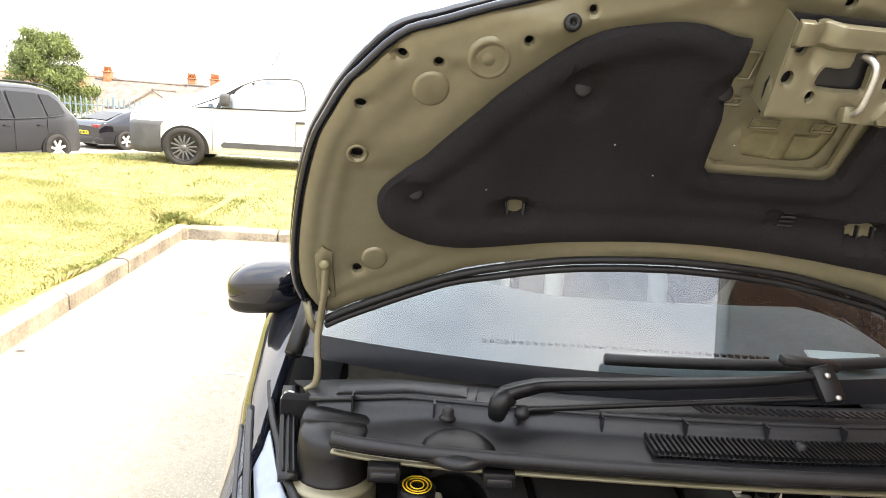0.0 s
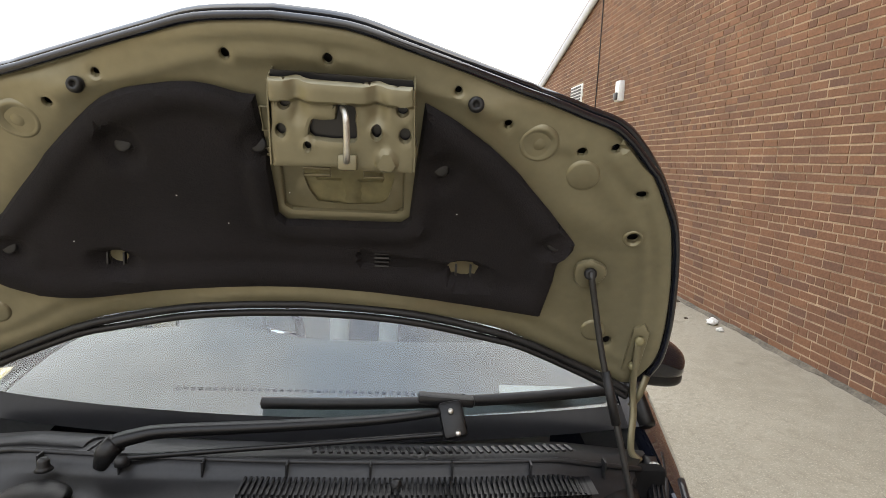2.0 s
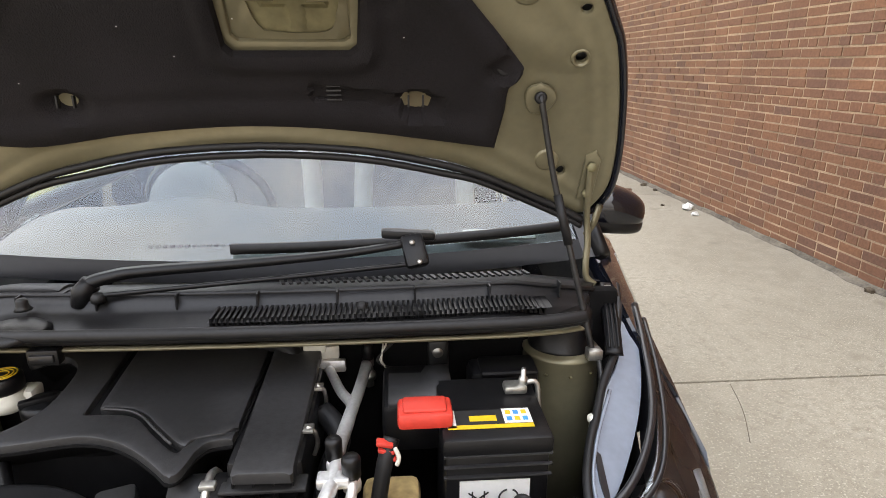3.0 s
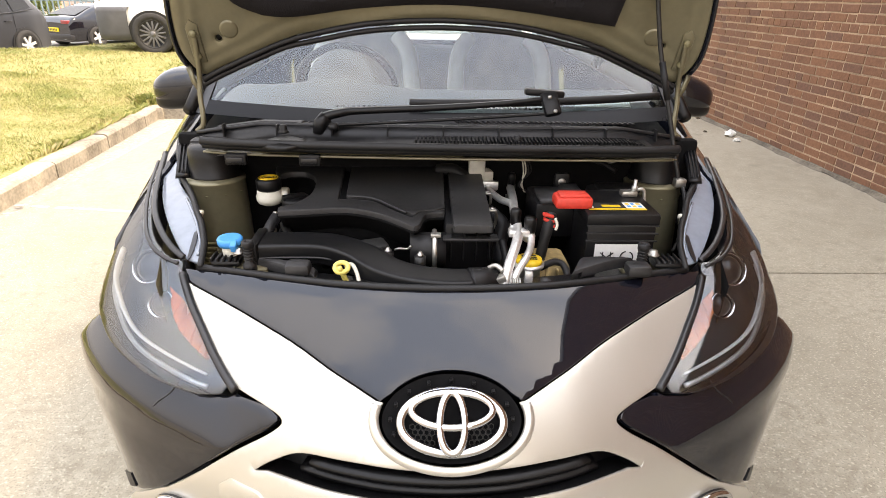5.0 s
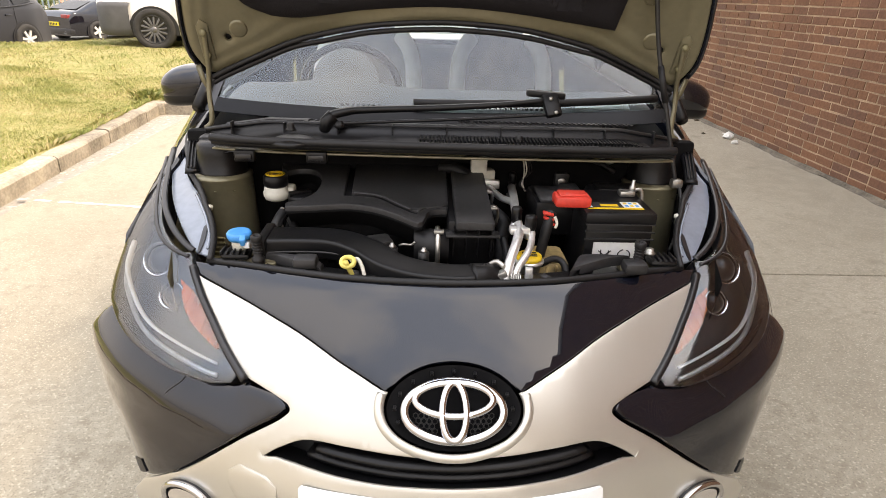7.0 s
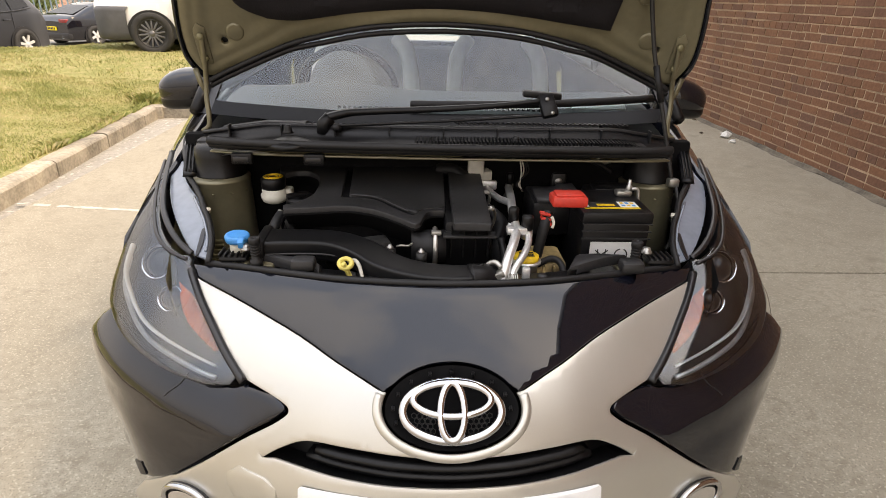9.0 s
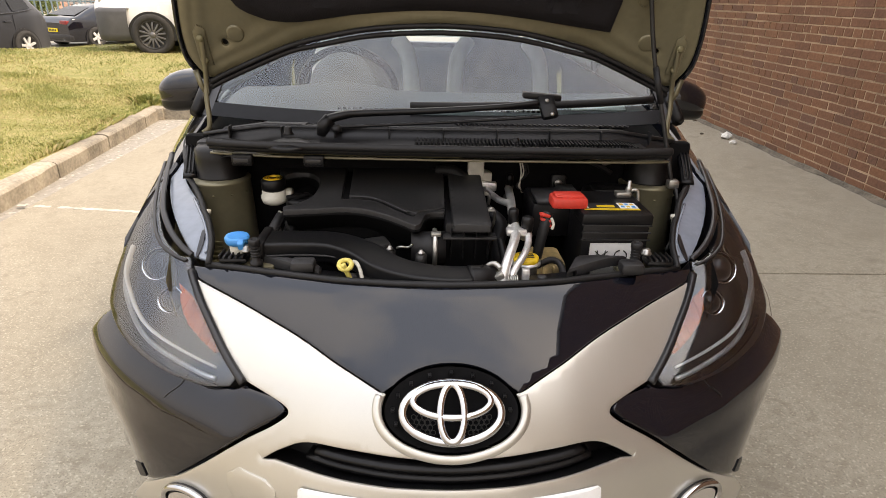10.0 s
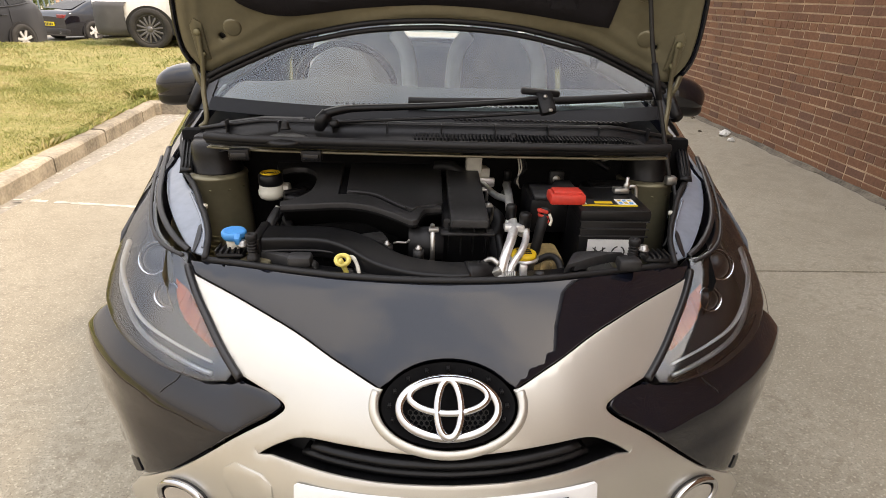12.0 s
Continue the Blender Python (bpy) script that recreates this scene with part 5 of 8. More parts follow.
inset = [(x * 0.975, 1.40 + (z - 1.40) * 0.965 + 0.002) for x, z in skin_loop]


def plateau(x, z, cx, cz, r, h, soft=0.28, k=1.0):
    d = math.hypot(x - cx, (z - cz) * k) / r
    t = min(max((1 - d) / soft, 0), 1)
    return h * t * t * (3 - 2 * t)


PRESSED = [(0.346, 1.515, 0.026, -0.005), (0.346, 1.515, 0.015, 0.006), (0.406, 1.470, 0.024, 0.004), (0.455, 1.231, 0.020, 0.0035), (0.263, 1.563, 0.018, 0.005),
           (0.470, 1.387, 0.016, 0.003)]


FRONT_X, FRONT_Z = [p[0] for p in half], [p[1] for p in half]


def inner_relief(x, z):
    a = abs(x)
    h = 0.0
    # stiffening rib along the rear edge and a valley where the felt lies
    h += 0.010 * math.exp(-(((z - (1.262 - 0.55 * a * a)) / 0.016) ** 2)) * (1 if a < 0.45 else 0)
    # slanted rib beside the felt
    d = (a - 0.300) * 0.74 + (z - 1.535) * 0.67
    h += 0.006 * math.exp(-((d / 0.030) ** 2)) * min(1, max(0, (z - 1.36) / 0.05)) * min(1, max(0, (1.59 - z) / 0.03))
    # front flange turned up towards the sky
    if a < 0.44:
        top = float(np.interp(a, FRONT_X, FRONT_Z)) - 0.004
        k = min(1, max(0, (z - top + 0.044) / 0.044))
        h -= 0.010 * k * k * (3 - 2 * k)
    # pressed ledge along the front
    if a < 0.24:
        h += 0.004 * min(1, max(0, (z - (1.628 - 0.5 * a * a)) / 0.010))
    return h


HOLES = [(0.305, 1.539, 0.0055), (0.238, 1.580, 0.0055), (0.067, 1.611, 0.007), (0.399, 1.504, 0.006), (0.433, 1.509, 0.005), (0.466, 1.447, 0.0055), (0.470, 1.387, 0.009), (0.473, 1.215, 0.007)]
hole_loops = [oval(sx * x, z, r * 0.8, r * 0.8, 14) for x, z, r in HOLES for sx in (1, -1)]
recess_loop = [(-0.014, 1.500), (0.170, 1.500), (0.170, 1.412), (0.160, 1.407), (-0.004, 1.407), (-0.014, 1.413)]
inner = part("inner_panel", panel(inset, proud(0.0), 0.0062, hole_loops + [recess_loop], thick=0.002, roll=0.006, relief=inner_relief, grooves=((0.016, 0.009, 0.003), (0.038, 0.012, 0.0025)), flip=False), M_OLIVE, bonnet, "pressed olive-painted inner panel")
part("hole_backing", panel([(x * 0.97, 1.40 + (z - 1.40) * 0.96) for x, z in inset], proud(-0.0145), 0.05, thick=0.001, flip=False), M_LENS_BLACK, bonnet)
# crisp round pressings
for cx, cz, prof in ((0.346, 1.515, ((0.029, -0.002), (0.026, 0.003), (0.022, 0.0035), (0.017, 0.0005), (0.011, 0.0), (0.009, 0.0015), (0, 0.002))), (0.406, 1.470, ((0.026, -0.002), (0.0225, 0.0038), (0.019, 0.0045), (0, 0.0045))),
                     (0.455, 1.231, ((0.022, -0.002), (0.019, 0.0034), (0.016, 0.004), (0, 0.004))), (0.470, 1.387, ((0.017, -0.002), (0.014, 0.003), (0.011, 0.003), (0.0085, -0.003), (0.008, -0.006)))):
    for sx in (-1, 1):
        c = on_bonnet(cx * sx, cz, inner_relief(cx * sx, cz))
        way = Vector((0, 0, 1)).rotation_difference((on_bonnet(cx * sx, cz, 0.01) - on_bonnet(cx * sx, cz, 0.0)).normalized()).to_matrix()
        part("pressing", lathe(prof, c, 30, way, cap=False), M_OLIVE, inner, smooth=50)
# doubled rubber seal along the rear edge
for off, r in ((0.006, 0.0065), (-0.006, 0.006)):
    p = [on_bonnet(x, z + off, 0.010) for x, z in sorted(set([(round(a, 5), round(b, 5)) for a, b in rear + mirrored(rear)]))]
    part("rear_seal", tube(p, r, 8, up=(0, -1, 0)), M_RUBBER, bonnet)
# rubber strip round the front and sides
p = [on_bonnet(x * 0.985, 1.40 + (z - 1.40) * 0.982, -0.004) for x, z in mirrored(half[:-3]) + half[1:-3]]
part("edge_hem", tube(p, 0.006, 8, up=(0, -1, 0)), M_PAINT_BLACK, bonnet)

# sound-deadening felt
left = [(-0.034, 1.560), (-0.056, 1.562), (-0.114, 1.577), (-0.185, 1.566), (-0.261, 1.535), (-0.346, 1.455), (-0.405, 1.395), (-0.442, 1.345), (-0.453, 1.305), (-0.440, 1.274), (-0.400, 1.257)]
low = [(-0.400, 1.257), (-0.341, 1.255), (-0.211, 1.270), (-0.05, 1.279), (0.095, 1.277), (0.231, 1.267), (0.388, 1.250)]
right = [(0.388, 1.250), (0.397, 1.300), (0.399, 1.335), (0.411, 1.352), (0.405, 1.389), (0.306, 1.491), (0.259, 1.528), (0.205, 1.556)]
felt_loop = line2(left, 4)[:-1] + line2(low, 4)[:-1] + [(0.388, 1.250)] + line2(right[1:], 3) + [(0.196, 1.560), (0.180, 1.406), (0.168, 1.399), (-0.012, 1.398), (-0.024, 1.406)]


def felt_relief(x, z):
    h = 0.0
    for cx, cz, r in ((-0.228, 1.490, 0.034), (-0.416, 1.327, 0.030), (-0.040, 1.498, 0.030), (0.222, 1.473, 0.030), (0.390, 1.372, 0.026)):
        h -= plateau(x, z, cx, cz, r * 1.1, 0.011, 0.5)
    for cx, cz in ((-0.286, 1.312), (0.268, 1.314)):
        h -= plateau(x, z, cx, cz, 0.042, 0.012, 0.45, 1.7)
    d = abs(z - (1.330 - 0.13 * (x - 0.12)))
    if 0.10 < x < 0.31:
        h -= 0.008 * min(1, max(0, (0.018 - d) / 0.006))
    h += 0.004 * math.exp(-(((z - 1.395) / 0.012) ** 2)) * (1 if -0.03 < x < 0.2 else 0)
    return h


felt = part("felt_pad", panel(felt_loop, proud(0.020), 0.008, [oval(-0.286, 1.312, 0.011, 0.008, 12), oval(0.268, 1.313, 0.010, 0.007, 12)], thick=0.004, roll=0.012, grooves=((0.020, 0.010, 0.004), (0.042, 0.010, -0.002)), relief=felt_relief, flip=False), M_FELT, bonnet, "moulded charcoal felt pad")
for cx, cz in ((-0.228, 1.490), (-0.416, 1.327), (-0.040, 1.498), (0.222, 1.473), (0.390, 1.372)):
    c = on_bonnet(cx, cz, 0.0075)
    part("push_clip", lathe([(0.0115, 0), (0.0115, 0.0012), (0.009, 0.0024), (0, 0.0028)], c, 20, Matrix.Rotation(radians(90), 3, "X")), M_RUBBER, felt)
for cx, cz in ((-0.286, 1.312), (0.268, 1.313)):
    for dx in (-0.011, 0.011):
        c = on_bonnet(cx + dx, cz, 0.011)
        part("slot_clip", boxed(c.x - 0.0015, c.x + 0.0015, c.y - 0.004, c.y + 0.004, c.z - 0.010, c.z + 0.009, 0.0005), M_RUBBER, felt)
# stray flecks and a small clip label on the felt
for x, z in ((-0.17, 1.43), (0.00, 1.44), (-0.10, 1.395), (-0.33, 1.35), (0.25, 1.42)):
    c = on_bonnet(x, z, 0.0205)
    part("fleck", boxed(c.x - 0.0009, c.x + 0.0008, c.y - 0.0006, c.y + 0.0006, c.z - 0.0006, c.z + 0.0007), M_LABEL, felt)
for k in range(4):
    z = 1.343 - 0.0085 * k
    c = on_bonnet(0.138, z, 0.015)
    part("clip_bar", boxed(c.x - 0.011, c.x + 0.011, c.y - 0.002, c.y + 0.002, c.z - 0.0012, c.z + 0.0012), M_DARK_STEEL if k in (1, 3) else M_RUBBER, felt)

# latch bracket with its striker
bracket_loop = [(-0.006, 1.579), (0.180, 1.575), (0.184, 1.548), (0.184, 1.515), (0.189, 1.498), (0.184, 1.471), (0.095, 1.473), (0.090, 1.475), (-0.008, 1.473), (-0.012, 1.505), (-0.006, 1.520)]
b_holes = [oval(x, z, r, r, 14) for x, z, r in ((0.012, 1.545, 0.0066), (0.006, 1.515, 0.0062), (0.041, 1.500, 0.0045), (0.168, 1.543, 0.007), (0.172, 1.515, 0.007), (0.134, 1.518, 0.0066))]
slot_loop = line2([(0.049, 1.527), (0.080, 1.528), (0.082, 1.546), (0.104, 1.545), (0.105, 1.528), (0.107, 1.510), (0.096, 1.507), (0.050, 1.508), (0.044, 1.517), (0.049, 1.527)], 2)[:-1]


def bracket_relief(x, z):
    h = 0.010 * min(1, max(0, (z - 1.548) / 0.008)) - 0.004
    for cx in (0.030, 0.135):
        h -= 0.009 * math.exp(-(((x - cx) / 0.011) ** 2)) * (1 if z > 1.535 else math.exp(-(((z - 1.535) / 0.012) ** 2)))
    h += plateau(x, z, 0.148, 1.487, 0.016, 0.006) + plateau(x, z, 0.041, 1.500, 0.010, 0.003) + plateau(x, z, 0.134, 1.518, 0.013, 0.004)
    return h


def on_bracket(x, z, h):
    """The bracket stands off the sheet, its foot further than its head."""
    return on_bonnet(x, z + 0.024, h + 0.30 * (1.53 - z))


bracket = part("latch_bracket", panel(bracket_loop, lambda x, z, h: on_bracket(x, z, h + 0.050), 0.005, b_holes + [slot_loop], thick=0.0025, roll=0.006, relief=bracket_relief, flip=False), M_OLIVE, bonnet, "folded olive steel latch bracket")
part("bracket_back", panel([(x * 1.0, z) for x, z in bracket_loop], lambda x, z, h: on_bracket(x, z, h + 0.032), 0.03, thick=0.002, flip=False), M_LENS_BLACK, bracket)
for a, b in (((-0.010, 1.478), (-0.008, 1.576)), ((0.183, 1.573), (0.186, 1.476))):
    bm = bmesh.new()
    v = [bm.verts.new(on_bracket(*a, 0.048)), bm.verts.new(on_bracket(*b, 0.048)), bm.verts.new(on_bracket(*b, 0.002)), bm.verts.new(on_bracket(*a, 0.002))]
    bm.faces.new(v)
    part("bracket_side", thicken(bm, 0.002), M_OLIVE, bracket)
part("striker", tube(spline([on_bracket(0.089, 1.545, 0.045), on_bracket(0.094, 1.545, 0.060), on_bracket(0.0965, 1.534, 0.068), on_bracket(0.0965, 1.503, 0.068), on_bracket(0.095, 1.492, 0.060), on_bracket(0.092, 1.488, 0.045)], 5), 0.0042, 10, up=(1, 0, 0)), M_STEEL, bracket, "bare steel striker loop")
foot = on_bracket(0.096, 1.488, 0.055)
part("striker_foot", boxed(foot.x - 0.012, foot.x + 0.012, foot.y - 0.007, foot.y + 0.007, foot.z - 0.010, foot.z + 0.010, 0.003), M_OLIVE, bracket)
# the recess below the bracket
dee = line2([(0.036, 1.417), (0.086, 1.414), (0.136, 1.417), (0.150, 1.434), (0.146, 1.462), (0.026, 1.462), (0.022, 1.436), (0.036, 1.417)], 4)[:-1]
rec = part("recess", panel([(-0.018, 1.503), (0.174, 1.503), (0.174, 1.404), (-0.018, 1.404)], proud(-0.010), 0.006, [dee], thick=0.002, flip=False,
                           relief=lambda x, z: plateau(x, z, 0.086, 1.425, 0.085, 0.003, 0.12, 2.2)), M_OLIVE, bonnet, "dull olive pressed recess")
part("recess_back", panel([(0.0, 1.475), (0.165, 1.475), (0.165, 1.410), (0.0, 1.410)], proud(-0.0135), 0.006, thick=0.001, relief=lambda x, z: 0.004 * (min(1, max(0, (0.014 - abs(x - 0.088)) / 0.004)) if z < 1.443 else min(1, max(0, (z - 1.443) / 0.003)) * (1 if abs(x - 0.086) < 0.05 else 0)), flip=False), M_OLIVE_DULL, rec)
# small pressings beside the bracket
for x0, x1, z0, z1 in ((-0.032, -0.012, 1.515, 1.545), (-0.036, -0.010, 1.480, 1.490), (0.02, 0.06, 1.455, 1.464), (0.11, 0.14, 1.455, 1.464)):
    p = [on_bonnet(x, z, 0.002) for x, z in line2([(x0, z0), (x1, z0), (x1, z1), (x0, z1)], 1)]
    part("pressing", tube(p, 0.0022, 6, closed=True, up=(0, -1, 0)), M_OLIVE, rec)
# rubber bump stops
for sx in (-1, 1):
    c = on_bonnet(0.263 * sx, 1.563, 0.008)
    part("bump_stop", lathe([(0.0105, 0), (0.0105, 0.005), (0.008, 0.009), (0.004, 0.009), (0.004, 0.004), (0, 0.004)], c, 24, Matrix.Rotation(radians(90), 3, "X")), M_RUBBER, bonnet)
# hinges
for sx in (-1, 1):
    hz = part("hinge", sweep(bmesh.new(), spline([(0.556 * sx, 0.782, 1.190), (0.561 * sx, 0.800, 1.13), (0.568 * sx, 0.814, 1.09), (0.571 * sx, 0.810, 1.05), (0.567 * sx, 0.800, 1.01), (0.570 * sx, 0.797, 0.985), (0.585 * sx, 0.795, 0.972)], 5),
                             [(-0.005, -0.0015), (0.005, -0.0015), (0.0062, 0.003), (0.0042, 0.001), (-0.0042, 0.001), (-0.0062, 0.003)], up=(0, 1, 0)), M_OLIVE, bonnet, "olive steel bonnet hinge")
    part("hinge_plate", panel([(x * sx, z) for x, z in ((0.505, 1.165), (0.531, 1.165), (0.533, 1.235), (0.522, 1.247), (0.508, 1.240))][::sx], proud(0.008), 0.012, thick=0.003, roll=0.003, flip=False), M_OLIVE, hz)
    for z in (1.226, 1.180):
        part("bolt", lathe([(0.009, 0), (0.009, 0.005), (0.006, 0.008), (0, 0.008)], on_bonnet(0.519 * sx, z, 0.011), 6, Matrix.Rotation(radians(90), 3, "X")), M_OLIVE_DULL, hz)
    part("flange", sweep(bmesh.new(), [on_bonnet(x * sx, z, h) for x, z, h in ((0.549, 1.150, -0.004), (0.543, 1.118, 0.004), (0.532, 1.095, 0.010))], [(-0.006, -0.002), (0.006, -0.002), (0.006, 0.002), (-0.006, 0.002)], up=(0, -1, 0)), M_OLIVE, hz)

# prop rod and its seat
seat_c = on_bonnet(0.436, 1.322, 0.006)
prop = part("prop_rod", tube(spline([seat_c + Vector((0, -0.015, 0)), Vector((0.481, 0.738, 1.18)), Vector((0.512, 0.710, 1.05)), Vector((0.535, 0.688, 0.95)), Vector((0.549, 0.676, 0.893))], 6), 0.0052, 10, up=(0, 1, 0)), M_DARK_STEEL, car, "thin black bonnet prop rod")
part("prop_sleeve", tube([Vector((0.487, 0.733, 1.155)), Vector((0.506, 0.716, 1.075))], 0.0075, 10, up=(0, 1, 0)), M_RUBBER, prop)
part("prop_clip", boxed(0.536, 0.562, 0.662, 0.685, 0.885, 0.905, 0.004), M_STEEL, prop)
part("prop_pivot_rod", tube(spline([(0.556, 0.668, 0.888), (0.552, 0.63, 0.85), (0.538, 0.60, 0.79), (0.52, 0.58, 0.76)], 5), 0.0045, 8), M_DARK_STEEL, prop)
seat_loop = line2([(0.436, 1.345), (0.449, 1.335), (0.454, 1.315), (0.445, 1.298), (0.430, 1.296), (0.421, 1.310), (0.422, 1.335), (0.436, 1.345)], 3)[:-1]
ps = part("prop_seat", panel(seat_loop, proud(0.012), 0.007, thick=0.003, roll=0.004, flip=False), M_OLIVE, bonnet)
part("socket", lathe([(0.009, 0), (0.010, 0.008), (0.007, 0.012), (0.004, 0.011), (0, 0.010)], seat_c + Vector((0, -0.008, -0.004)), 20, Matrix.Rotation(radians(90), 3, "X")), M_RUBBER, ps, "black rubber socket")


# ---- scuttle, wipers and cabin ----
def cowl_z(x, y):
    a = abs(x)
    z = np.interp(y, [0.60, 0.66, 0.685, 0.70, 0.745, 0.815], [0.980, 0.980, 0.988, 1.007, 1.008, 0.985])
    return float(z) - 0.03 * max(0, a - 0.42) / 0.2


cowl = part("scuttle_panel", surface(lambda u, y: Vector((u * (0.50 + 0.12 * min(1, (y - 0.60) / 0.20)), y + 0.055 * u * u, cowl_z(u * 0.58, y) - 0.008 * u * u)), np.linspace(-1, 1, 49), [0.60, 0.63, 0.66, 0.675, 0.685, 0.692, 0.70, 0.705, 0.72, 0.74, 0.76, 0.785, 0.815]), M_COWL, car, "dusty black plastic scuttle panel")
# louvres on the left-hand side of the car
k = 0
for i in range(64):
    x = -0.06 + 0.0083 * i
    u = x / 0.55
    part("louvre", boxed(x - 0.0018, x + 0.0018, 0.640 + 0.055 * u * u, 0.688 + 0.055 * u * u, cowl_z(x, 0.66) - 0.010 * u * u + 0.001, cowl_z(x, 0.66) - 0.010 * u * u + 0.013, 0.0), M_PLASTIC, cowl)
for i in range(9):
    x = -0.50 + 0.125 * i
    u = x / 0.58
    part("fin", boxed(x - 0.0015, x + 0.0015, 0.686 + 0.055 * u * u, 0.706 + 0.055 * u * u, 0.990 - 0.02 * u * u, 1.0125 - 0.012 * u * u, 0.0), M_COWL, cowl)
part("louvre_bed", surface(lambda u, y: Vector((u, y + 0.055 * (u / 0.55) ** 2, 0.9865 - 0.010 * (u / 0.55) ** 2)), np.linspace(-0.065, 0.475, 20), [0.638, 0.690]), M_LENS_BLACK, cowl)
# raised step line and small vents towards the glass
for x0, x1, y, r in ((-0.57, 0.57, 0.705, 0.0045),):
    part("ridge", tube([Vector((x, y + 0.055 * (x / 0.58) ** 2, cowl_z(x, y) + 0.001 - 0.008 * (x / 0.58) ** 2)) for x in np.linspace(x0, x1, 40)], r, 8), M_COWL, cowl)
for i in range(34):
    x = 0.03 + 0.0125 * i
    part("vent_slit", boxed(x, x + 0.006, 0.718 + 0.055 * (x / 0.58) ** 2, 0.738 + 0.055 * (x / 0.58) ** 2, 1.015 - 0.008 * (x / 0.58) ** 2, 1.0185 - 0.008 * (x / 0.58) ** 2 + 0.0, 0.0, Matrix.Rotation(radians(20), 4, "Z")), M_LENS_BLACK, cowl)
for x, y in ((0.165, 0.672), (-0.355, 0.692)):
    part("stud", lathe([(0.013, 0), (0.010, 0.004), (0.0085, 0.007), (0.0085, 0.014), (0.006, 0.018), (0, 0.0185)], (x, y, cowl_z(x, y) - 0.002), 20), M_RUBBER, cowl)
# panel seams
lid_at = lambda x, y, h: Vector((x, y + 0.055 * (x / 0.58) ** 2, cowl_z(x, y) - 0.008 * (x / 0.58) ** 2 + h))
part("access_lid", panel([(-0.53, 0.722), (-0.325, 0.722), (-0.318, 0.775), (-0.53, 0.780)], lid_at, 0.02, thick=0.004, roll=0.003, relief=lambda x, y: 0.0045), M_COWL, cowl)
part("seam", tube([lid_at(-0.312 + 0.002 * k, 0.715 + 0.014 * k, 0.001) for k in range(6)], 0.0014, 6), M_LENS_BLACK, cowl)
part("drain_dome", lathe([(0.052, 0), (0.044, 0.007), (0.03, 0.012), (0, 0.014)], (-0.34, 0.632, 0.982), 28), M_PLASTIC, cowl)
# bulb seal across the bay's rear edge
sealp = spline([(-0.515, 0.628, 0.990), (-0.45, 0.616, 0.989), (-0.33, 0.607, 0.988), (0.0, 0.600, 0.987), (0.33, 0.608, 0.985), (0.45, 0.616, 0.984), (0.515, 0.634, 0.982)], 8)
part("bay_seal", tube(sealp, 0.0095, 12), M_RUBBER, car, "thick black rubber bay seal")
part("bay_seal_lip", tube([p + Vector((0, 0.010, -0.010)) for p in sealp], 0.009, 8), M_RUBBER, car)
part("bulkhead_flange", sweep(bmesh.new(), [p + Vector((0, 0.016, -0.026)) for p in sealp], [(-0.006, -0.002), (0.010, -0.002), (0.010, 0.002), (-0.006, 0.002)]), M_OLIVE, car, "olive steel flange under the seal")
for x in (-0.44, -0.285):
    part("seal_bracket", boxed(x - 0.022, x + 0.022, 0.600, 0.618, 0.944, 0.968, 0.003), M_PLASTIC, car)
    part("seal_bracket", boxed(x - 0.017, x + 0.017, 0.596, 0.606, 0.950, 0.962, 0.002), M_LENS_BLACK, car)

# wipers
arm_a = spline([(-0.278, 0.715, 1.000), (-0.270, 0.72, 1.022), (-0.235, 0.73, 1.032), (-0.19, 0.74, 1.036), (-0.02, 0.752, 1.043), (0.13, 0.760, 1.053), (0.235, 0.772, 1.064)], 6)
wiper = part("wiper", sweep(bmesh.new(), arm_a, [(-0.011, -0.006), (0.011, -0.006), (0.009, 0.008), (-0.009, 0.008)], taper=lambda t: 1.35 - 0.7 * t), M_PLASTIC, car, "black single-arm windscreen wiper")
part("arm_head", tube([Vector((-0.280, 0.715, 0.990)), Vector((-0.277, 0.716, 1.012)), Vector((-0.262, 0.72, 1.026))], 0.016, 14, up=(0, 1, 0)), M_PLASTIC, wiper)
part("pivot_nut", lathe([(0.011, 0), (0.011, 0.008), (0.007, 0.014), (0, 0.015)], (-0.245, 0.698, 1.002), 18), M_RUBBER, wiper)
part("second_arm", sweep(bmesh.new(), spline([(-0.245, 0.700, 1.012), (-0.10, 0.722, 1.016), (0.06, 0.742, 1.022), (0.255, 0.758, 1.034)], 6), [(-0.0045, -0.003), (0.0045, -0.003), (0.0035, 0.003), (-0.0035, 0.003)]), M_PLASTIC, wiper)
part("link_plate", boxed(0.232, 0.272, 0.755, 0.775, 1.024, 1.084, 0.007, Matrix.Rotation(radians(-38), 4, "X") @ Matrix.Rotation(radians(-12), 4, "Y")), M_PLASTIC, wiper)
for dx, dz in ((-0.004, 0.018), (0.008, -0.018)):
    part("rivet", lathe([(0.005, 0), (0.004, 0.003), (0, 0.003)], (0.252 + dx, 0.752 + dz * 0.5, 1.056 + dz * 0.8), 12, Matrix.Rotation(radians(60), 3, "X")), M_STEEL, wiper)
part("blade_holder", boxed(0.195, 0.290, 0.788, 0.812, 1.066, 1.082, 0.005, Matrix.Rotation(radians(4), 4, "Y")), M_PLASTIC, wiper)
blade = [screen(u, v, 0.014) for u, v in zip(np.linspace(-0.13, 0.92, 24), np.linspace(0.075, 0.085, 24))]
part("blade", sweep(bmesh.new(), blade, [(-0.006, -0.009), (0.006, -0.009), (0.009, 0.002), (0.004, 0.009), (-0.004, 0.009), (-0.009, 0.002)]), M_RUBBER, wiper, "black wiper blade")

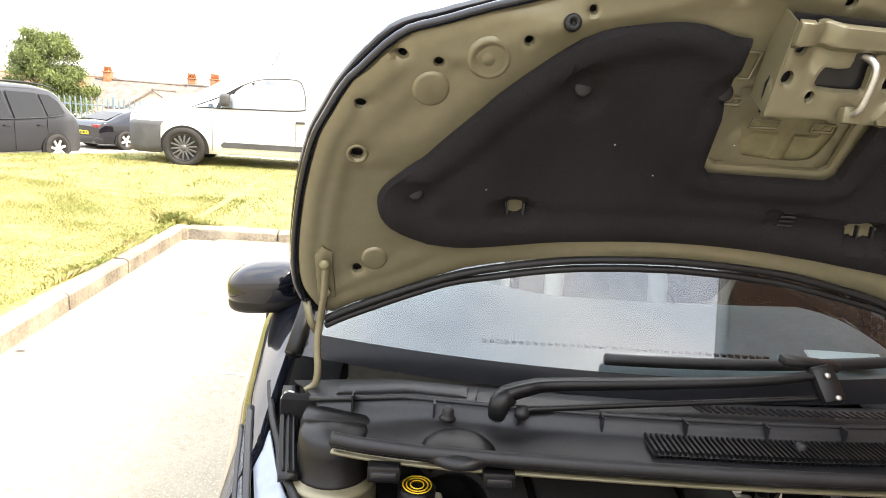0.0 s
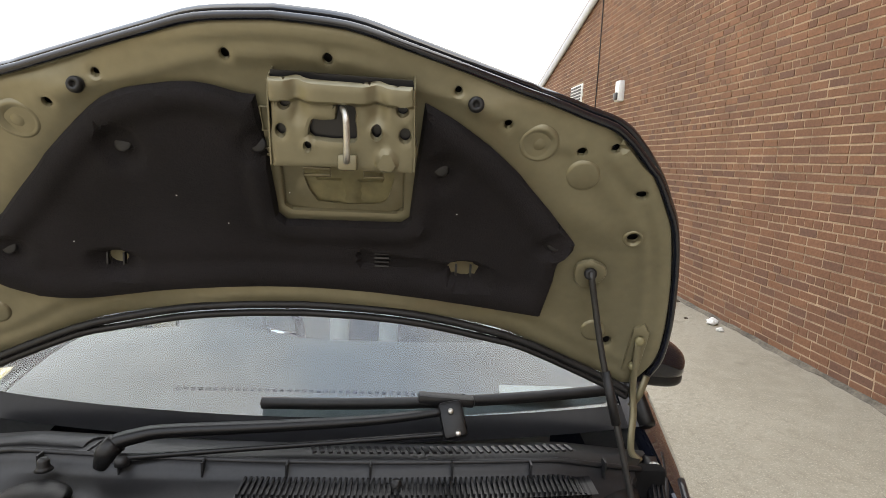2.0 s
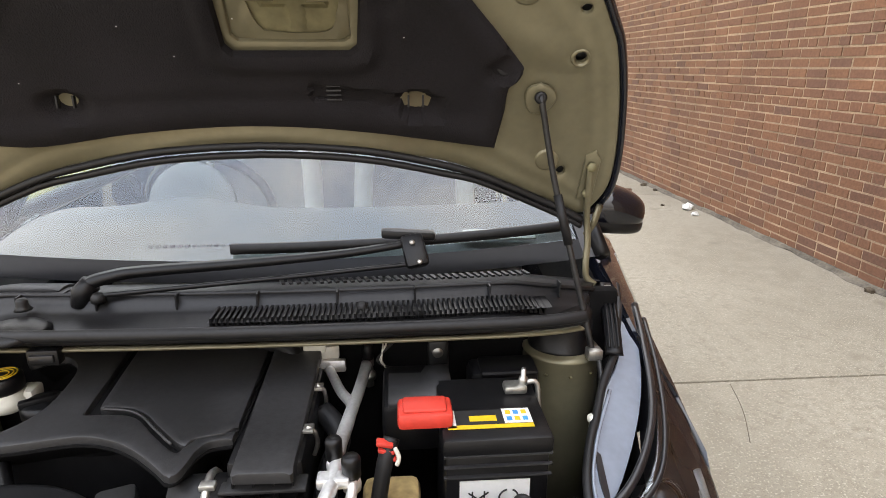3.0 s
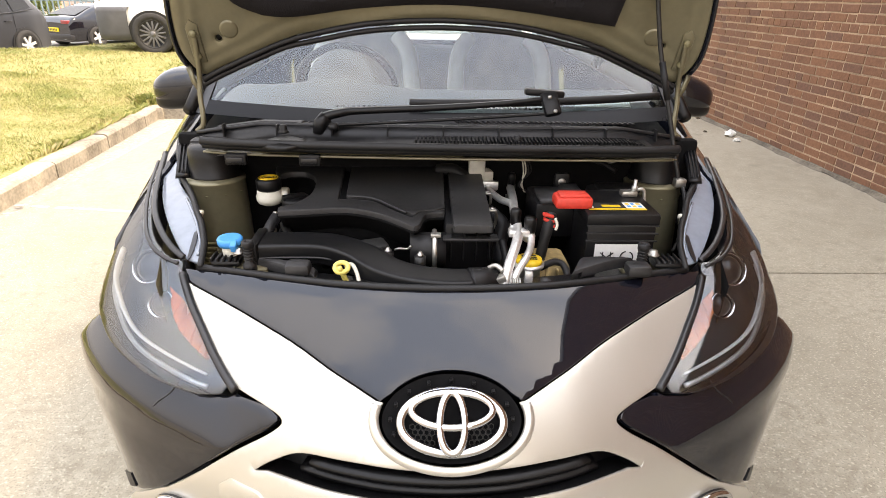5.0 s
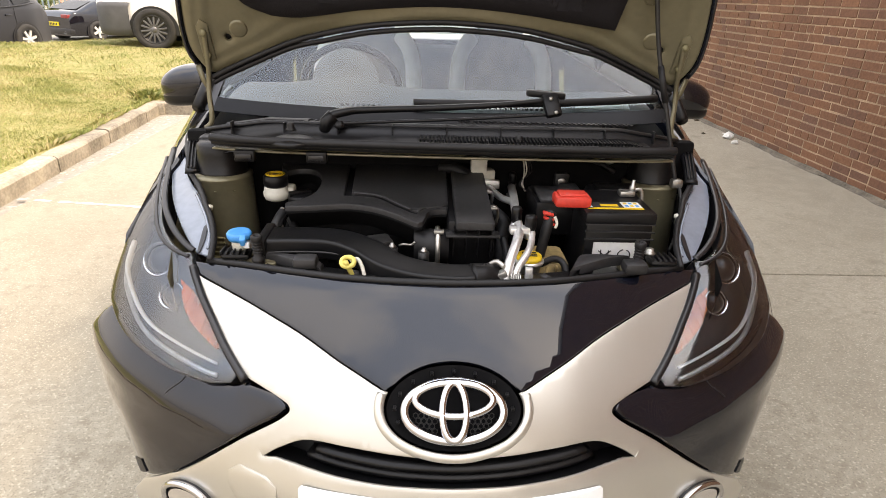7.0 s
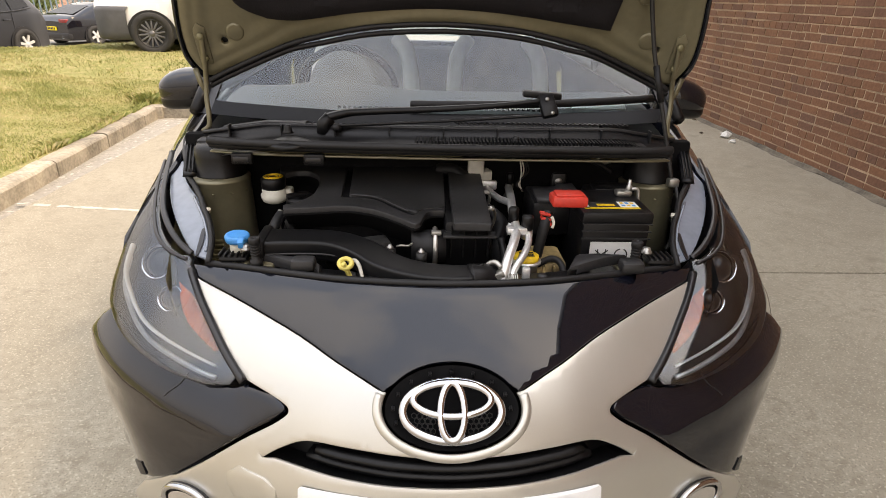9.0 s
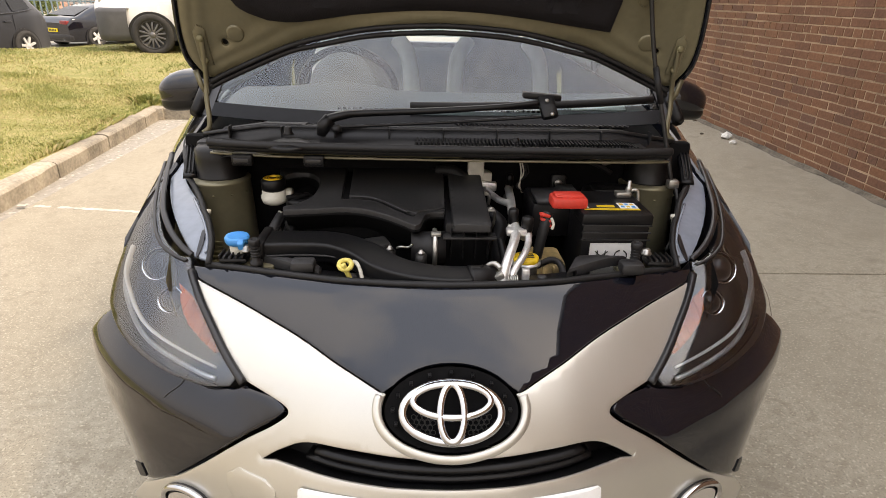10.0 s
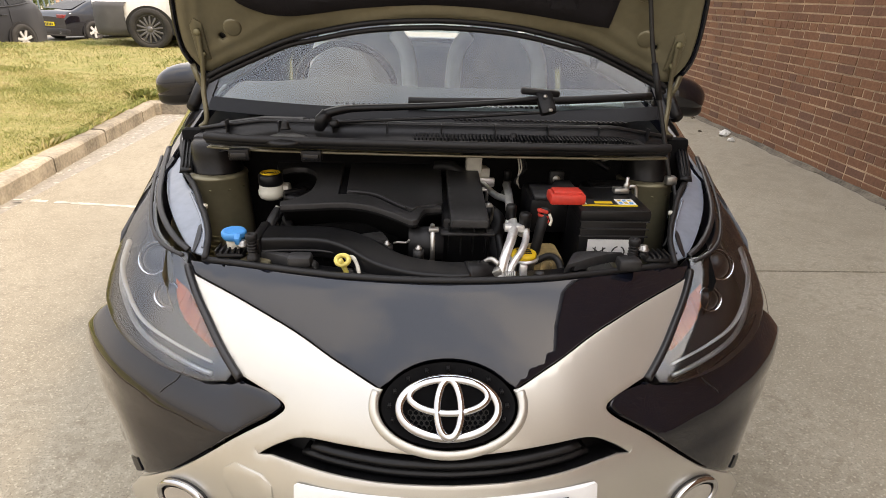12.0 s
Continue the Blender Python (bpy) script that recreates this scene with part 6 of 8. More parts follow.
# cabin
dash = part("dashboard", surface(lambda u, v: Vector((0.60 * u, 0.90 + 0.05 * u * u + 0.55 * v, 0.985 + 0.035 * math.sin(math.pi * min(1, v * 1.1)) + 0.045 * math.exp(-(((u + 0.52) / 0.24) ** 2)) * max(0, v - 0.45) * 2 - 0.16 * max(0, v - 0.85) / 0.15)), np.linspace(-1, 1, 33), np.linspace(0, 1, 17)), M_DASH, car, "soft grey dashboard with a cowl over the dials")
part("dash_face", boxed(-0.60, 0.60, 1.44, 1.50, 0.62, 0.90, 0.03), M_DASH, dash)
for i in range(40):
    x = -0.28 + 0.0145 * i
    part("demist_slot", boxed(x, x + 0.008, 0.985, 0.992, 0.992, 1.0035 + 0.004, 0.0), M_LENS_BLACK, dash)
tilt = Matrix.Rotation(radians(-65), 3, "X")
wc = Vector((-0.31, 1.53, 0.965))
ringp = [wc + tilt @ Vector((0.170 * math.cos(a), 0.170 * math.sin(a), 0)) for a in np.linspace(0, 2 * math.pi, 48, endpoint=False)]
sw = part("steering_wheel", tube(ringp, 0.014, 10, closed=True, up=tilt @ Vector((0, 0, 1))), M_PLASTIC, car, "black three-spoke steering wheel")
part("boss", lathe([(0.07, -0.02), (0.07, 0.01), (0.05, 0.025), (0, 0.03)], wc, 24, tilt), M_PLASTIC, sw)
for a in (0.15, math.pi - 0.15, -math.pi / 2):
    part("spoke", tube([wc + tilt @ Vector((0.05 * math.cos(a), 0.05 * math.sin(a), 0)), wc + tilt @ Vector((0.165 * math.cos(a), 0.165 * math.sin(a), 0))], 0.014, 8), M_REFLECTOR if a > 0 else M_PLASTIC, sw)
part("dial_pod", lathe([(0.10, -0.06), (0.11, 0.0), (0.10, 0.02), (0.06, 0.01), (0, 0.01)], (-0.31, 1.36, 1.01), 28, Matrix.Rotation(radians(75), 3, "X")), M_DASH, car)


def seat_row(x, w, y, top):
    back = part("front_seat", surface(lambda u, v: Vector((x + w * u * (1 - 0.18 * v * v), y + 0.16 * v - 0.05 * u * u, 0.50 + (top - 0.50) * v)), np.linspace(-1, 1, 15), np.linspace(0, 1, 13), flip=True), M_SEAT, car, "grey cloth front seat with pale side trim")
    for s in (-1, 1):
        part("side_trim", tube(spline([(x + s * w * 0.98, y - 0.04, 0.60), (x + s * w * 0.97, y + 0.0, 0.85), (x + s * w * 0.90, y + 0.06, 1.03), (x + s * w * 0.66, y + 0.11, top - 0.02)], 6), 0.036, 10, up=(0, 1, 0)), M_SEAT_PALE, back)
    part("seat_cushion", boxed(x - w, x + w, y - 0.42, y + 0.05, 0.42, 0.56, 0.05), M_SEAT, back)
    part("headrest", boxed(x - 0.12, x + 0.12, y + 0.13, y + 0.24, top - 0.01, top + 0.20, 0.04), M_SEAT, back)


seat_row(-0.30, 0.215, 2.05, 1.13)
seat_row(0.295, 0.205, 2.05, 1.13)
part("rear_seat", boxed(-0.56, 0.56, 2.85, 2.98, 0.50, 1.02, 0.05), M_SEAT, car, "grey cloth rear bench")
rv = part("rear_view_mirror", boxed(-0.11, 0.11, 1.50, 1.53, 1.30, 1.365, 0.012), M_PLASTIC, car, "black rear-view mirror")
part("mirror_glass", boxed(-0.10, 0.10, 1.531, 1.533, 1.305, 1.358, 0.0), M_CHROME, rv)
part("tax_card", boxed(0.36, 0.51, 0.955, 0.985, 1.020, 1.024, 0.0, Matrix.Rotation(radians(25), 4, "X")), M_LABEL, dash, "pale paper slip on the dash")


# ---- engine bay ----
# bay surfaces are near-black: the deep shade is put into their colour
bay = part("bay_floor", boxed(-0.62, 0.62, 0.22, 0.82, 0.26, 0.30, 0.01), M_DARK, car, "engine bay floor, shade in its colour")
part("bay_bulkhead", boxed(-0.62, 0.62, 0.76, 0.79, 0.28, 0.975, 0.01), M_DARK, car, "bulkhead behind the engine, shade in its colour")
part("bulkhead_lip", surface(lambda u, v: Vector((0.47 * u, 0.752 - 0.012 * v, 0.928 + 0.040 * v)), np.linspace(-1, 1, 9), [0, 0.5, 1]), M_OLIVE_DULL, car, "olive-painted sheet lip under the scuttle")
# right inner wing is coloured as shade, the left keeps its olive
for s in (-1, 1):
    part("inner_wing", surface(lambda u, v: Vector(((0.47 + 0.13 * u + 0.05 * v) * s, 0.33 + 0.50 * u, 0.30 + (0.50 + 0.09 * u) * v)), np.linspace(0, 1, 14), np.linspace(0, 1, 8), flip=s > 0), M_OLIVE_DULL if s < 0 else M_DARK, car, "inner wing, olive left and shade-black right")
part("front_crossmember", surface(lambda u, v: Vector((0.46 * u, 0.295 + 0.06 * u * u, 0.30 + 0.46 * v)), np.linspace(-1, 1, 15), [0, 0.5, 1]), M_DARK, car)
# rubber-edged slam panel
lip3 = [on_nose(x, z, 0.0) + Vector((0, 0.006, 0.002)) for x, z in lip]
part("slam_seal", tube([p for p in lip3 if abs(p.x) < 0.475], 0.0065, 10), M_RUBBER, car, "black rubber strip behind the front panel")
part("slam_panel", surface(lambda i, v: lip3[int(i)] + Vector((0, 0.012 + 0.055 * v, -0.004 - 0.012 * v)), [i for i, p in enumerate(lip3) if abs(p.x) < 0.40], [0, 0.5, 1]), M_PLASTIC, car, "black plastic slam panel")
for x in np.linspace(-0.36, 0.36, 9):
    y = nose_y(x, 0.816) + 0.045
    part("slam_clip", lathe([(0.010, 0), (0.010, 0.003), (0.005, 0.006), (0, 0.006)], (x, y, 0.806), 14), M_PLASTIC_DUSTY, car)


def sheet(loop, z, thick, material, name, parent, label="", roll=0.006, step=0.014, relief=None, holes=()):
    f = lambda x, y, h: Vector((x, y, z + h + 0.068 * (y - 0.45)))
    return part(name, panel(loop, f, step, holes, thick=thick, roll=roll, relief=relief), material, parent, label)


# engine cover: one moulding with a channel, a stepped groove and a turned-down front lip
front_edge = line2([(-0.336, 0.496), (-0.276, 0.504), (-0.212, 0.514), (-0.170, 0.506), (-0.134, 0.488), (-0.096, 0.458), (-0.070, 0.433)], 4) + line2([(-0.062, 0.430), (-0.052, 0.438), (-0.043, 0.476), (-0.030, 0.492), (-0.003, 0.497)], 4)
cover_loop = line2([(-0.398, 0.806), (-0.392, 0.735), (-0.374, 0.708)], 3) + line2([(-0.350, 0.722), (-0.318, 0.722), (-0.292, 0.690), (-0.284, 0.640), (-0.288, 0.580), (-0.312, 0.540), (-0.340, 0.522)], 4) + front_edge + [(0.002, 0.52), (0.006, 0.764), (-0.036, 0.772), (-0.050, 0.790), (-0.052, 0.812)]
outer_top = line2([(-0.398, 0.806), (-0.392, 0.735), (-0.374, 0.708)], 3) + line2([(-0.350, 0.722), (-0.318, 0.722), (-0.292, 0.690), (-0.284, 0.640), (-0.288, 0.580), (-0.312, 0.540), (-0.340, 0.522)], 4)
# near-black base plate puts the shade of channel and groove into colour
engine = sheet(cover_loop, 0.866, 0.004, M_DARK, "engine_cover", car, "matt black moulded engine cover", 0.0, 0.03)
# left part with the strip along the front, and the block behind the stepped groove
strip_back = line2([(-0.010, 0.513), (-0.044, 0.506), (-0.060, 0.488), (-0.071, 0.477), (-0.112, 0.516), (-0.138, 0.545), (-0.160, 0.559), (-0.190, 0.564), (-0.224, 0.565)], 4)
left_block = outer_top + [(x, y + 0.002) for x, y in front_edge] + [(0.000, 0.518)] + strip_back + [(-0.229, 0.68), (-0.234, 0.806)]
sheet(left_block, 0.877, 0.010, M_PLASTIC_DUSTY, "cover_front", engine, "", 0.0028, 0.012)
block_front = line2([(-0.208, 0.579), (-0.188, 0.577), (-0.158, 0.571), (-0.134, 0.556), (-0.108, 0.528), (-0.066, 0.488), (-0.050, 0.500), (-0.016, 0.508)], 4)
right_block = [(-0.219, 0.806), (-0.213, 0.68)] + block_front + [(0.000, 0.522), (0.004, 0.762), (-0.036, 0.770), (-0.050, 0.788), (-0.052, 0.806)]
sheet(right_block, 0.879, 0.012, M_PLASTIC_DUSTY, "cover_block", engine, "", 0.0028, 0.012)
part("groove_rib", tube([Vector((x - 0.003, y - 0.005, 0.8785 + 0.068 * (y - 0.45))) for x, y in block_front[2:-9]], 0.0022, 8), M_PLASTIC_DUSTY, engine)
# near-black wall standing in for the shaded gap under the cover's edge
gap_shade_skirt = bmesh.new()
up_ring = [gap_shade_skirt.verts.new((x, y + 0.006, 0.866 + 0.068 * (y - 0.45))) for x, y in cover_loop]
lo_ring = [gap_shade_skirt.verts.new((x, min(y + 0.075, 0.80), 0.800)) for x, y in cover_loop]
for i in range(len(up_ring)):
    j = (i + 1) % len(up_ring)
    gap_shade_skirt.faces.new((up_ring[i], lo_ring[i], lo_ring[j], up_ring[j]))
part("gap_shade_skirt", gap_shade_skirt, M_DARK, engine)
# block coloured near-black for the shade below the cover
part("engine_block", boxed(-0.36, 0.06, 0.56, 0.76, 0.34, 0.82, 0.02), M_DARK, car, "engine block, shade in its colour")
ab = sheet([(0.013, 0.426), (0.016, 0.422), (0.050, 0.421), (0.086, 0.420), (0.089, 0.424), (0.091, 0.60), (0.093, 0.785), (0.014, 0.788), (0.013, 0.60)], 0.884, 0.012, M_PLASTIC_DUSTY, "air_box", car, "ribbed black air filter box", 0.0035, 0.012)
part("air_box_base", boxed(-0.002, 0.096, 0.455, 0.79, 0.77, 0.872, 0.008), M_PLASTIC, ab)
for i in range(4):
    part("fin", boxed(0.010 + 0.025 * i, 0.012 + 0.025 * i, 0.434, 0.460, 0.800, 0.862, 0.0), M_PLASTIC, ab)
part("base_flange", boxed(-0.006, 0.102, 0.428, 0.458, 0.845, 0.851, 0.002), M_PLASTIC_DUSTY, ab)
for y in (0.51, 0.62, 0.73):
    part("spring_clip", tube(spline([(0.094, y, 0.885), (0.104, y, 0.878), (0.106, y + 0.01, 0.852), (0.100, y + 0.012, 0.832)], 4), 0.0035, 6), M_STEEL, ab, "bright spring clip")
    part("clip_plate", boxed(0.086, 0.104, y - 0.009, y + 0.009, 0.880, 0.885, 0.001), M_STEEL, ab)
# oil filler in the cover's cut-out
part("oil_cap", lathe([(0.034, 0), (0.034, 0.014), (0.028, 0.020), (0, 0.020)], (-0.330, 0.655, 0.838), 28), M_PLASTIC, car, "black oil filler cap")
part("oil_cap_grip", boxed(-0.362, -0.308, 0.643, 0.657, 0.852, 0.866, 0.004, Matrix.Rotation(radians(30), 4, "Z")), M_PLASTIC, car)
# air duct along the front
dp = spline([(-0.362, 0.432, 0.826), (-0.30, 0.438, 0.826), (-0.225, 0.432, 0.826), (-0.165, 0.400, 0.822), (-0.115, 0.352, 0.816), (-0.06, 0.326, 0.812), (0.0, 0.318, 0.810), (0.042, 0.320, 0.810)], 7)
flat = [(0.036 * math.copysign(abs(math.cos(a)) ** 0.26, math.cos(a)), 0.021 * math.copysign(abs(math.sin(a)) ** 0.26, math.sin(a))) for a in np.linspace(0, 2 * math.pi, 36, endpoint=False)]
duct = part("air_duct", sweep(bmesh.new(), dp, flat, taper=lambda t: 1.05 - 0.22 * t), M_PLASTIC, car, "glossy black air intake duct", smooth=40)
part("duct_flare", boxed(-0.372, -0.352, 0.385, 0.482, 0.795, 0.852, 0.006), M_PLASTIC, duct)
part("duct_elbow", tube(spline([(0.038, 0.320, 0.808), (0.066, 0.328, 0.805), (0.082, 0.350, 0.795), (0.086, 0.380, 0.775)], 5), 0.030, 18), M_PLASTIC, duct)
for k in range(5):
    a = 0.2 + 0.18 * k
    part("bellows", tube([Vector((0.062 + 0.006 * k + 0.029 * math.cos(b) * 0.3, 0.326 + 0.008 * k + 0.010 * math.cos(b), 0.804 - 0.003 * k + 0.032 * math.sin(b))) for b in np.linspace(0, 6.28, 18, endpoint=False)], 0.003, 6, closed=True, up=(1, 0, 0)), M_RUBBER, duct)
part("duct_seam", tube([p + Vector((0, -0.037 * (1.05 - 0.22 * i / len(dp)), -0.004)) for i, p in enumerate(dp)], 0.0022, 6), M_PLASTIC_DUSTY, duct)
# jubilee clip and hose at the throttle
hose = part("throttle_hose", tube([Vector((-0.070, 0.455, 0.818)), Vector((0.0, 0.455, 0.818))], 0.034, 20), M_RUBBER, car, "black rubber throttle hose")
part("hose_clip", tube([Vector((-0.022, 0.455 + 0.036 * math.cos(a), 0.818 + 0.036 * math.sin(a))) for a in np.linspace(0, 6.28, 28, endpoint=False)], 0.0055, 6, closed=True, up=(1, 0, 0)), M_STEEL, hose, "bright steel hose clip")
part("clip_screw", boxed(-0.030, -0.010, 0.432, 0.446, 0.850, 0.858, 0.002), M_STEEL, hose)
# bolts and shiny bits in front of the cover
for x, y, z in ((-0.112, 0.415, 0.832), (-0.050, 0.405, 0.828), (-0.24, 0.47, 0.80)):
    b = part("stud_nut", lathe([(0.007, 0), (0.007, 0.005), (0.004, 0.006), (0.0035, 0.010), (0, 0.010)], (x, y, z - 0.004), 6), M_STEEL, car)
    part("stud_collar", lathe([(0.011, -0.025), (0.011, 0.0), (0, 0.0)], (x, y, z - 0.004), 16), M_DARK_STEEL, b)
part("loop_wire", tube(spline([(-0.098, 0.412, 0.835), (-0.090, 0.405, 0.840), (-0.075, 0.408, 0.838), (-0.068, 0.402, 0.846)], 5), 0.0022, 6), M_STEEL, car)
part("plug_coil", boxed(-0.165, -0.115, 0.425, 0.475, 0.79, 0.835, 0.008, Matrix.Rotation(radians(20), 4, "Z")), M_DARK_STEEL, car)

# strut towers and caps
for s, cx, cy, m in ((-1, -0.522, 0.700, M_OLIVE), (1, 0.510, 0.735, M_OLIVE)):
    top = 0.893 if s < 0 else 0.884
    tw = part("strut_tower", lathe([(0.077, -0.36), (0.073, -0.20), (0.068, -0.06), (0.066, -0.010), (0.068, -0.007), (0.067, -0.003), (0.060, 0.0), (0.045, 0.003)], (cx, cy, top), 40), m, car, "olive-painted strut tower")
    part("strut_cap", lathe([(0.058, -0.002), (0.057, 0.006), (0.055, 0.008), (0.054, 0.045), (0.052, 0.065), (0.046, 0.072), (0.0, 0.074)], (cx, cy + 0.006, top), 30), M_PLASTIC, car, "black plastic strut tower cap")
    part("cap_ear", boxed(cx - 0.055, cx + 0.055, cy + 0.01, cy + 0.06, 0.935, 0.972, 0.012), M_PLASTIC, car)
    for k in range(5):
        a = radians(200 + 35 * k)
        part("spot_weld", lathe([(0.0035, 0), (0.0025, 0.0015), (0, 0.002)], (cx + 0.068 * math.cos(a), cy + 0.068 * math.sin(a), top - 0.03), 8), M_OLIVE_DULL, tw)
    if s < 0:
        for k in range(6):
            z = 0.690 + 0.012 * k
            part("louvre", boxed(cx - 0.030, cx + 0.010, cy - 0.075, cy - 0.066, z, z + 0.005, 0.001), M_OLIVE_DULL, tw)
    # wing-edge bracket and bolt
    bx = 0.611 * s
    wb = part("wing_bracket", sweep(bmesh.new(), spline([(0.618 * s, 0.84, 0.955), (0.608 * s, 0.79, 0.950), (0.594 * s, 0.72, 0.925), (0.580 * s, 0.66, 0.900)], 5), [(-0.015, -0.004), (0.015, -0.004), (0.013, 0.004), (-0.013, 0.004)]), M_PLASTIC, car, "black bracket along the wing edge")
    for k in (-1, 0, 1):
        part("rib", sweep(bmesh.new(), spline([(0.604 * s + 0.008 * k, 0.765, 0.944), (0.594 * s + 0.008 * k, 0.72, 0.927), (0.582 * s + 0.008 * k, 0.67, 0.904)], 4), [(-0.002, 0), (0.002, 0), (0.002, 0.007), (-0.002, 0.007)]), M_PLASTIC, wb)
    wbolt = part("wing_bolt", lathe([(0.014, 0), (0.014, 0.002), (0.009, 0.003), (0.009, 0.010), (0.005, 0.012), (0.005, 0.009), (0, 0.009)], (bx, 0.795, 0.957), 18), M_STEEL, car, "bright wing bolt with washer")
    part("lamp_pin", lathe([(0.006, 0), (0.006, 0.012), (0.009, 0.013), (0.009, 0.020), (0, 0.022)], (0.505 * s, 0.535, 0.845), 14), M_WHITE_PLASTIC, car)

# brake fluid pot
pot = part("brake_reservoir", lathe([(0.020, -0.034), (0.027, -0.030), (0.030, -0.023), (0.0305, -0.014), (0.0275, -0.011), (0.0275, -0.003), (0.024, 0.0)], (-0.393, 0.668, 0.871), 28), M_WHITE_PLASTIC, car, "yellowed brake fluid pot with black cap")
part("cap", lathe([(0.026, 0.0), (0.028, 0.004), (0.028, 0.022), (0.024, 0.027), (0, 0.027)], (-0.393, 0.668, 0.871), 28), M_PLASTIC, pot, "black cap with yellow print")
for r in (0.010, 0.016, 0.021):
    part("cap_ring", tube([Vector((-0.393 + r * math.cos(a), 0.668 + r * math.sin(a), 0.8985)) for a in np.linspace(0, 6.28, 26, endpoint=False)], 0.0011, 5, closed=True), M_YELLOW, pot, "printed yellow ring")
part("pot_neck", boxed(-0.382, -0.353, 0.665, 0.700, 0.845, 0.868, 0.006), M_WHITE_PLASTIC, pot)
part("pot_bracket", tube(spline([(-0.365, 0.60, 0.84), (-0.37, 0.585, 0.82), (-0.365, 0.575, 0.78)], 4), 0.006, 8), M_STEEL, pot)
# washer bottle neck
wn_ = part("washer_neck", tube(spline([(-0.405, 0.405, 0.845), (-0.407, 0.415, 0.79), (-0.41, 0.43, 0.72)], 4), 0.016, 18, up=(0, 1, 0)), M_WHITE_PLASTIC, car, "white washer bottle neck with blue cap")
part("cap", lathe([(0.021, -0.006), (0.0235, 0.0), (0.0235, 0.006), (0.021, 0.0095), (0.016, 0.0085), (0, 0.0085)], (-0.405, 0.405, 0.852), 28), M_BLUE, wn_, "bright blue washer cap")
part("cap_tab", boxed(-0.398, -0.386, 0.376, 0.392, 0.842, 0.860, 0.003, Matrix.Rotation(radians(25), 4, "X")), M_BLUE, wn_)
# corrugated hose by the tower
ch = part("corrugated_hose", tube(spline([(-0.352, 0.545, 0.85), (-0.360, 0.51, 0.835), (-0.372, 0.475, 0.80), (-0.385, 0.455, 0.75)], 8), 0.011, 12), M_RUBBER, car, "black corrugated hose")
for p in spline([(-0.352, 0.545, 0.85), (-0.360, 0.51, 0.835), (-0.372, 0.475, 0.80), (-0.385, 0.455, 0.75)], 7):
    part("corrugation", lathe([(0.011, -0.003), (0.0135, 0), (0.011, 0.003)], p, 12), M_RUBBER, ch)
# yellow dipstick and its tube
ds = part("dipstick", tube([Vector((-0.190 + 0.0115 * math.cos(a), 0.334 + 0.0085 * math.sin(a), 0.833 + 0.006 * math.sin(a))) for a in np.linspace(0, 6.28, 26, endpoint=False)], 0.0047, 8, closed=True), M_PALE_YELLOW, car, "pale yellow dipstick ring")
part("stalk", tube(spline([(-0.193, 0.325, 0.838), (-0.185, 0.33, 0.815), (-0.17, 0.34, 0.77)], 4), 0.005, 8), M_PALE_YELLOW, ds)
part("white_pipe", tube(spline([(-0.188, 0.350, 0.828), (-0.174, 0.352, 0.831), (-0.164, 0.340, 0.820), (-0.158, 0.326, 0.80)], 5), 0.0038, 8), M_WHITE_PLASTIC, ds)

# air conditioning pipes
for name, pts, r in (("refrigerant_pipe", [(0.100, 0.315, 0.80), (0.110, 0.335, 0.838), (0.128, 0.38, 0.862), (0.138, 0.425, 0.868), (0.142, 0.50, 0.872), (0.158, 0.64, 0.865), (0.165, 0.73, 0.86)], 0.0095),
                     ("refrigerant_pipe", [(0.114, 0.315, 0.80), (0.124, 0.330, 0.826), (0.146, 0.36, 0.845), (0.160, 0.40, 0.856), (0.160, 0.43, 0.868)], 0.007),
                     ("refrigerant_pipe", [(0.142, 0.50, 0.865), (0.150, 0.58, 0.868), (0.128, 0.64, 0.862), (0.105, 0.70, 0.868)], 0.008)):
    ob = part(name, tube(spline(pts, 6), r, 12), M_ALU, car, "bare aluminium refrigerant pipe")
for x, y, z, r in ((0.136, 0.455, 0.874, 0.011), (0.160, 0.425, 0.868, 0.012)):
    v = part("service_valve", lathe([(r * 0.8, -0.014), (r * 0.8, 0.0), (r, 0.002), (r, 0.026), (r * 0.8, 0.030), (0, 0.030)], (x, y, z), 16), M_PLASTIC, car, "black service port cap")
    part("collar", lathe([(r * 0.95, -0.018), (r * 1.0, -0.010), (r * 0.85, -0.002)], (x, y, z), 16), M_ALU, v)
part("pipe_block", boxed(0.118, 0.158, 0.408, 0.430, 0.862, 0.876, 0.003), M_ALU, car, "aluminium pipe block")
sf = part("pressure_sensor", lathe([(0.009, -0.02), (0.009, -0.008), (0.013, -0.006), (0.013, 0.004), (0.009, 0.006), (0.008, 0.018), (0.010, 0.02), (0.010, 0.032), (0, 0.033)], (0.168, 0.735, 0.836), 18), M_STEEL, car, "bright hex pressure sensor")
part("plug", lathe([(0.009, 0.030), (0.009, 0.055), (0.006, 0.060), (0, 0.06)], (0.168, 0.735, 0.836), 14), M_PLASTIC, sf)
part("pipe_plate", boxed(0.078, 0.132, 0.700, 0.712, 0.862, 0.884, 0.003), M_ALU, car)
part("white_connector", boxed(0.062, 0.100, 0.705, 0.735, 0.895, 0.935, 0.004), M_WHITE_PLASTIC, car, "yellowed white wiring connector")
part("white_connector", boxed(0.085, 0.118, 0.71, 0.745, 0.880, 0.905, 0.004, Matrix.Rotation(radians(15), 4, "Z")), M_WHITE_PLASTIC, car, "yellowed white wiring connector")
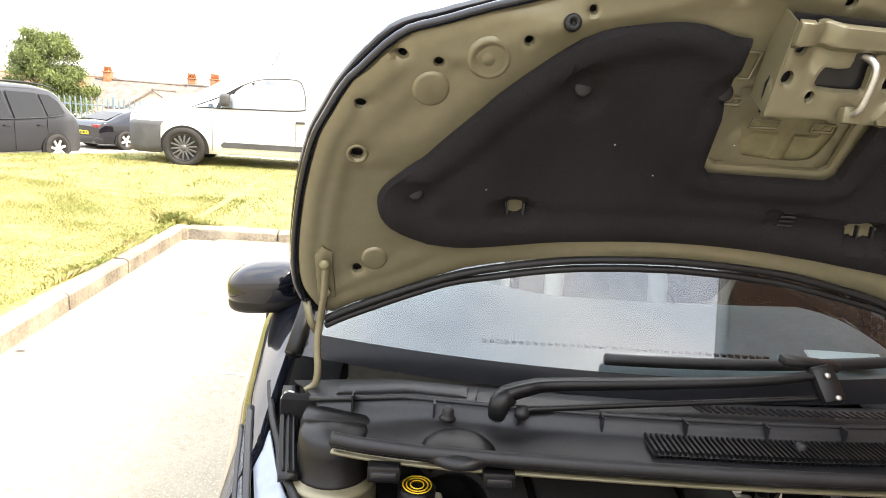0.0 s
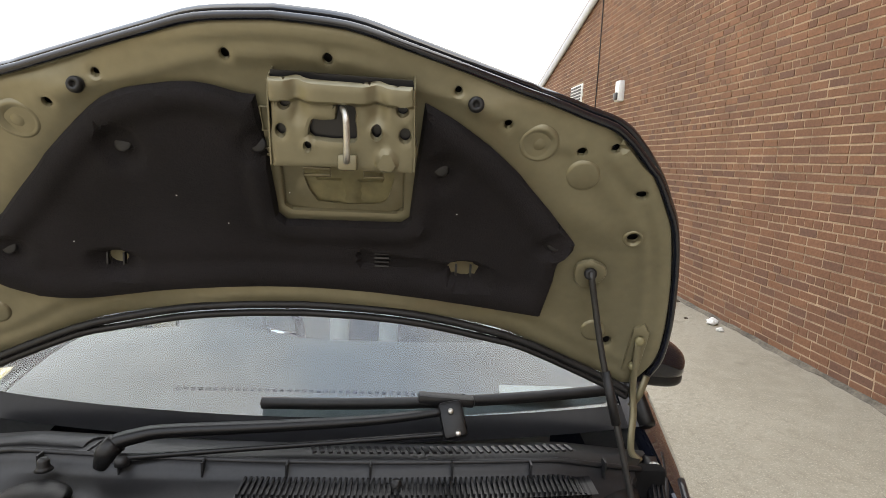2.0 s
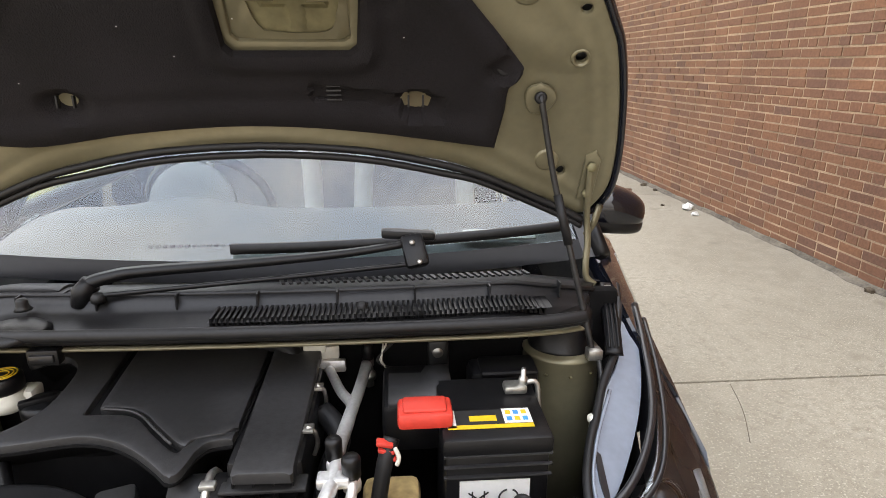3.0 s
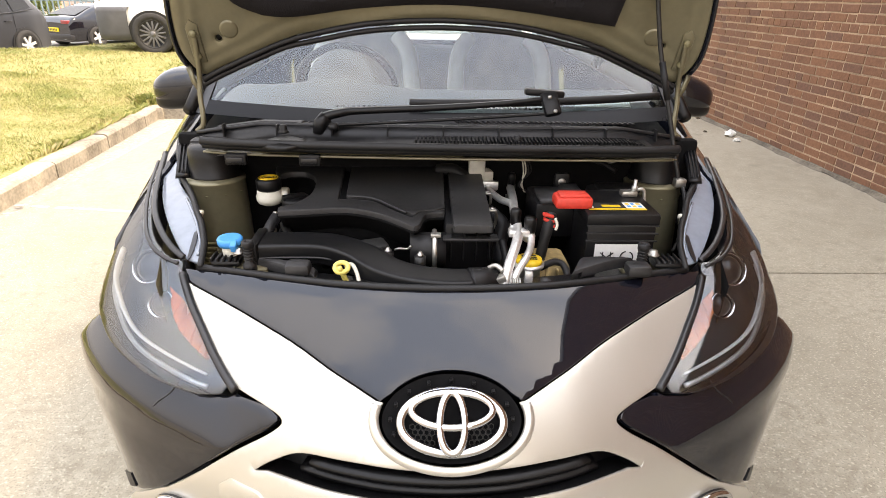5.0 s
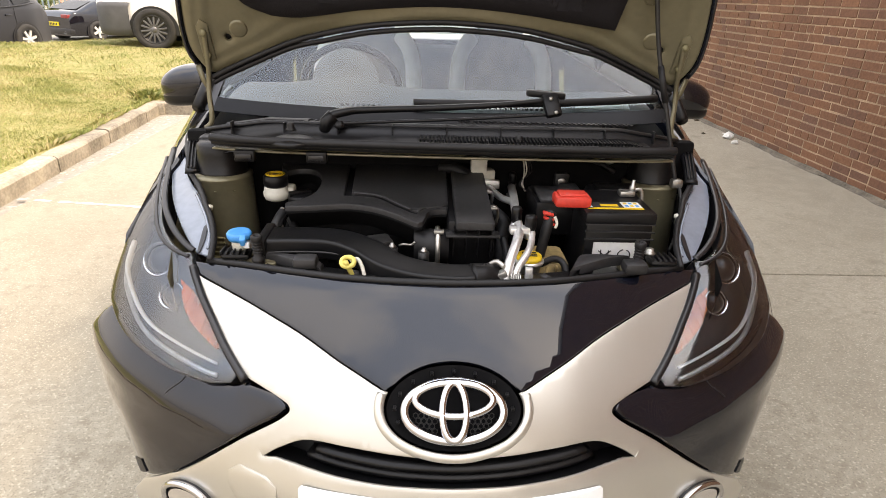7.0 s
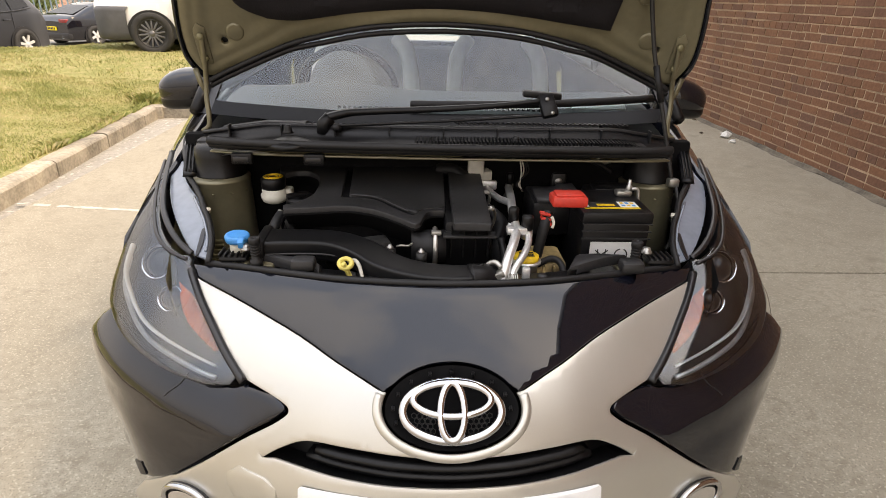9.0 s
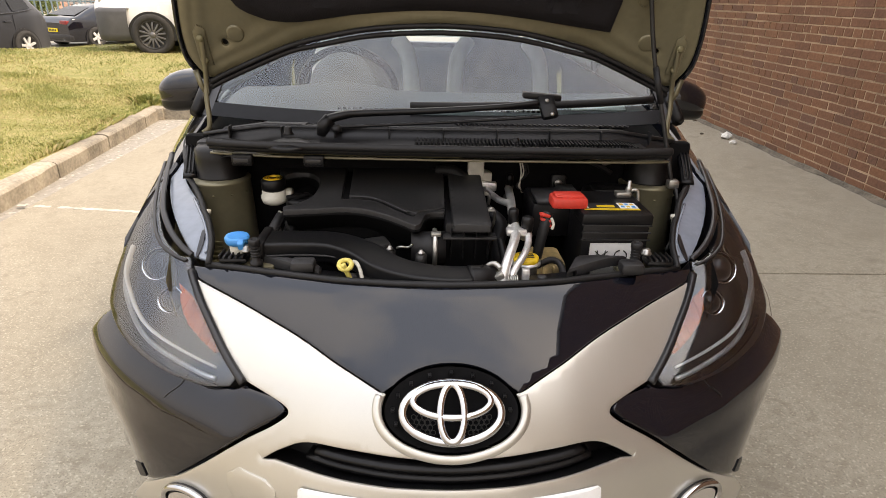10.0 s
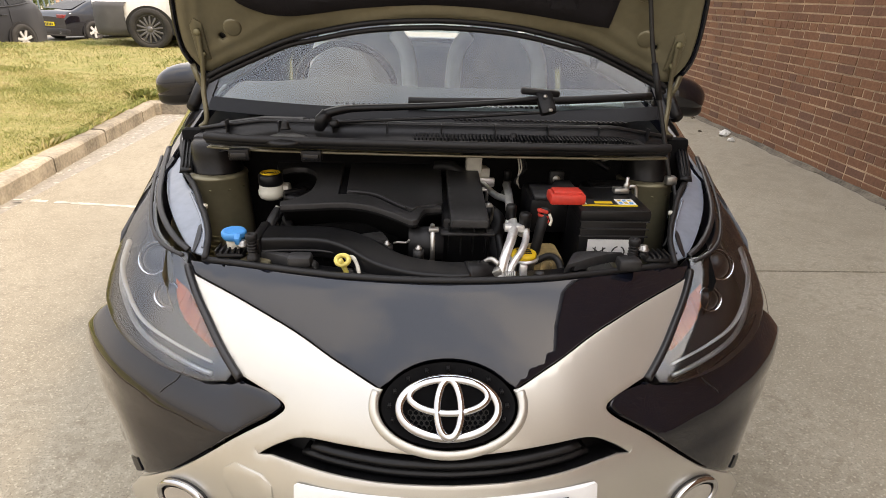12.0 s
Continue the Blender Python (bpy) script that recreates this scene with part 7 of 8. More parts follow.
for k in range(4):
    part("wire", tube(spline([(0.19 + 0.004 * k, 0.74, 0.93), (0.195 + 0.006 * k, 0.735, 0.90), (0.192 - 0.003 * k, 0.725, 0.87), (0.20 + 0.003 * k, 0.73, 0.85)], 5), 0.0018, 6), M_WHITE_PLASTIC if k < 2 else M_RUBBER, car)
for p, r in (([(-0.01, 0.74, 0.90), (0.03, 0.72, 0.905), (0.06, 0.70, 0.88), (0.075, 0.69, 0.84)], 0.014), ([(0.10, 0.62, 0.84), (0.13, 0.58, 0.82), (0.115, 0.52, 0.79), (0.12, 0.44, 0.76)], 0.017), ([(0.115, 0.47, 0.83), (0.120, 0.42, 0.80), (0.110, 0.36, 0.78), (0.085, 0.33, 0.74)], 0.008), ([(-0.34, 0.56, 0.83), (-0.30, 0.50, 0.80), (-0.22, 0.47, 0.79), (-0.12, 0.44, 0.78)], 0.010), ([(0.05, 0.74, 0.93), (0.2, 0.745, 0.935), (0.35, 0.745, 0.93), (0.42, 0.74, 0.90)], 0.006)):
    part("hose", tube(spline(p, 6), r, 10), M_RUBBER, car, "black rubber hose")

# coolant cap, tank and latch
cn = part("radiator_neck", lathe([(0.022, -0.05), (0.024, -0.004), (0.030, -0.002), (0.030, 0.003), (0.02, 0.005)], (0.160, 0.408, 0.808), 28), M_ALU, car, "aluminium radiator neck with yellow cap")
part("cap", lathe([(0.0245, 0.003), (0.026, 0.006), (0.025, 0.012), (0.020, 0.014), (0, 0.015)], (0.160, 0.408, 0.808), 28), M_YELLOW, cn, "yellow radiator cap")
for k in range(3):
    part("cap_print", boxed(0.146, 0.174, 0.396 + 0.008 * k, 0.399 + 0.008 * k, 0.8225, 0.8240, 0.0), M_INK, cn)
part("overflow_hose", tube(spline([(0.184, 0.408, 0.800), (0.215, 0.425, 0.805), (0.235, 0.415, 0.795), (0.232, 0.36, 0.77)], 6), 0.007, 10), M_RUBBER, cn)
tank = part("coolant_tank", boxed(0.168, 0.248, 0.415, 0.515, 0.60, 0.80, 0.012), M_AMBER_TANK, car, "brown-stained coolant bottle")
for k in range(3):
    part("tank_rib", boxed(0.176 + 0.02 * k, 0.182 + 0.02 * k, 0.408, 0.420, 0.62, 0.795, 0.003), M_AMBER_TANK, tank)
part("tank_lug", boxed(0.160, 0.175, 0.44, 0.45, 0.77, 0.81, 0.004), M_AMBER_TANK, tank)
latch = part("bonnet_latch", boxed(0.080, 0.150, 0.300, 0.335, 0.775, 0.800, 0.004), M_STEEL, car, "zinc bonnet latch with spring")
for k in range(5):
    part("spring_coil", tube([Vector((0.112 + 0.004 * k, 0.318 + 0.009 * math.cos(a), 0.812 + 0.009 * math.sin(a))) for a in np.linspace(0, 6.28, 16, endpoint=False)], 0.0016, 5, closed=True, up=(1, 0, 0)), M_STEEL, latch)
part("latch_arm", boxed(0.070, 0.106, 0.312, 0.330, 0.806, 0.822, 0.003, Matrix.Rotation(radians(-30), 4, "Y")), M_STEEL, latch)
part("latch_post", boxed(0.138, 0.152, 0.318, 0.330, 0.78, 0.832, 0.002), M_ALU, latch)
part("latch_hook", tube(spline([(0.082, 0.335, 0.815), (0.074, 0.34, 0.828), (0.086, 0.335, 0.838), (0.098, 0.325, 0.832)], 5), 0.005, 8), M_STEEL, latch)

# battery
bat = part("battery", boxed(0.279, 0.418, 0.448, 0.600, 0.700, 0.872, 0.006), M_PLASTIC, car, "black car battery with labels")
part("lid", boxed(0.275, 0.422, 0.444, 0.604, 0.872, 0.898, 0.006), M_PLASTIC, bat)
# thin strips in a paler plastic, painting the highlights along the case's edges
for z in (0.874, 0.858, 0.842):
    part("edge_highlight", boxed(0.277, 0.420, 0.4425, 0.448, z - 0.001, z + 0.001, 0.0), M_PLASTIC_DUSTY, bat)
tl = part("top_label", boxed(0.284, 0.400, 0.470, 0.512, 0.8980, 0.8990, 0.0), M_INK, bat, "black, white and yellow battery label")
for nme, x0, x1, y0, y1, m in (("label_edge", 0.284, 0.400, 0.468, 0.476, M_YELLOW), ("label_code", 0.284, 0.296, 0.470, 0.512, M_LABEL), ("label_mark", 0.315, 0.352, 0.485, 0.497, M_YELLOW), ("label_box", 0.362, 0.400, 0.478, 0.512, M_LABEL)):
    part(nme, boxed(x0, x1, y0, y1, 0.8988, 0.8998, 0.0), m, tl)
for i in range(3):
    for j in range(2):
        part("symbol_bar", boxed(0.366 + 0.011 * i, 0.373 + 0.011 * i, 0.483 + 0.015 * j, 0.492 + 0.015 * j, 0.8996, 0.9003, 0.0), M_YELLOW if (i + j) % 2 else M_BLUE, tl)
fl = part("front_label", boxed(0.298, 0.392, 0.4462, 0.4475, 0.762, 0.834, 0.0), M_LABEL, bat, "white disposal label with black symbols")
part("bin_sign", boxed(0.310, 0.334, 0.4452, 0.4464, 0.792, 0.794, 0.0), M_INK, fl)
for a in (-38, 38):
    part("bin_sign", boxed(0.306, 0.340, 0.4452, 0.4464, 0.8045, 0.8065, 0.0, Matrix.Rotation(radians(a), 4, "Y")), M_INK, fl)
for x0 in (0.314, 0.330):
    part("bin_sign", boxed(x0, x0 + 0.002, 0.4452, 0.4464, 0.792, 0.818, 0.0), M_INK, fl)
for a in range(3):
    w = radians(90 + 120 * a)
    part("cycle_sign", tube([Vector((0.364 + 0.013 * math.cos(w + b), 0.4458, 0.806 + 0.013 * math.sin(w + b))) for b in np.linspace(0.2, 1.7, 8)], 0.0014, 5, up=(0, 1, 0)), M_INK, fl)
lettering("metal_sign", "Pb", 0.022, Matrix.Translation((0.316, 0.4452, 0.778)) @ Matrix.Rotation(radians(90), 4, "X"), M_INK, fl)
red = part("terminal_cover", boxed(0.218, 0.292, 0.472, 0.520, 0.897, 0.920, 0.006), M_RED, bat, "bright red terminal cover")
part("cover_top", boxed(0.225, 0.284, 0.478, 0.514, 0.918, 0.925, 0.004), M_RED, red)
for k, z in enumerate((0.894, 0.884, 0.874)):
    part("red_clamp", boxed(0.190 + 0.002 * k, 0.212 + 0.002 * k, 0.452, 0.466, z - 0.007, z - 0.001, 0.002, Matrix.Rotation(radians(12), 4, "Y")), M_RED, red)
part("wire_tail", tube(spline([(0.214, 0.455, 0.885), (0.219, 0.452, 0.872), (0.216, 0.450, 0.862)], 4), 0.003, 6), M_WHITE_PLASTIC, red)
part("battery_cable", tube(spline([(0.210, 0.47, 0.89), (0.200, 0.455, 0.86), (0.190, 0.45, 0.80)], 5), 0.011, 10), M_RUBBER, bat)
part("negative_clamp", boxed(0.374, 0.408, 0.548, 0.572, 0.898, 0.911, 0.004), M_STEEL, bat, "zinc battery clamp")
part("clamp_bolt", lathe([(0.007, 0), (0.007, 0.010), (0.004, 0.011), (0.004, 0.024), (0, 0.024)], (0.403, 0.560, 0.910), 8), M_STEEL, bat)
part("clamp_bar", tube(spline([(0.408, 0.560, 0.912), (0.424, 0.560, 0.909), (0.428, 0.555, 0.86)], 4), 0.004, 8), M_STEEL, bat)
# fuse box and dark boxes behind
fb = part("fuse_box", boxed(0.195, 0.300, 0.560, 0.690, 0.80, 0.880, 0.010), M_PLASTIC, car, "black fuse box")
part("lid", sweep(bmesh.new(), [Vector((0.205, 0.60, 0.884)), Vector((0.262, 0.60, 0.884)), Vector((0.276, 0.61, 0.892)), Vector((0.30, 0.61, 0.892))], [(-0.045, -0.004), (0.045, -0.004), (0.04, 0.006), (-0.04, 0.006)]), M_PLASTIC_DUSTY, fb)
eb = part("ecu_box", boxed(0.335, 0.450, 0.640, 0.700, 0.80, 0.884, 0.012), M_PLASTIC, car, "black control unit box")
part("lid", boxed(0.352, 0.446, 0.632, 0.690, 0.880, 0.890, 0.005), M_PLASTIC, eb)
part("bulkhead_bolt", lathe([(0.015, 0), (0.015, 0.006), (0.007, 0.012), (0, 0.013)], (0.290, 0.745, 0.874), 16, Matrix.Rotation(radians(90), 3, "X")), M_STEEL, car, "bright bolt on the bulkhead")
part("bulkhead_bracket", boxed(0.272, 0.310, 0.735, 0.752, 0.820, 0.896, 0.008), M_DARK_STEEL, car)
part("bright_clip", tube(spline([(0.37, 0.72, 0.945), (0.385, 0.71, 0.935), (0.395, 0.715, 0.93), (0.41, 0.71, 0.938)], 5), 0.004, 8), M_STEEL, car)

# headlight carrier covers, studs and brackets on both sides
for s, x0, x1 in ((-1, -0.405, -0.240), (1, 0.225, 0.372)):
    cc = part("carrier_cover", panel([(x, max(y, nose_y(x, 0.815) + 0.03)) for x, y in ((x0, 0.335), (x0 + 0.05, 0.316), (x1 - 0.04, 0.300), (x1, 0.312), (x1, 0.372), (x1 - 0.05, 0.388), (x0 + 0.03, 0.395))], lambda x, y, h: Vector((x, y, 0.812 + (0.014 if s > 0 else 0.004) + 0.010 * math.sin((x - x0) * 19) + h)), 0.012, thick=0.012, roll=0.008), M_PLASTIC_DUSTY, car, "dusty black carrier cover")
    part("cover_boss", boxed((x0 + x1) / 2 + 0.03, (x0 + x1) / 2 + 0.075, 0.330, 0.365, 0.815, 0.838, 0.008), M_PLASTIC_DUSTY, cc)
    sx = -0.362 if s < 0 else 0.364
    bs = part("buffer_stud", lathe([(0.012, -0.04), (0.012, -0.028), (0.0085, -0.026), (0.0085, 0.004), (0.0110, 0.006), (0.0110, 0.015), (0.0095, 0.017), (0.004, 0.017), (0.0035, 0.008), (0, 0.008)], (sx, 0.368, 0.852), 20), M_RUBBER, car, "black threaded rubber buffer")
    for k in range(4):
        part("ring", lathe([(0.0085, -0.002), (0.0100, 0), (0.0085, 0.002)], (sx, 0.368, 0.836 + 0.006 * k), 18), M_RUBBER, bs)
    part("carrier_plate", boxed(sx - 0.030, sx + 0.030, 0.368, 0.405, 0.800, 0.812, 0.004), M_OLIVE, car, "olive steel carrier plate")
    fan_x = sx + (-0.048 if s < 0 else 0.058)
    fan = part("lamp_bracket", boxed(fan_x - 0.028, fan_x + 0.028, 0.375, 0.415, 0.812, 0.826, 0.008), M_PLASTIC, car, "ribbed black lamp bracket")
    for k in range(5):
        part("rib", boxed(fan_x - 0.026 + 0.011 * k, fan_x - 0.022 + 0.011 * k, 0.374, 0.412, 0.824, 0.831, 0.0015), M_PLASTIC, fan)
    part("bolt", lathe([(0.011, 0), (0.011, 0.003), (0.008, 0.004), (0.008, 0.010), (0, 0.011)], (sx + (-0.022 if s < 0 else 0.027), 0.385, 0.838), 14), M_STEEL, fan)
    part("lower_rail", boxed(sx - 0.09, sx + 0.07, 0.385, 0.42, 0.760, 0.790, 0.008), M_PLASTIC, car)


# ---- parked vehicles, fence, tree and houses beyond the bank ----
def hull(top, width, sill, belt, n=40, lean=0.17, length=4.0):
    """A car body: top(x) is its height along its length, width(x) its half width; it leans in above the belt line."""
    bm = bmesh.new()
    rows = []
    for i in range(n + 1):
        x = length * i / n
        zt, w, b = top(x), width(x), belt(x)
        b = min(b, zt - 0.03)
        k = (zt - b) * lean / 0.5
        r = min(0.12, (zt - b) * 0.5)
        side = [(w - 0.06, sill), (w - 0.015, sill + 0.06), (w, (sill + b) / 2), (w - 0.01, b - 0.08), (w - 0.025, b), (w - 0.03 - k * 0.75, zt - r), (w - 0.06 - k, zt - r * 0.3), (w - 0.16 - k, zt)]
        ring = [(x, -a, z) for a, z in side] + [(x, 0, zt + 0.012)] + [(x, a, z) for a, z in side[::-1]]
        rows.append([bm.verts.new(p) for p in ring])
    for p, q in zip(rows, rows[1:]):
        for j in range(len(p) - 1):
            bm.faces.new((p[j], q[j], q[j + 1], p[j + 1]))
        bm.faces.new((p[-1], q[-1], q[0], p[0]))
    bm.faces.new(rows[0][::-1])
    bm.faces.new(rows[-1])
    bmesh.ops.recalc_face_normals(bm, faces=bm.faces)
    return bm


def ramp(*pairs):
    xs, ys = zip(*pairs)
    return lambda x: float(np.interp(x, xs, ys))


def soft_ramp(*pairs):
    xs, ys = zip(*pairs)
    return lambda x: float(np.mean([np.interp(x + d, xs, ys) for d in np.linspace(-0.12, 0.12, 9)]))


def flank(loop, y, thick, material, name, parent, bulge=0.0, label="", roll=0.0, step=0.12):
    """A shape drawn on a vehicle's side, a little proud of it."""
    s = 1 if y > 0 else -1
    f = lambda x, z, h: Vector((x, y + s * h - s * bulge * max(0, z - 0.85) ** 1.0, z))
    return part(name, panel(loop, f, step, thick=thick, roll=roll, flip=s > 0), material, parent, label)


def road_wheel(holder, x, y, r, w, m_rim, spokes, s):
    turn = Matrix.Rotation(radians(90) * s, 3, "X")
    wh = part("wheel", lathe([(r * 0.68, -w / 2), (r * 0.95, -w / 2), (r, -w / 2 + 0.03), (r, w / 2 - 0.03), (r * 0.95, w / 2), (r * 0.68, w / 2), (r * 0.66, 0)], (x, y, r), 36, turn, cap=False), M_TYRE, holder)
    part("rim", lathe([(r * 0.70, w * 0.2), (r * 0.70, w / 2), (r * 0.64, w / 2), (r * 0.60, w * 0.3), (0, w * 0.25)], (x, y, r), 36, turn, cap=False), M_DARK_STEEL, wh)
    for k in range(spokes):
        k2 = 0.6 / spokes
        bm = boxed(r * 0.10, r * 0.64, -r * k2, r * k2, w * 0.30, w * 0.46, 0.006)
        bm.transform(Matrix.Translation((x, y, r)) @ turn.to_4x4() @ Matrix.Rotation(2 * math.pi * (k + 0.3) / spokes, 4, "Z"))
        part("spoke", bm, m_rim, wh)
    part("hub_cap", lathe([(r * 0.17, w * 0.3), (r * 0.15, w * 0.48), (0, w * 0.5)], (x, y, r), 16, turn), m_rim, wh)
    return wh


def arch_loop(x, r, low):
    return [(x - r, low)] + [(x - r * math.cos(a), 0.30 + r * math.sin(a)) for a in np.linspace(0, math.pi, 20)] + [(x + r, low)]


def place(ob, x, y, z, yaw):
    ob.location = (x, y, z)
    ob.rotation_euler = (0, 0, radians(yaw))


# white van, nose to the west
van = thing("parked_van", "white panel van with grey bumpers parked on the grass", "van")
vt = soft_ramp((0, 0.78), (0.08, 0.94), (0.35, 1.06), (0.9, 1.18), (1.05, 1.22), (1.8, 1.64), (2.3, 1.80), (3.0, 1.86), (4.3, 1.86), (4.4, 1.80))
vw = soft_ramp((-0.2, 0.62), (0, 0.68), (0.25, 0.84), (0.6, 0.89), (4.2, 0.90), (4.4, 0.86))
part("body", hull(vt, vw, 0.24, ramp((0, 0.72), (1.2, 0.92), (4.4, 0.98)), 48, 0.16, 4.4), M_WHITE_PAINT, van, smooth=40)
BUMP = lambda a, k: Vector((0.56 - 0.62 * max(0.0, math.cos(a)) ** 0.42, (0.905 + 0.012 * k) * math.copysign(abs(math.sin(a)) ** 0.6, a), 0))
bump_rows = [(0.22, -3.0), (0.24, 0.0), (0.34, 1.0), (0.50, 1.4), (0.66, 1.0), (0.71, 0.0), (0.73, -3.0)]
part("front_bumper", surface(lambda a, k: BUMP(a, bump_rows[int(k)][1]) + Vector((0.012 * (1.0 - bump_rows[int(k)][1]), 0, bump_rows[int(k)][0])), np.linspace(-1.57, 1.57, 41), range(7), flip=True), M_BUMPER, van, "dark grey plastic bumper", smooth=50)
for s in (-1, 1):
    y = 0.90 * s
    part("fog_lamp", lathe([(0.065, 0), (0.065, 0.02), (0.05, 0.025), (0.045, 0.01), (0, 0.01)], (0.16, 0.815 * s, 0.47), 20, Matrix.Rotation(radians(90) * s, 3, "X") if s < 0 else Matrix.Rotation(radians(-90), 3, "X")), M_LENS_BLACK, van)
    for x in (0.88, 3.60):
        flank(arch_loop(x, 0.385, 0.24), 0.905 * s, 0.02, M_LENS_BLACK, "wheel_arch", van)
        road_wheel(van, x, 0.845 * s, 0.325, 0.20, M_VAN_RIM, 14, 1 if s < 0 else -1)
    flank(line2([(1.44, 1.01), (2.0, 1.03), (2.72, 1.06), (2.80, 1.16), (2.74, 1.46), (2.60, 1.54), (2.10, 1.50), (1.80, 1.38), (1.52, 1.16), (1.44, 1.01)], 3)[:-1], 0.918 * s, 0.008, M_LENS, "door_window", van, 0.30)
    flank([(1.02, 1.00), (1.38, 1.01), (1.46, 1.15), (1.42, 1.17), (1.24, 1.08)], 0.918 * s, 0.008, M_LENS, "quarter_window", van, 0.30)
    flank([(1.38, 1.00), (1.44, 1.00), (1.53, 1.17), (1.80, 1.39), (1.78, 1.41), (1.46, 1.18)], 0.920 * s, 0.012, M_LENS_BLACK, "window_pillar", van, 0.30)
    flank([(1.48, 0.36), (3.18, 0.36), (3.18, 0.45), (1.50, 0.45), (1.45, 0.40)], 0.905 * s, 0.03, M_BUMPER, "rub_strip", van, label="grey side rubbing strip")
    for a, b in ((1.32, 1.325), (2.66, 2.665)):
        flank([(a, 0.30), (b, 0.30), (b, 1.0), (a, 1.0)], 0.900 * s, 0.006, M_LENS_BLACK, "door_seam", van)
    edge = line2([(1.00, 0.99), (2.0, 1.015), (2.74, 1.05), (2.82, 1.16), (2.76, 1.47), (2.61, 1.555), (2.10, 1.515), (1.78, 1.39), (1.45, 1.19), (1.00, 0.99)], 4)[:-1]
    part("window_edge", tube([Vector((x, (0.924 - 0.30 * max(0, z - 0.85)) * s, z)) for x, z in edge], 0.009, 6, closed=True, up=(0, 1, 0)), M_LENS_BLACK, van)
    part("door_handle", boxed(2.66, 2.82, 0.89 * s, 0.93 * s, 0.83, 0.87, 0.01), M_BUMPER, van)
    mirror_bm = boxed(1.46, 1.62, 0.90 * s, 1.08 * s, 1.04, 1.24, 0.05, seg=3)
    part("door_mirror", mirror_bm, M_BUMPER, van, "dark grey door mirror")
    part("headlight", boxed(0.06, 0.46, 0.45 * s, 0.68 * s, 0.76, 0.93, 0.05, seg=3), M_REFLECTOR, van)
part("windscreen", surface(lambda u, v: Vector((1.06 + 0.74 * v, u * (0.66 - 0.10 * v), 1.24 + 0.41 * v)), np.linspace(-1, 1, 5), [0, 0.5, 1]), M_LENS, van)
part("roof_aerial", tube([Vector((2.1, -0.1, 1.62)), Vector((2.35, -0.1, 2.05))], 0.006, 6), M_DARK_STEEL, van)
place(van, -5.50, 10.56, 0.26, 10)

# dark grey people carrier, nose to the left
suv = thing("parked_people_carrier", "dark grey metallic people carrier parked on the road", "car")
st = soft_ramp((0, 0.70), (0.12, 0.86), (0.9, 0.99), (1.1, 1.04), (1.9, 1.52), (2.4, 1.63), (3.3, 1.62), (3.86, 1.52), (4.10, 1.12), (4.24, 1.02), (4.28, 0.70))
sw_ = soft_ramp((-0.2, 0.55), (0, 0.62), (0.3, 0.82), (0.7, 0.88), (3.7, 0.88), (4.28, 0.74))
part("body", hull(st, sw_, 0.22, ramp((0, 0.62), (1.2, 0.90), (4.28, 0.98)), 44, 0.20, 4.28), M_GREY_PAINT, suv, smooth=40)
for s in (-1, 1):
    for x in (0.85, 3.46):
        flank(arch_loop(x, 0.375, 0.22), 0.888 * s, 0.02, M_LENS_BLACK, "wheel_arch", suv)
        road_wheel(suv, x, 0.83 * s, 0.315, 0.20, M_ALLOY, 7, 1 if s < 0 else -1)
    flank([(1.50, 0.93), (2.42, 0.95), (2.42, 1.47), (2.10, 1.46), (1.80, 1.27)], 0.906 * s, 0.008, M_GLASS_DARK, "front_window", suv, 0.36)
    flank([(2.50, 0.95), (3.22, 0.98), (3.28, 1.18), (3.20, 1.46), (2.50, 1.48)], 0.906 * s, 0.008, M_GLASS_DARK, "rear_window", suv, 0.36)
    flank([(3.32, 1.0), (3.80, 1.06), (3.72, 1.30), (3.52, 1.43), (3.28, 1.45)], 0.906 * s, 0.008, M_GLASS_DARK, "quarter_window", suv, 0.36)
    for a in (1.42, 2.46, 3.26):
        flank([(a, 0.32), (a + 0.008, 0.32), (a + 0.008, 0.94), (a, 0.94)], 0.882 * s, 0.006, M_LENS_BLACK, "door_seam", suv)
    for a in (2.22, 3.02):
        part("door_handle", boxed(a, a + 0.17, 0.87 * s, 0.905 * s, 0.80, 0.83, 0.01), M_GREY_PAINT, suv)
    part("door_mirror", boxed(1.62, 1.76, 0.87 * s, 1.04 * s, 0.92, 1.06, 0.04, seg=3), M_GREY_PAINT, suv)
    part("tail_lamp", boxed(4.06, 4.24, 0.40 * s, 0.62 * s, 0.86, 1.10, 0.05), M_TAIL, suv)
    part("roof_rail", tube(spline([(1.95, 0.60 * s, 1.56), (2.4, 0.60 * s, 1.66), (3.3, 0.60 * s, 1.65), (3.8, 0.60 * s, 1.55)], 5), 0.018, 8), M_DARK_STEEL, suv)
    part("window_trim", tube(spline([(1.40, 0.885 * s, 0.935), (2.4, 0.885 * s, 0.945), (3.3, 0.880 * s, 0.98), (3.85, 0.86 * s, 1.04)], 5), 0.012, 6), M_LENS_BLACK, suv)
    flank([(1.3, 0.24), (3.05, 0.24), (3.05, 0.30), (1.3, 0.30)], 0.888 * s, 0.02, M_BUMPER, "sill", suv)
place(suv, -10.0, 9.70, -0.22, 79)

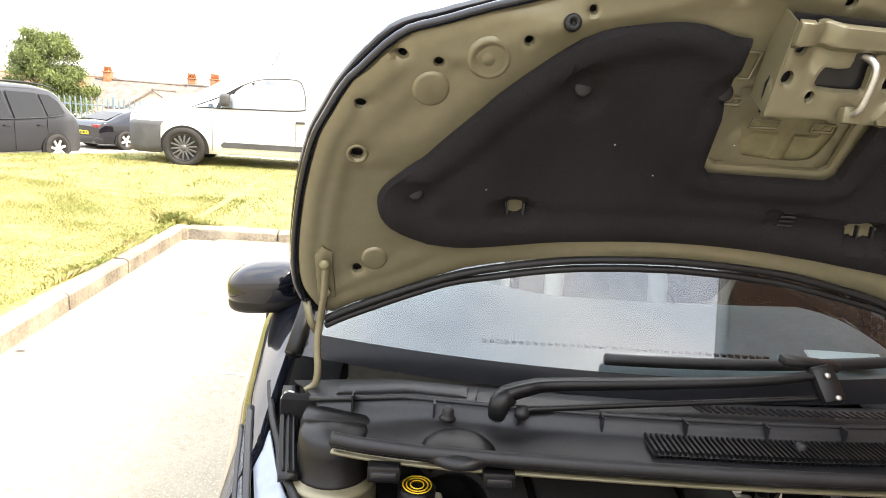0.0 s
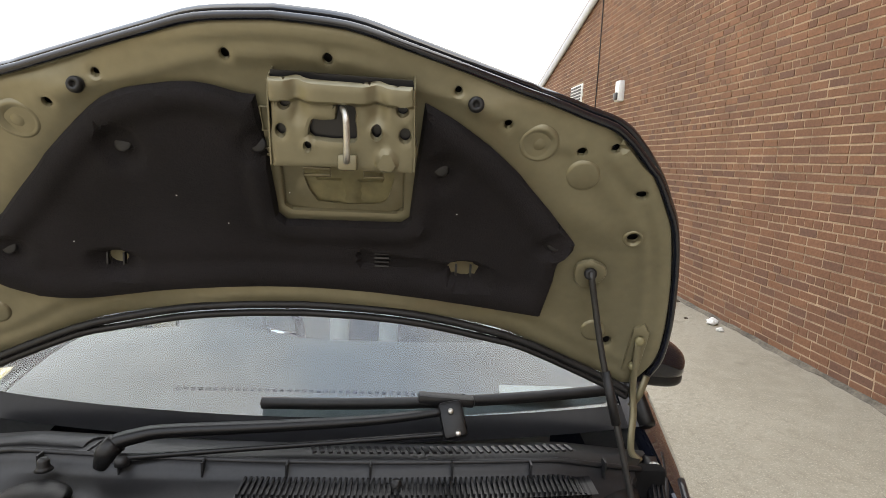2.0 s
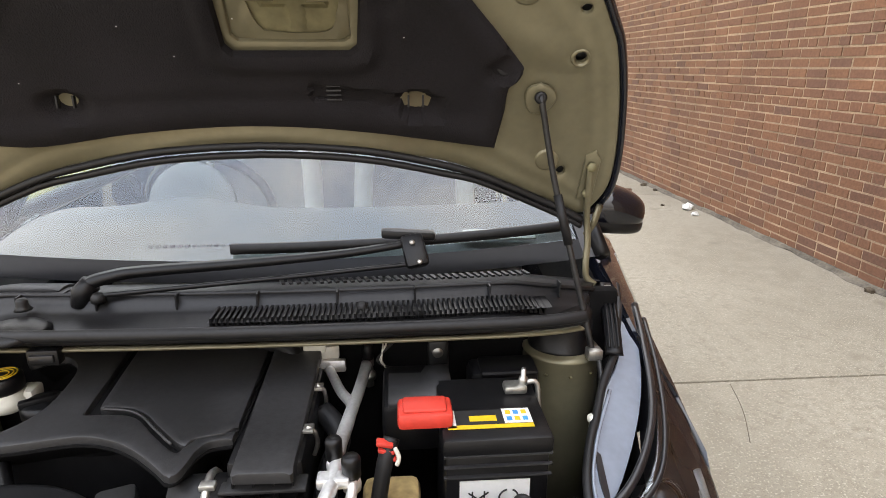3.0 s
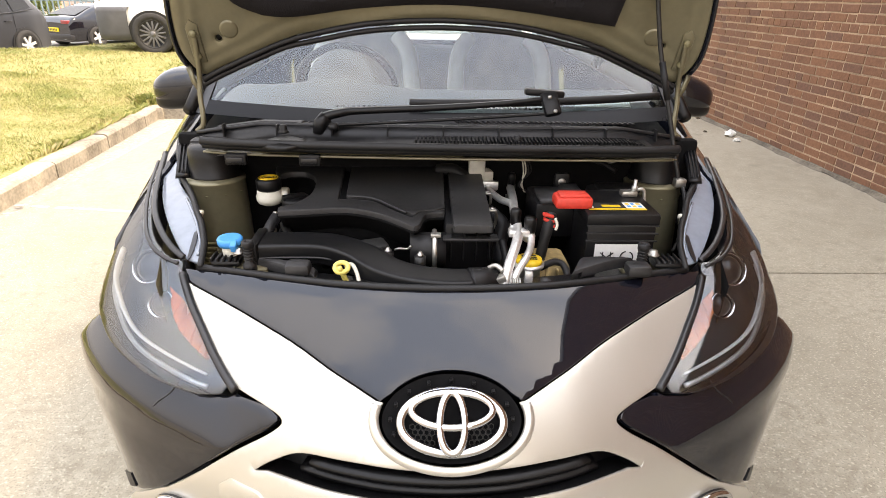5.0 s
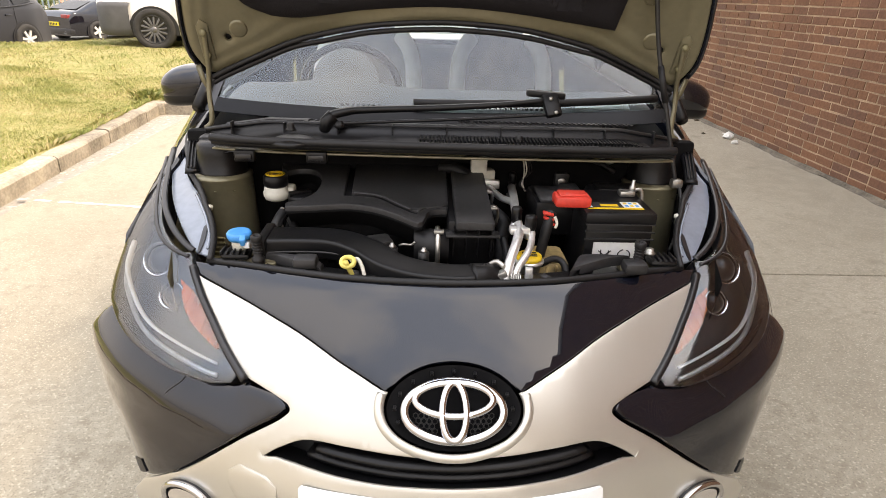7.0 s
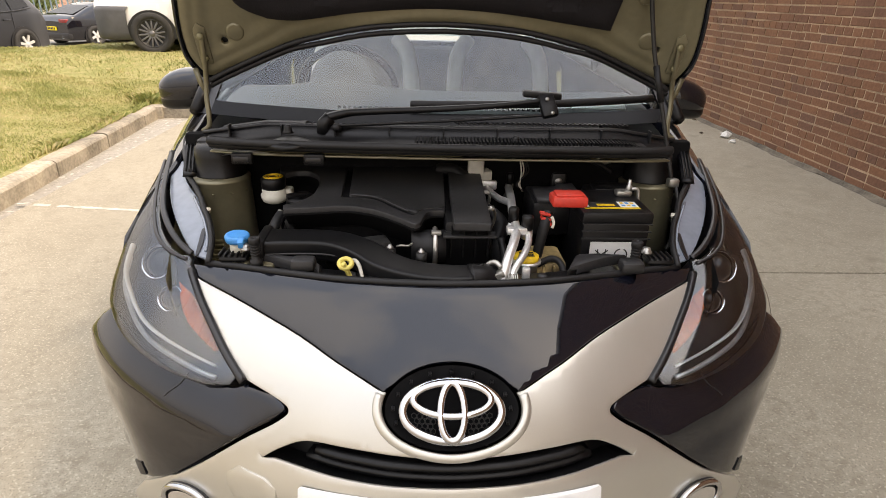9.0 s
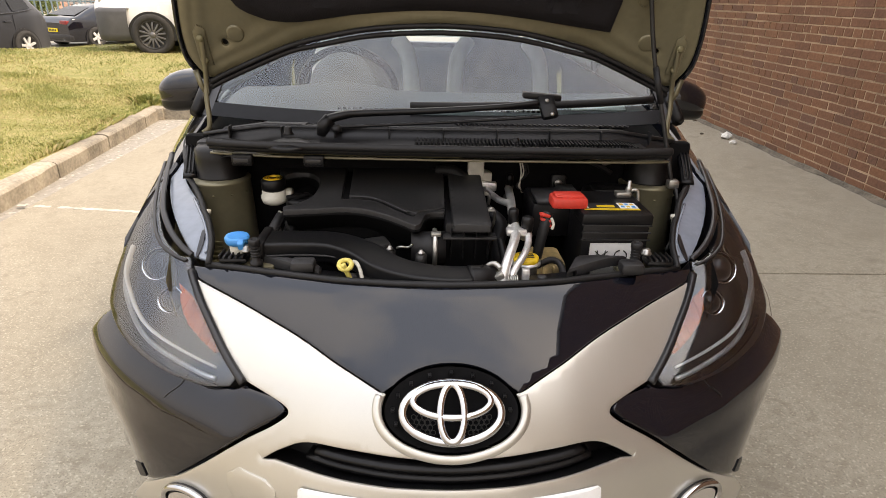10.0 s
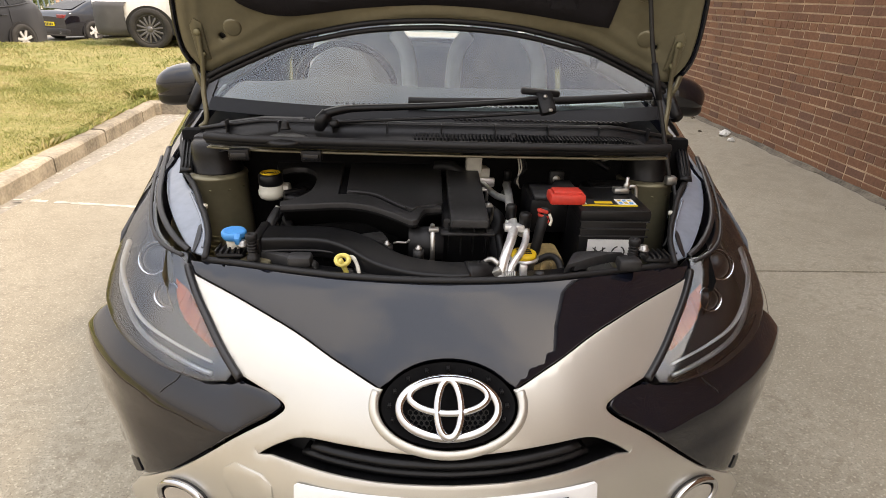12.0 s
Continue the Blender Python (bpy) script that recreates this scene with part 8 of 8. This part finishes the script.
# black coupe seen from behind
coupe = thing("parked_coupe", "black coupe with pale alloy wheels seen from behind", "car")
ct = soft_ramp((0, 0.58), (0.15, 0.72), (1.1, 0.88), (1.4, 0.94), (2.1, 1.30), (2.6, 1.36), (3.1, 1.24), (3.75, 0.98), (4.05, 0.93), (4.15, 0.70))
cw = soft_ramp((-0.2, 0.55), (0, 0.62), (0.4, 0.84), (0.8, 0.90), (3.6, 0.91), (4.15, 0.78))
part("body", hull(ct, cw, 0.20, ramp((0, 0.55), (1.3, 0.82), (4.15, 0.90)), 44, 0.26, 4.15), M_PAINT_BLACK, coupe, smooth=40)
for s in (-1, 1):
    for x in (0.80, 3.28):
        flank(arch_loop(x, 0.39, 0.20), 0.915 * s, 0.02, M_LENS_BLACK, "wheel_arch", coupe)
        road_wheel(coupe, x, 0.855 * s, 0.325, 0.23, M_ALLOY, 5, 1 if s < 0 else -1)
    flank([(1.66, 0.88), (2.60, 0.91), (2.98, 0.98), (2.80, 1.18), (2.50, 1.25), (2.16, 1.22)], 0.915 * s, 0.008, M_GLASS_DARK, "side_window", coupe, 0.50)
    part("tail_lamp", boxed(4.00, 4.17, 0.42 * s, 0.76 * s, 0.74, 0.86, 0.03), M_TAIL, coupe)
    part("exhaust", lathe([(0.045, -0.08), (0.045, 0.02), (0.035, 0.02), (0.03, -0.02), (0, -0.02)], (4.16, 0.52 * s, 0.30), 16, Matrix.Rotation(radians(90), 3, "Y")), M_CHROME, coupe)
part("rear_glass", surface(lambda u, v: Vector((3.04 + 0.70 * v, u * (0.52 + 0.10 * v), 1.275 - 0.26 * v)), np.linspace(-1, 1, 5), [0, 0.5, 1], flip=True), M_GLASS_DARK, coupe)
pl = part("number_plate", boxed(4.14, 4.175, -0.26, 0.26, 0.50, 0.62, 0.006), M_YPLATE, coupe, "yellow rear number plate with dark bars")
for k in range(6):
    part("plate_bar", boxed(4.174, 4.178, -0.21 + 0.073 * k, -0.165 + 0.073 * k, 0.525, 0.595, 0.0), M_INK, pl)
part("rear_bumper", boxed(3.98, 4.18, -0.80, 0.80, 0.24, 0.44, 0.05), M_LENS_BLACK, coupe)
place(coupe, -10.45, 24.2, -0.60, 245)

# palisade fence
fence = thing("palisade_fence", "blue-grey steel palisade fence", "fence")
rng = random.Random(5)
for k in range(62):
    x = -22.5 + 0.205 * k
    bm = bmesh.new()
    h = 1.72 + rng.uniform(-0.01, 0.01)
    v = [bm.verts.new(p) for p in ((x - 0.033, 24.0, 0), (x, 23.985, 0), (x + 0.033, 24.0, 0), (x - 0.033, 24.0, h - 0.12), (x, 23.985, h), (x + 0.033, 24.0, h - 0.12))]
    for f in ((0, 1, 4, 3), (1, 2, 5, 4)):
        bm.faces.new([v[i] for i in f])
    thicken(bm, 0.004)
    bm.transform(Matrix.Translation((0, 0.05 * (x + 15), -0.60)))
    part("pale", bm, M_FENCE, fence)
for z in (0.35, 1.35):
    part("rail", boxed(-22.6, -9.8, 24.02, 24.06, z - 0.60, z - 0.55, 0.005, Matrix.Rotation(radians(2.8), 4, "Z")), M_FENCE, fence)
for k in range(5):
    x = -22.4 + 3.1 * k
    part("post", boxed(x - 0.04, x + 0.04, 24.05 + 0.05 * (x + 15), 24.13 + 0.05 * (x + 15), -0.62, 1.17, 0.006), M_FENCE, fence)


def leaf_mass(count, rng, inside_fn, size, squash=1.0):
    verts, faces = [], []
    while count:
        c = inside_fn(rng)
        if c is None:
            continue
        count -= 1
        s = size * rng.uniform(0.6, 1.4)
        a = Euler((rng.uniform(0, 6.28), rng.uniform(0, 6.28), rng.uniform(0, 6.28))).to_matrix()
        k = len(verts)
        for p in ((-0.5, -0.2, 0), (0.5, -0.25, 0.1), (0.65, 0.25, 0), (-0.4, 0.3, 0.12)):
            verts.append(tuple(c + a @ (Vector(p) * s)))
        faces.append((k, k + 1, k + 2, k + 3))
    me = bpy.data.meshes.new("leaves")
    me.from_pydata(verts, [], faces)
    return me


# dark evergreen with an uneven, spiky outline
tree = thing("evergreen_tree", "dark green bushy evergreen tree behind a fence", "tree")
rng = random.Random(21)
TX, TY, TZ = -19.2, 30.0, -0.60
part("trunk", tube(spline([(TX, TY, TZ), (TX + 0.05, TY, TZ + 1.5), (TX - 0.05, TY, TZ + 3.2), (TX, TY, TZ + 4.4)], 5), 0.20, 10, up=(0, 1, 0), taper=lambda t: 1 - 0.85 * t), M_BARK, tree)
tips = []
for k in range(60):
    z = rng.uniform(0.5, 4.2)
    reach = 1.95 * (1 - max(0, (z - 1.6)) / 3.4) ** 0.8 * rng.uniform(0.7, 1.08)
    a = rng.uniform(0, 6.28)
    tips.append((Vector((TX, TY, TZ + z)), Vector((TX + reach * math.cos(a), TY + reach * math.sin(a), TZ + z + rng.uniform(0.2, 0.65)))))
for a, b in tips[:14]:
    part("limb", tube([a, a.lerp(b, 0.6) + Vector((0, 0, 0.05)), b], 0.035, 6, up=(0, 0, 1), taper=lambda t: 1 - 0.8 * t), M_BARK, tree)


def in_tree(r):
    a, b = tips[r.randrange(len(tips))]
    t = r.uniform(0.25, 1.0) ** 0.6
    p = a.lerp(b, t)
    s = 0.34 * (1.15 - t)
    return p + Vector((r.gauss(0, s + 0.08), r.gauss(0, s + 0.08), r.gauss(0.05, s * 0.8 + 0.06)))


me = leaf_mass(46000, rng, in_tree, 0.078)
me.materials.append(M_CONIFER)
ob = new("crown", me)
ob.parent = tree
# ragged hedge by the fence
me = leaf_mass(5000, rng, lambda r: Vector((r.uniform(-16.5, -13.8), 23.4 + r.gauss(0, 0.25), -0.56 + abs(r.gauss(0, 0.28)))), 0.09)
me.materials.append(M_HEDGE)
tagged(new("hedge", me), "ragged low yellow-green hedge beside the fence", "hedge", kind="stuff")


def house(x, y, w, d, eaves, rise, yaw, m_roof, gable, chimneys, base=-2.5):
    """A terraced house: walls, a pitched roof with its ridge along x, chimneys with pots."""
    h = thing("house", "far rendered house with a tiled roof and brick chimneys", "house", group="houses beyond the fence")
    bm = bmesh.new()
    prof = [(-d / 2, base), (d / 2, base), (d / 2, eaves), (0, eaves + rise), (-d / 2, eaves)]
    a, b = [[bm.verts.new((sx * w / 2, py, pz)) for py, pz in prof] for sx in (-1, 1)]
    bm.faces.new(a[::-1])
    bm.faces.new(b)
    for i in range(5):
        j = (i + 1) % 5
        bm.faces.new((a[i], a[j], b[j], b[i]))
    bmesh.ops.recalc_face_normals(bm, faces=bm.faces)
    part("wall", bm, M_RENDER, h)
    for s in (-1, 1):
        bm = surface(lambda u, v: Vector((u * (w / 2 + 0.2), s * (d / 2 + 0.35) * (1 - v), eaves - 0.2 + (rise + 0.24) * v)), [-1, 1], [0, 1], flip=s > 0)
        part("roof", thicken(bm, 0.10), m_roof, h)
    part("ridge_tiles", tube([Vector((-w / 2 - 0.2, 0, eaves + rise + 0.06)), Vector((w / 2 + 0.2, 0, eaves + rise + 0.06))], 0.10, 8), m_roof, h)
    for cx, n in chimneys:
        c = part("chimney", boxed(cx - 0.32, cx + 0.32, -0.3, 0.3, eaves + rise - 0.5, eaves + rise + 0.7, 0.03), M_CHIMNEY, h)
        part("chimney_cap", boxed(cx - 0.38, cx + 0.38, -0.36, 0.36, eaves + rise + 0.64, eaves + rise + 0.74, 0.02), M_CHIMNEY, c)
        for k in range(n):
            part("pot", lathe([(0.12, 0), (0.10, 0.35), (0.13, 0.40), (0.09, 0.40)], (cx - 0.22 + 0.44 * k / max(1, n - 1), 0, eaves + rise + 0.73), 12), M_POT, c)
    for k in range(int(w // 2.6)):
        xx = -w / 2 + 1.3 + 2.6 * k
        wn2 = part("window", boxed(xx - 0.5, xx + 0.5, -d / 2 - 0.04, -d / 2 + 0.02, eaves - 1.7, eaves - 0.5, 0.01), M_LAMP_WHITE, h)
        part("pane", boxed(xx - 0.43, xx + 0.43, -d / 2 - 0.05, -d / 2 - 0.03, eaves - 1.63, eaves - 0.57, 0.0), M_GLASS_DARK, wn2)
    place(h, x, y, -0.9, yaw)
    return h


house(-25.5, 54, 8.5, 7, 1.1, 2.0, 6, M_TILE_GREY, True, ((-3.4, 4), (3.6, 3)))
house(-33.5, 56, 7.5, 7, 1.3, 2.0, 6, M_TILE, True, ((-3.0, 3),))
house(-18.0, 52.5, 6.5, 7, 1.0, 2.1, 6, M_TILE_GREY, True, ((-1.2, 4), (2.9, 2)))
house(-30.0, 50, 4.5, 6, 0.6, 2.0, 92, M_TILE, True, ((0.9, 2),))
house(-21.8, 48.5, 4.0, 6, 0.6, 1.9, 92, M_TILE_GREY, True, ())
house(-9.0, 55, 8.5, 7, 1.0, 2.0, 3, M_TILE, True, ((-3.6, 3), (3.6, 3)))
house(-44.0, 60, 8.5, 7, 1.2, 2.0, 8, M_TILE, True, ((-3.4, 4), (3.6, 3)))
# telegraph pole with its wire
pole = tube([Vector((-9.6, 30, -0.5)), Vector((-9.55, 30, 4.9))], 0.03, 8, up=(0, 1, 0))
solo("telegraph_pole", pole, M_TRIM_GREY, "thin far telegraph pole", "pole")


# ---- bricks of the long wall, last of all ----
def brick_mesh(name, w, h=0.0495, rng=None):
    bm = boxed(-0.03, 0.009, -w / 2, w / 2, -h / 2, h / 2, 0.0)
    edges = [e for e in bm.edges if all(v.co.x < -0.01 for v in e.verts)]
    bmesh.ops.bevel(bm, geom=edges, offset=0.0035, segments=1, affect="EDGES")
    for v in bm.verts:
        if v.co.x < 0.0:
            v.co.x += 0.022
            v.co += Vector((rng.uniform(-0.0012, 0.0012), rng.uniform(-0.0015, 0.0015), rng.uniform(-0.0015, 0.0015)))
    return mesh_of(name, bm, M_BRICK, 0)


rng = random.Random(17)
STRETCH = [brick_mesh("brick", 0.203, 0.0605, rng=rng) for k in range(5)]
HEADER = [brick_mesh("brick", 0.0962, 0.0605, rng=rng) for k in range(4)]
verts, faces = [], []
singles = 0
course = 0
shift_x = WALL_X - 0.0
for row in range(102):
    z = 0.012 + 0.0710 * row + 0.0302
    y = -4.0 + (0.1068 if row % 2 else 0.0) + (0.053 if row % 6 == 3 else 0) + rng.uniform(-0.006, 0.006)
    heads = row % 6 == 3
    i = 0
    while y < 16.5:
        short = heads or rng.random() < 0.035
        w = 0.0962 if short else 0.203
        c = y + w / 2
        y += w + 0.0105
        i += 1
        if z + 0.05 > verge(c) - 0.02 or (11.15 < c < 12.05 and 2.6 < z < 3.05):
            continue
        jit = (rng.uniform(-0.002, 0.003), rng.uniform(-0.002, 0.002), rng.uniform(-0.002, 0.002))
        if 2.3 < c < 5.3 and z < 1.62 and singles < 300:
            singles += 1
            ob = new("brick", (HEADER if short else STRETCH)[rng.randrange(4)])
            ob.parent = wall
            ob.location = (WALL_X + jit[0], c + jit[1], z + jit[2])
        elif c > -3.5:
            k = len(verts)
            d, e = w / 2, 0.0303
            x = WALL_X + jit[0]
            f = 0.003
            cy, cz = c + jit[1], z + jit[2]
            verts += [(x + 0.012, cy - d, cz - e), (x + 0.012, cy + d, cz - e), (x + 0.012, cy + d, cz + e), (x + 0.012, cy - d, cz + e),
                      (x - 0.008, cy - d + f, cz - e + f), (x - 0.008, cy + d - f, cz - e + f), (x - 0.008, cy + d - f, cz + e - f), (x - 0.008, cy - d + f, cz + e - f)]
            faces += [(k + 4, k + 7, k + 6, k + 5), (k, k + 4, k + 5, k + 1), (k + 1, k + 5, k + 6, k + 2), (k + 2, k + 6, k + 7, k + 3), (k + 3, k + 7, k + 4, k)]
me = bpy.data.meshes.new("brickwork")
me.from_pydata(verts, [], faces)
me.materials.append(M_BRICKS)
ob = tagged(new("brickwork", me), kind="stuff")
ob.parent = wall
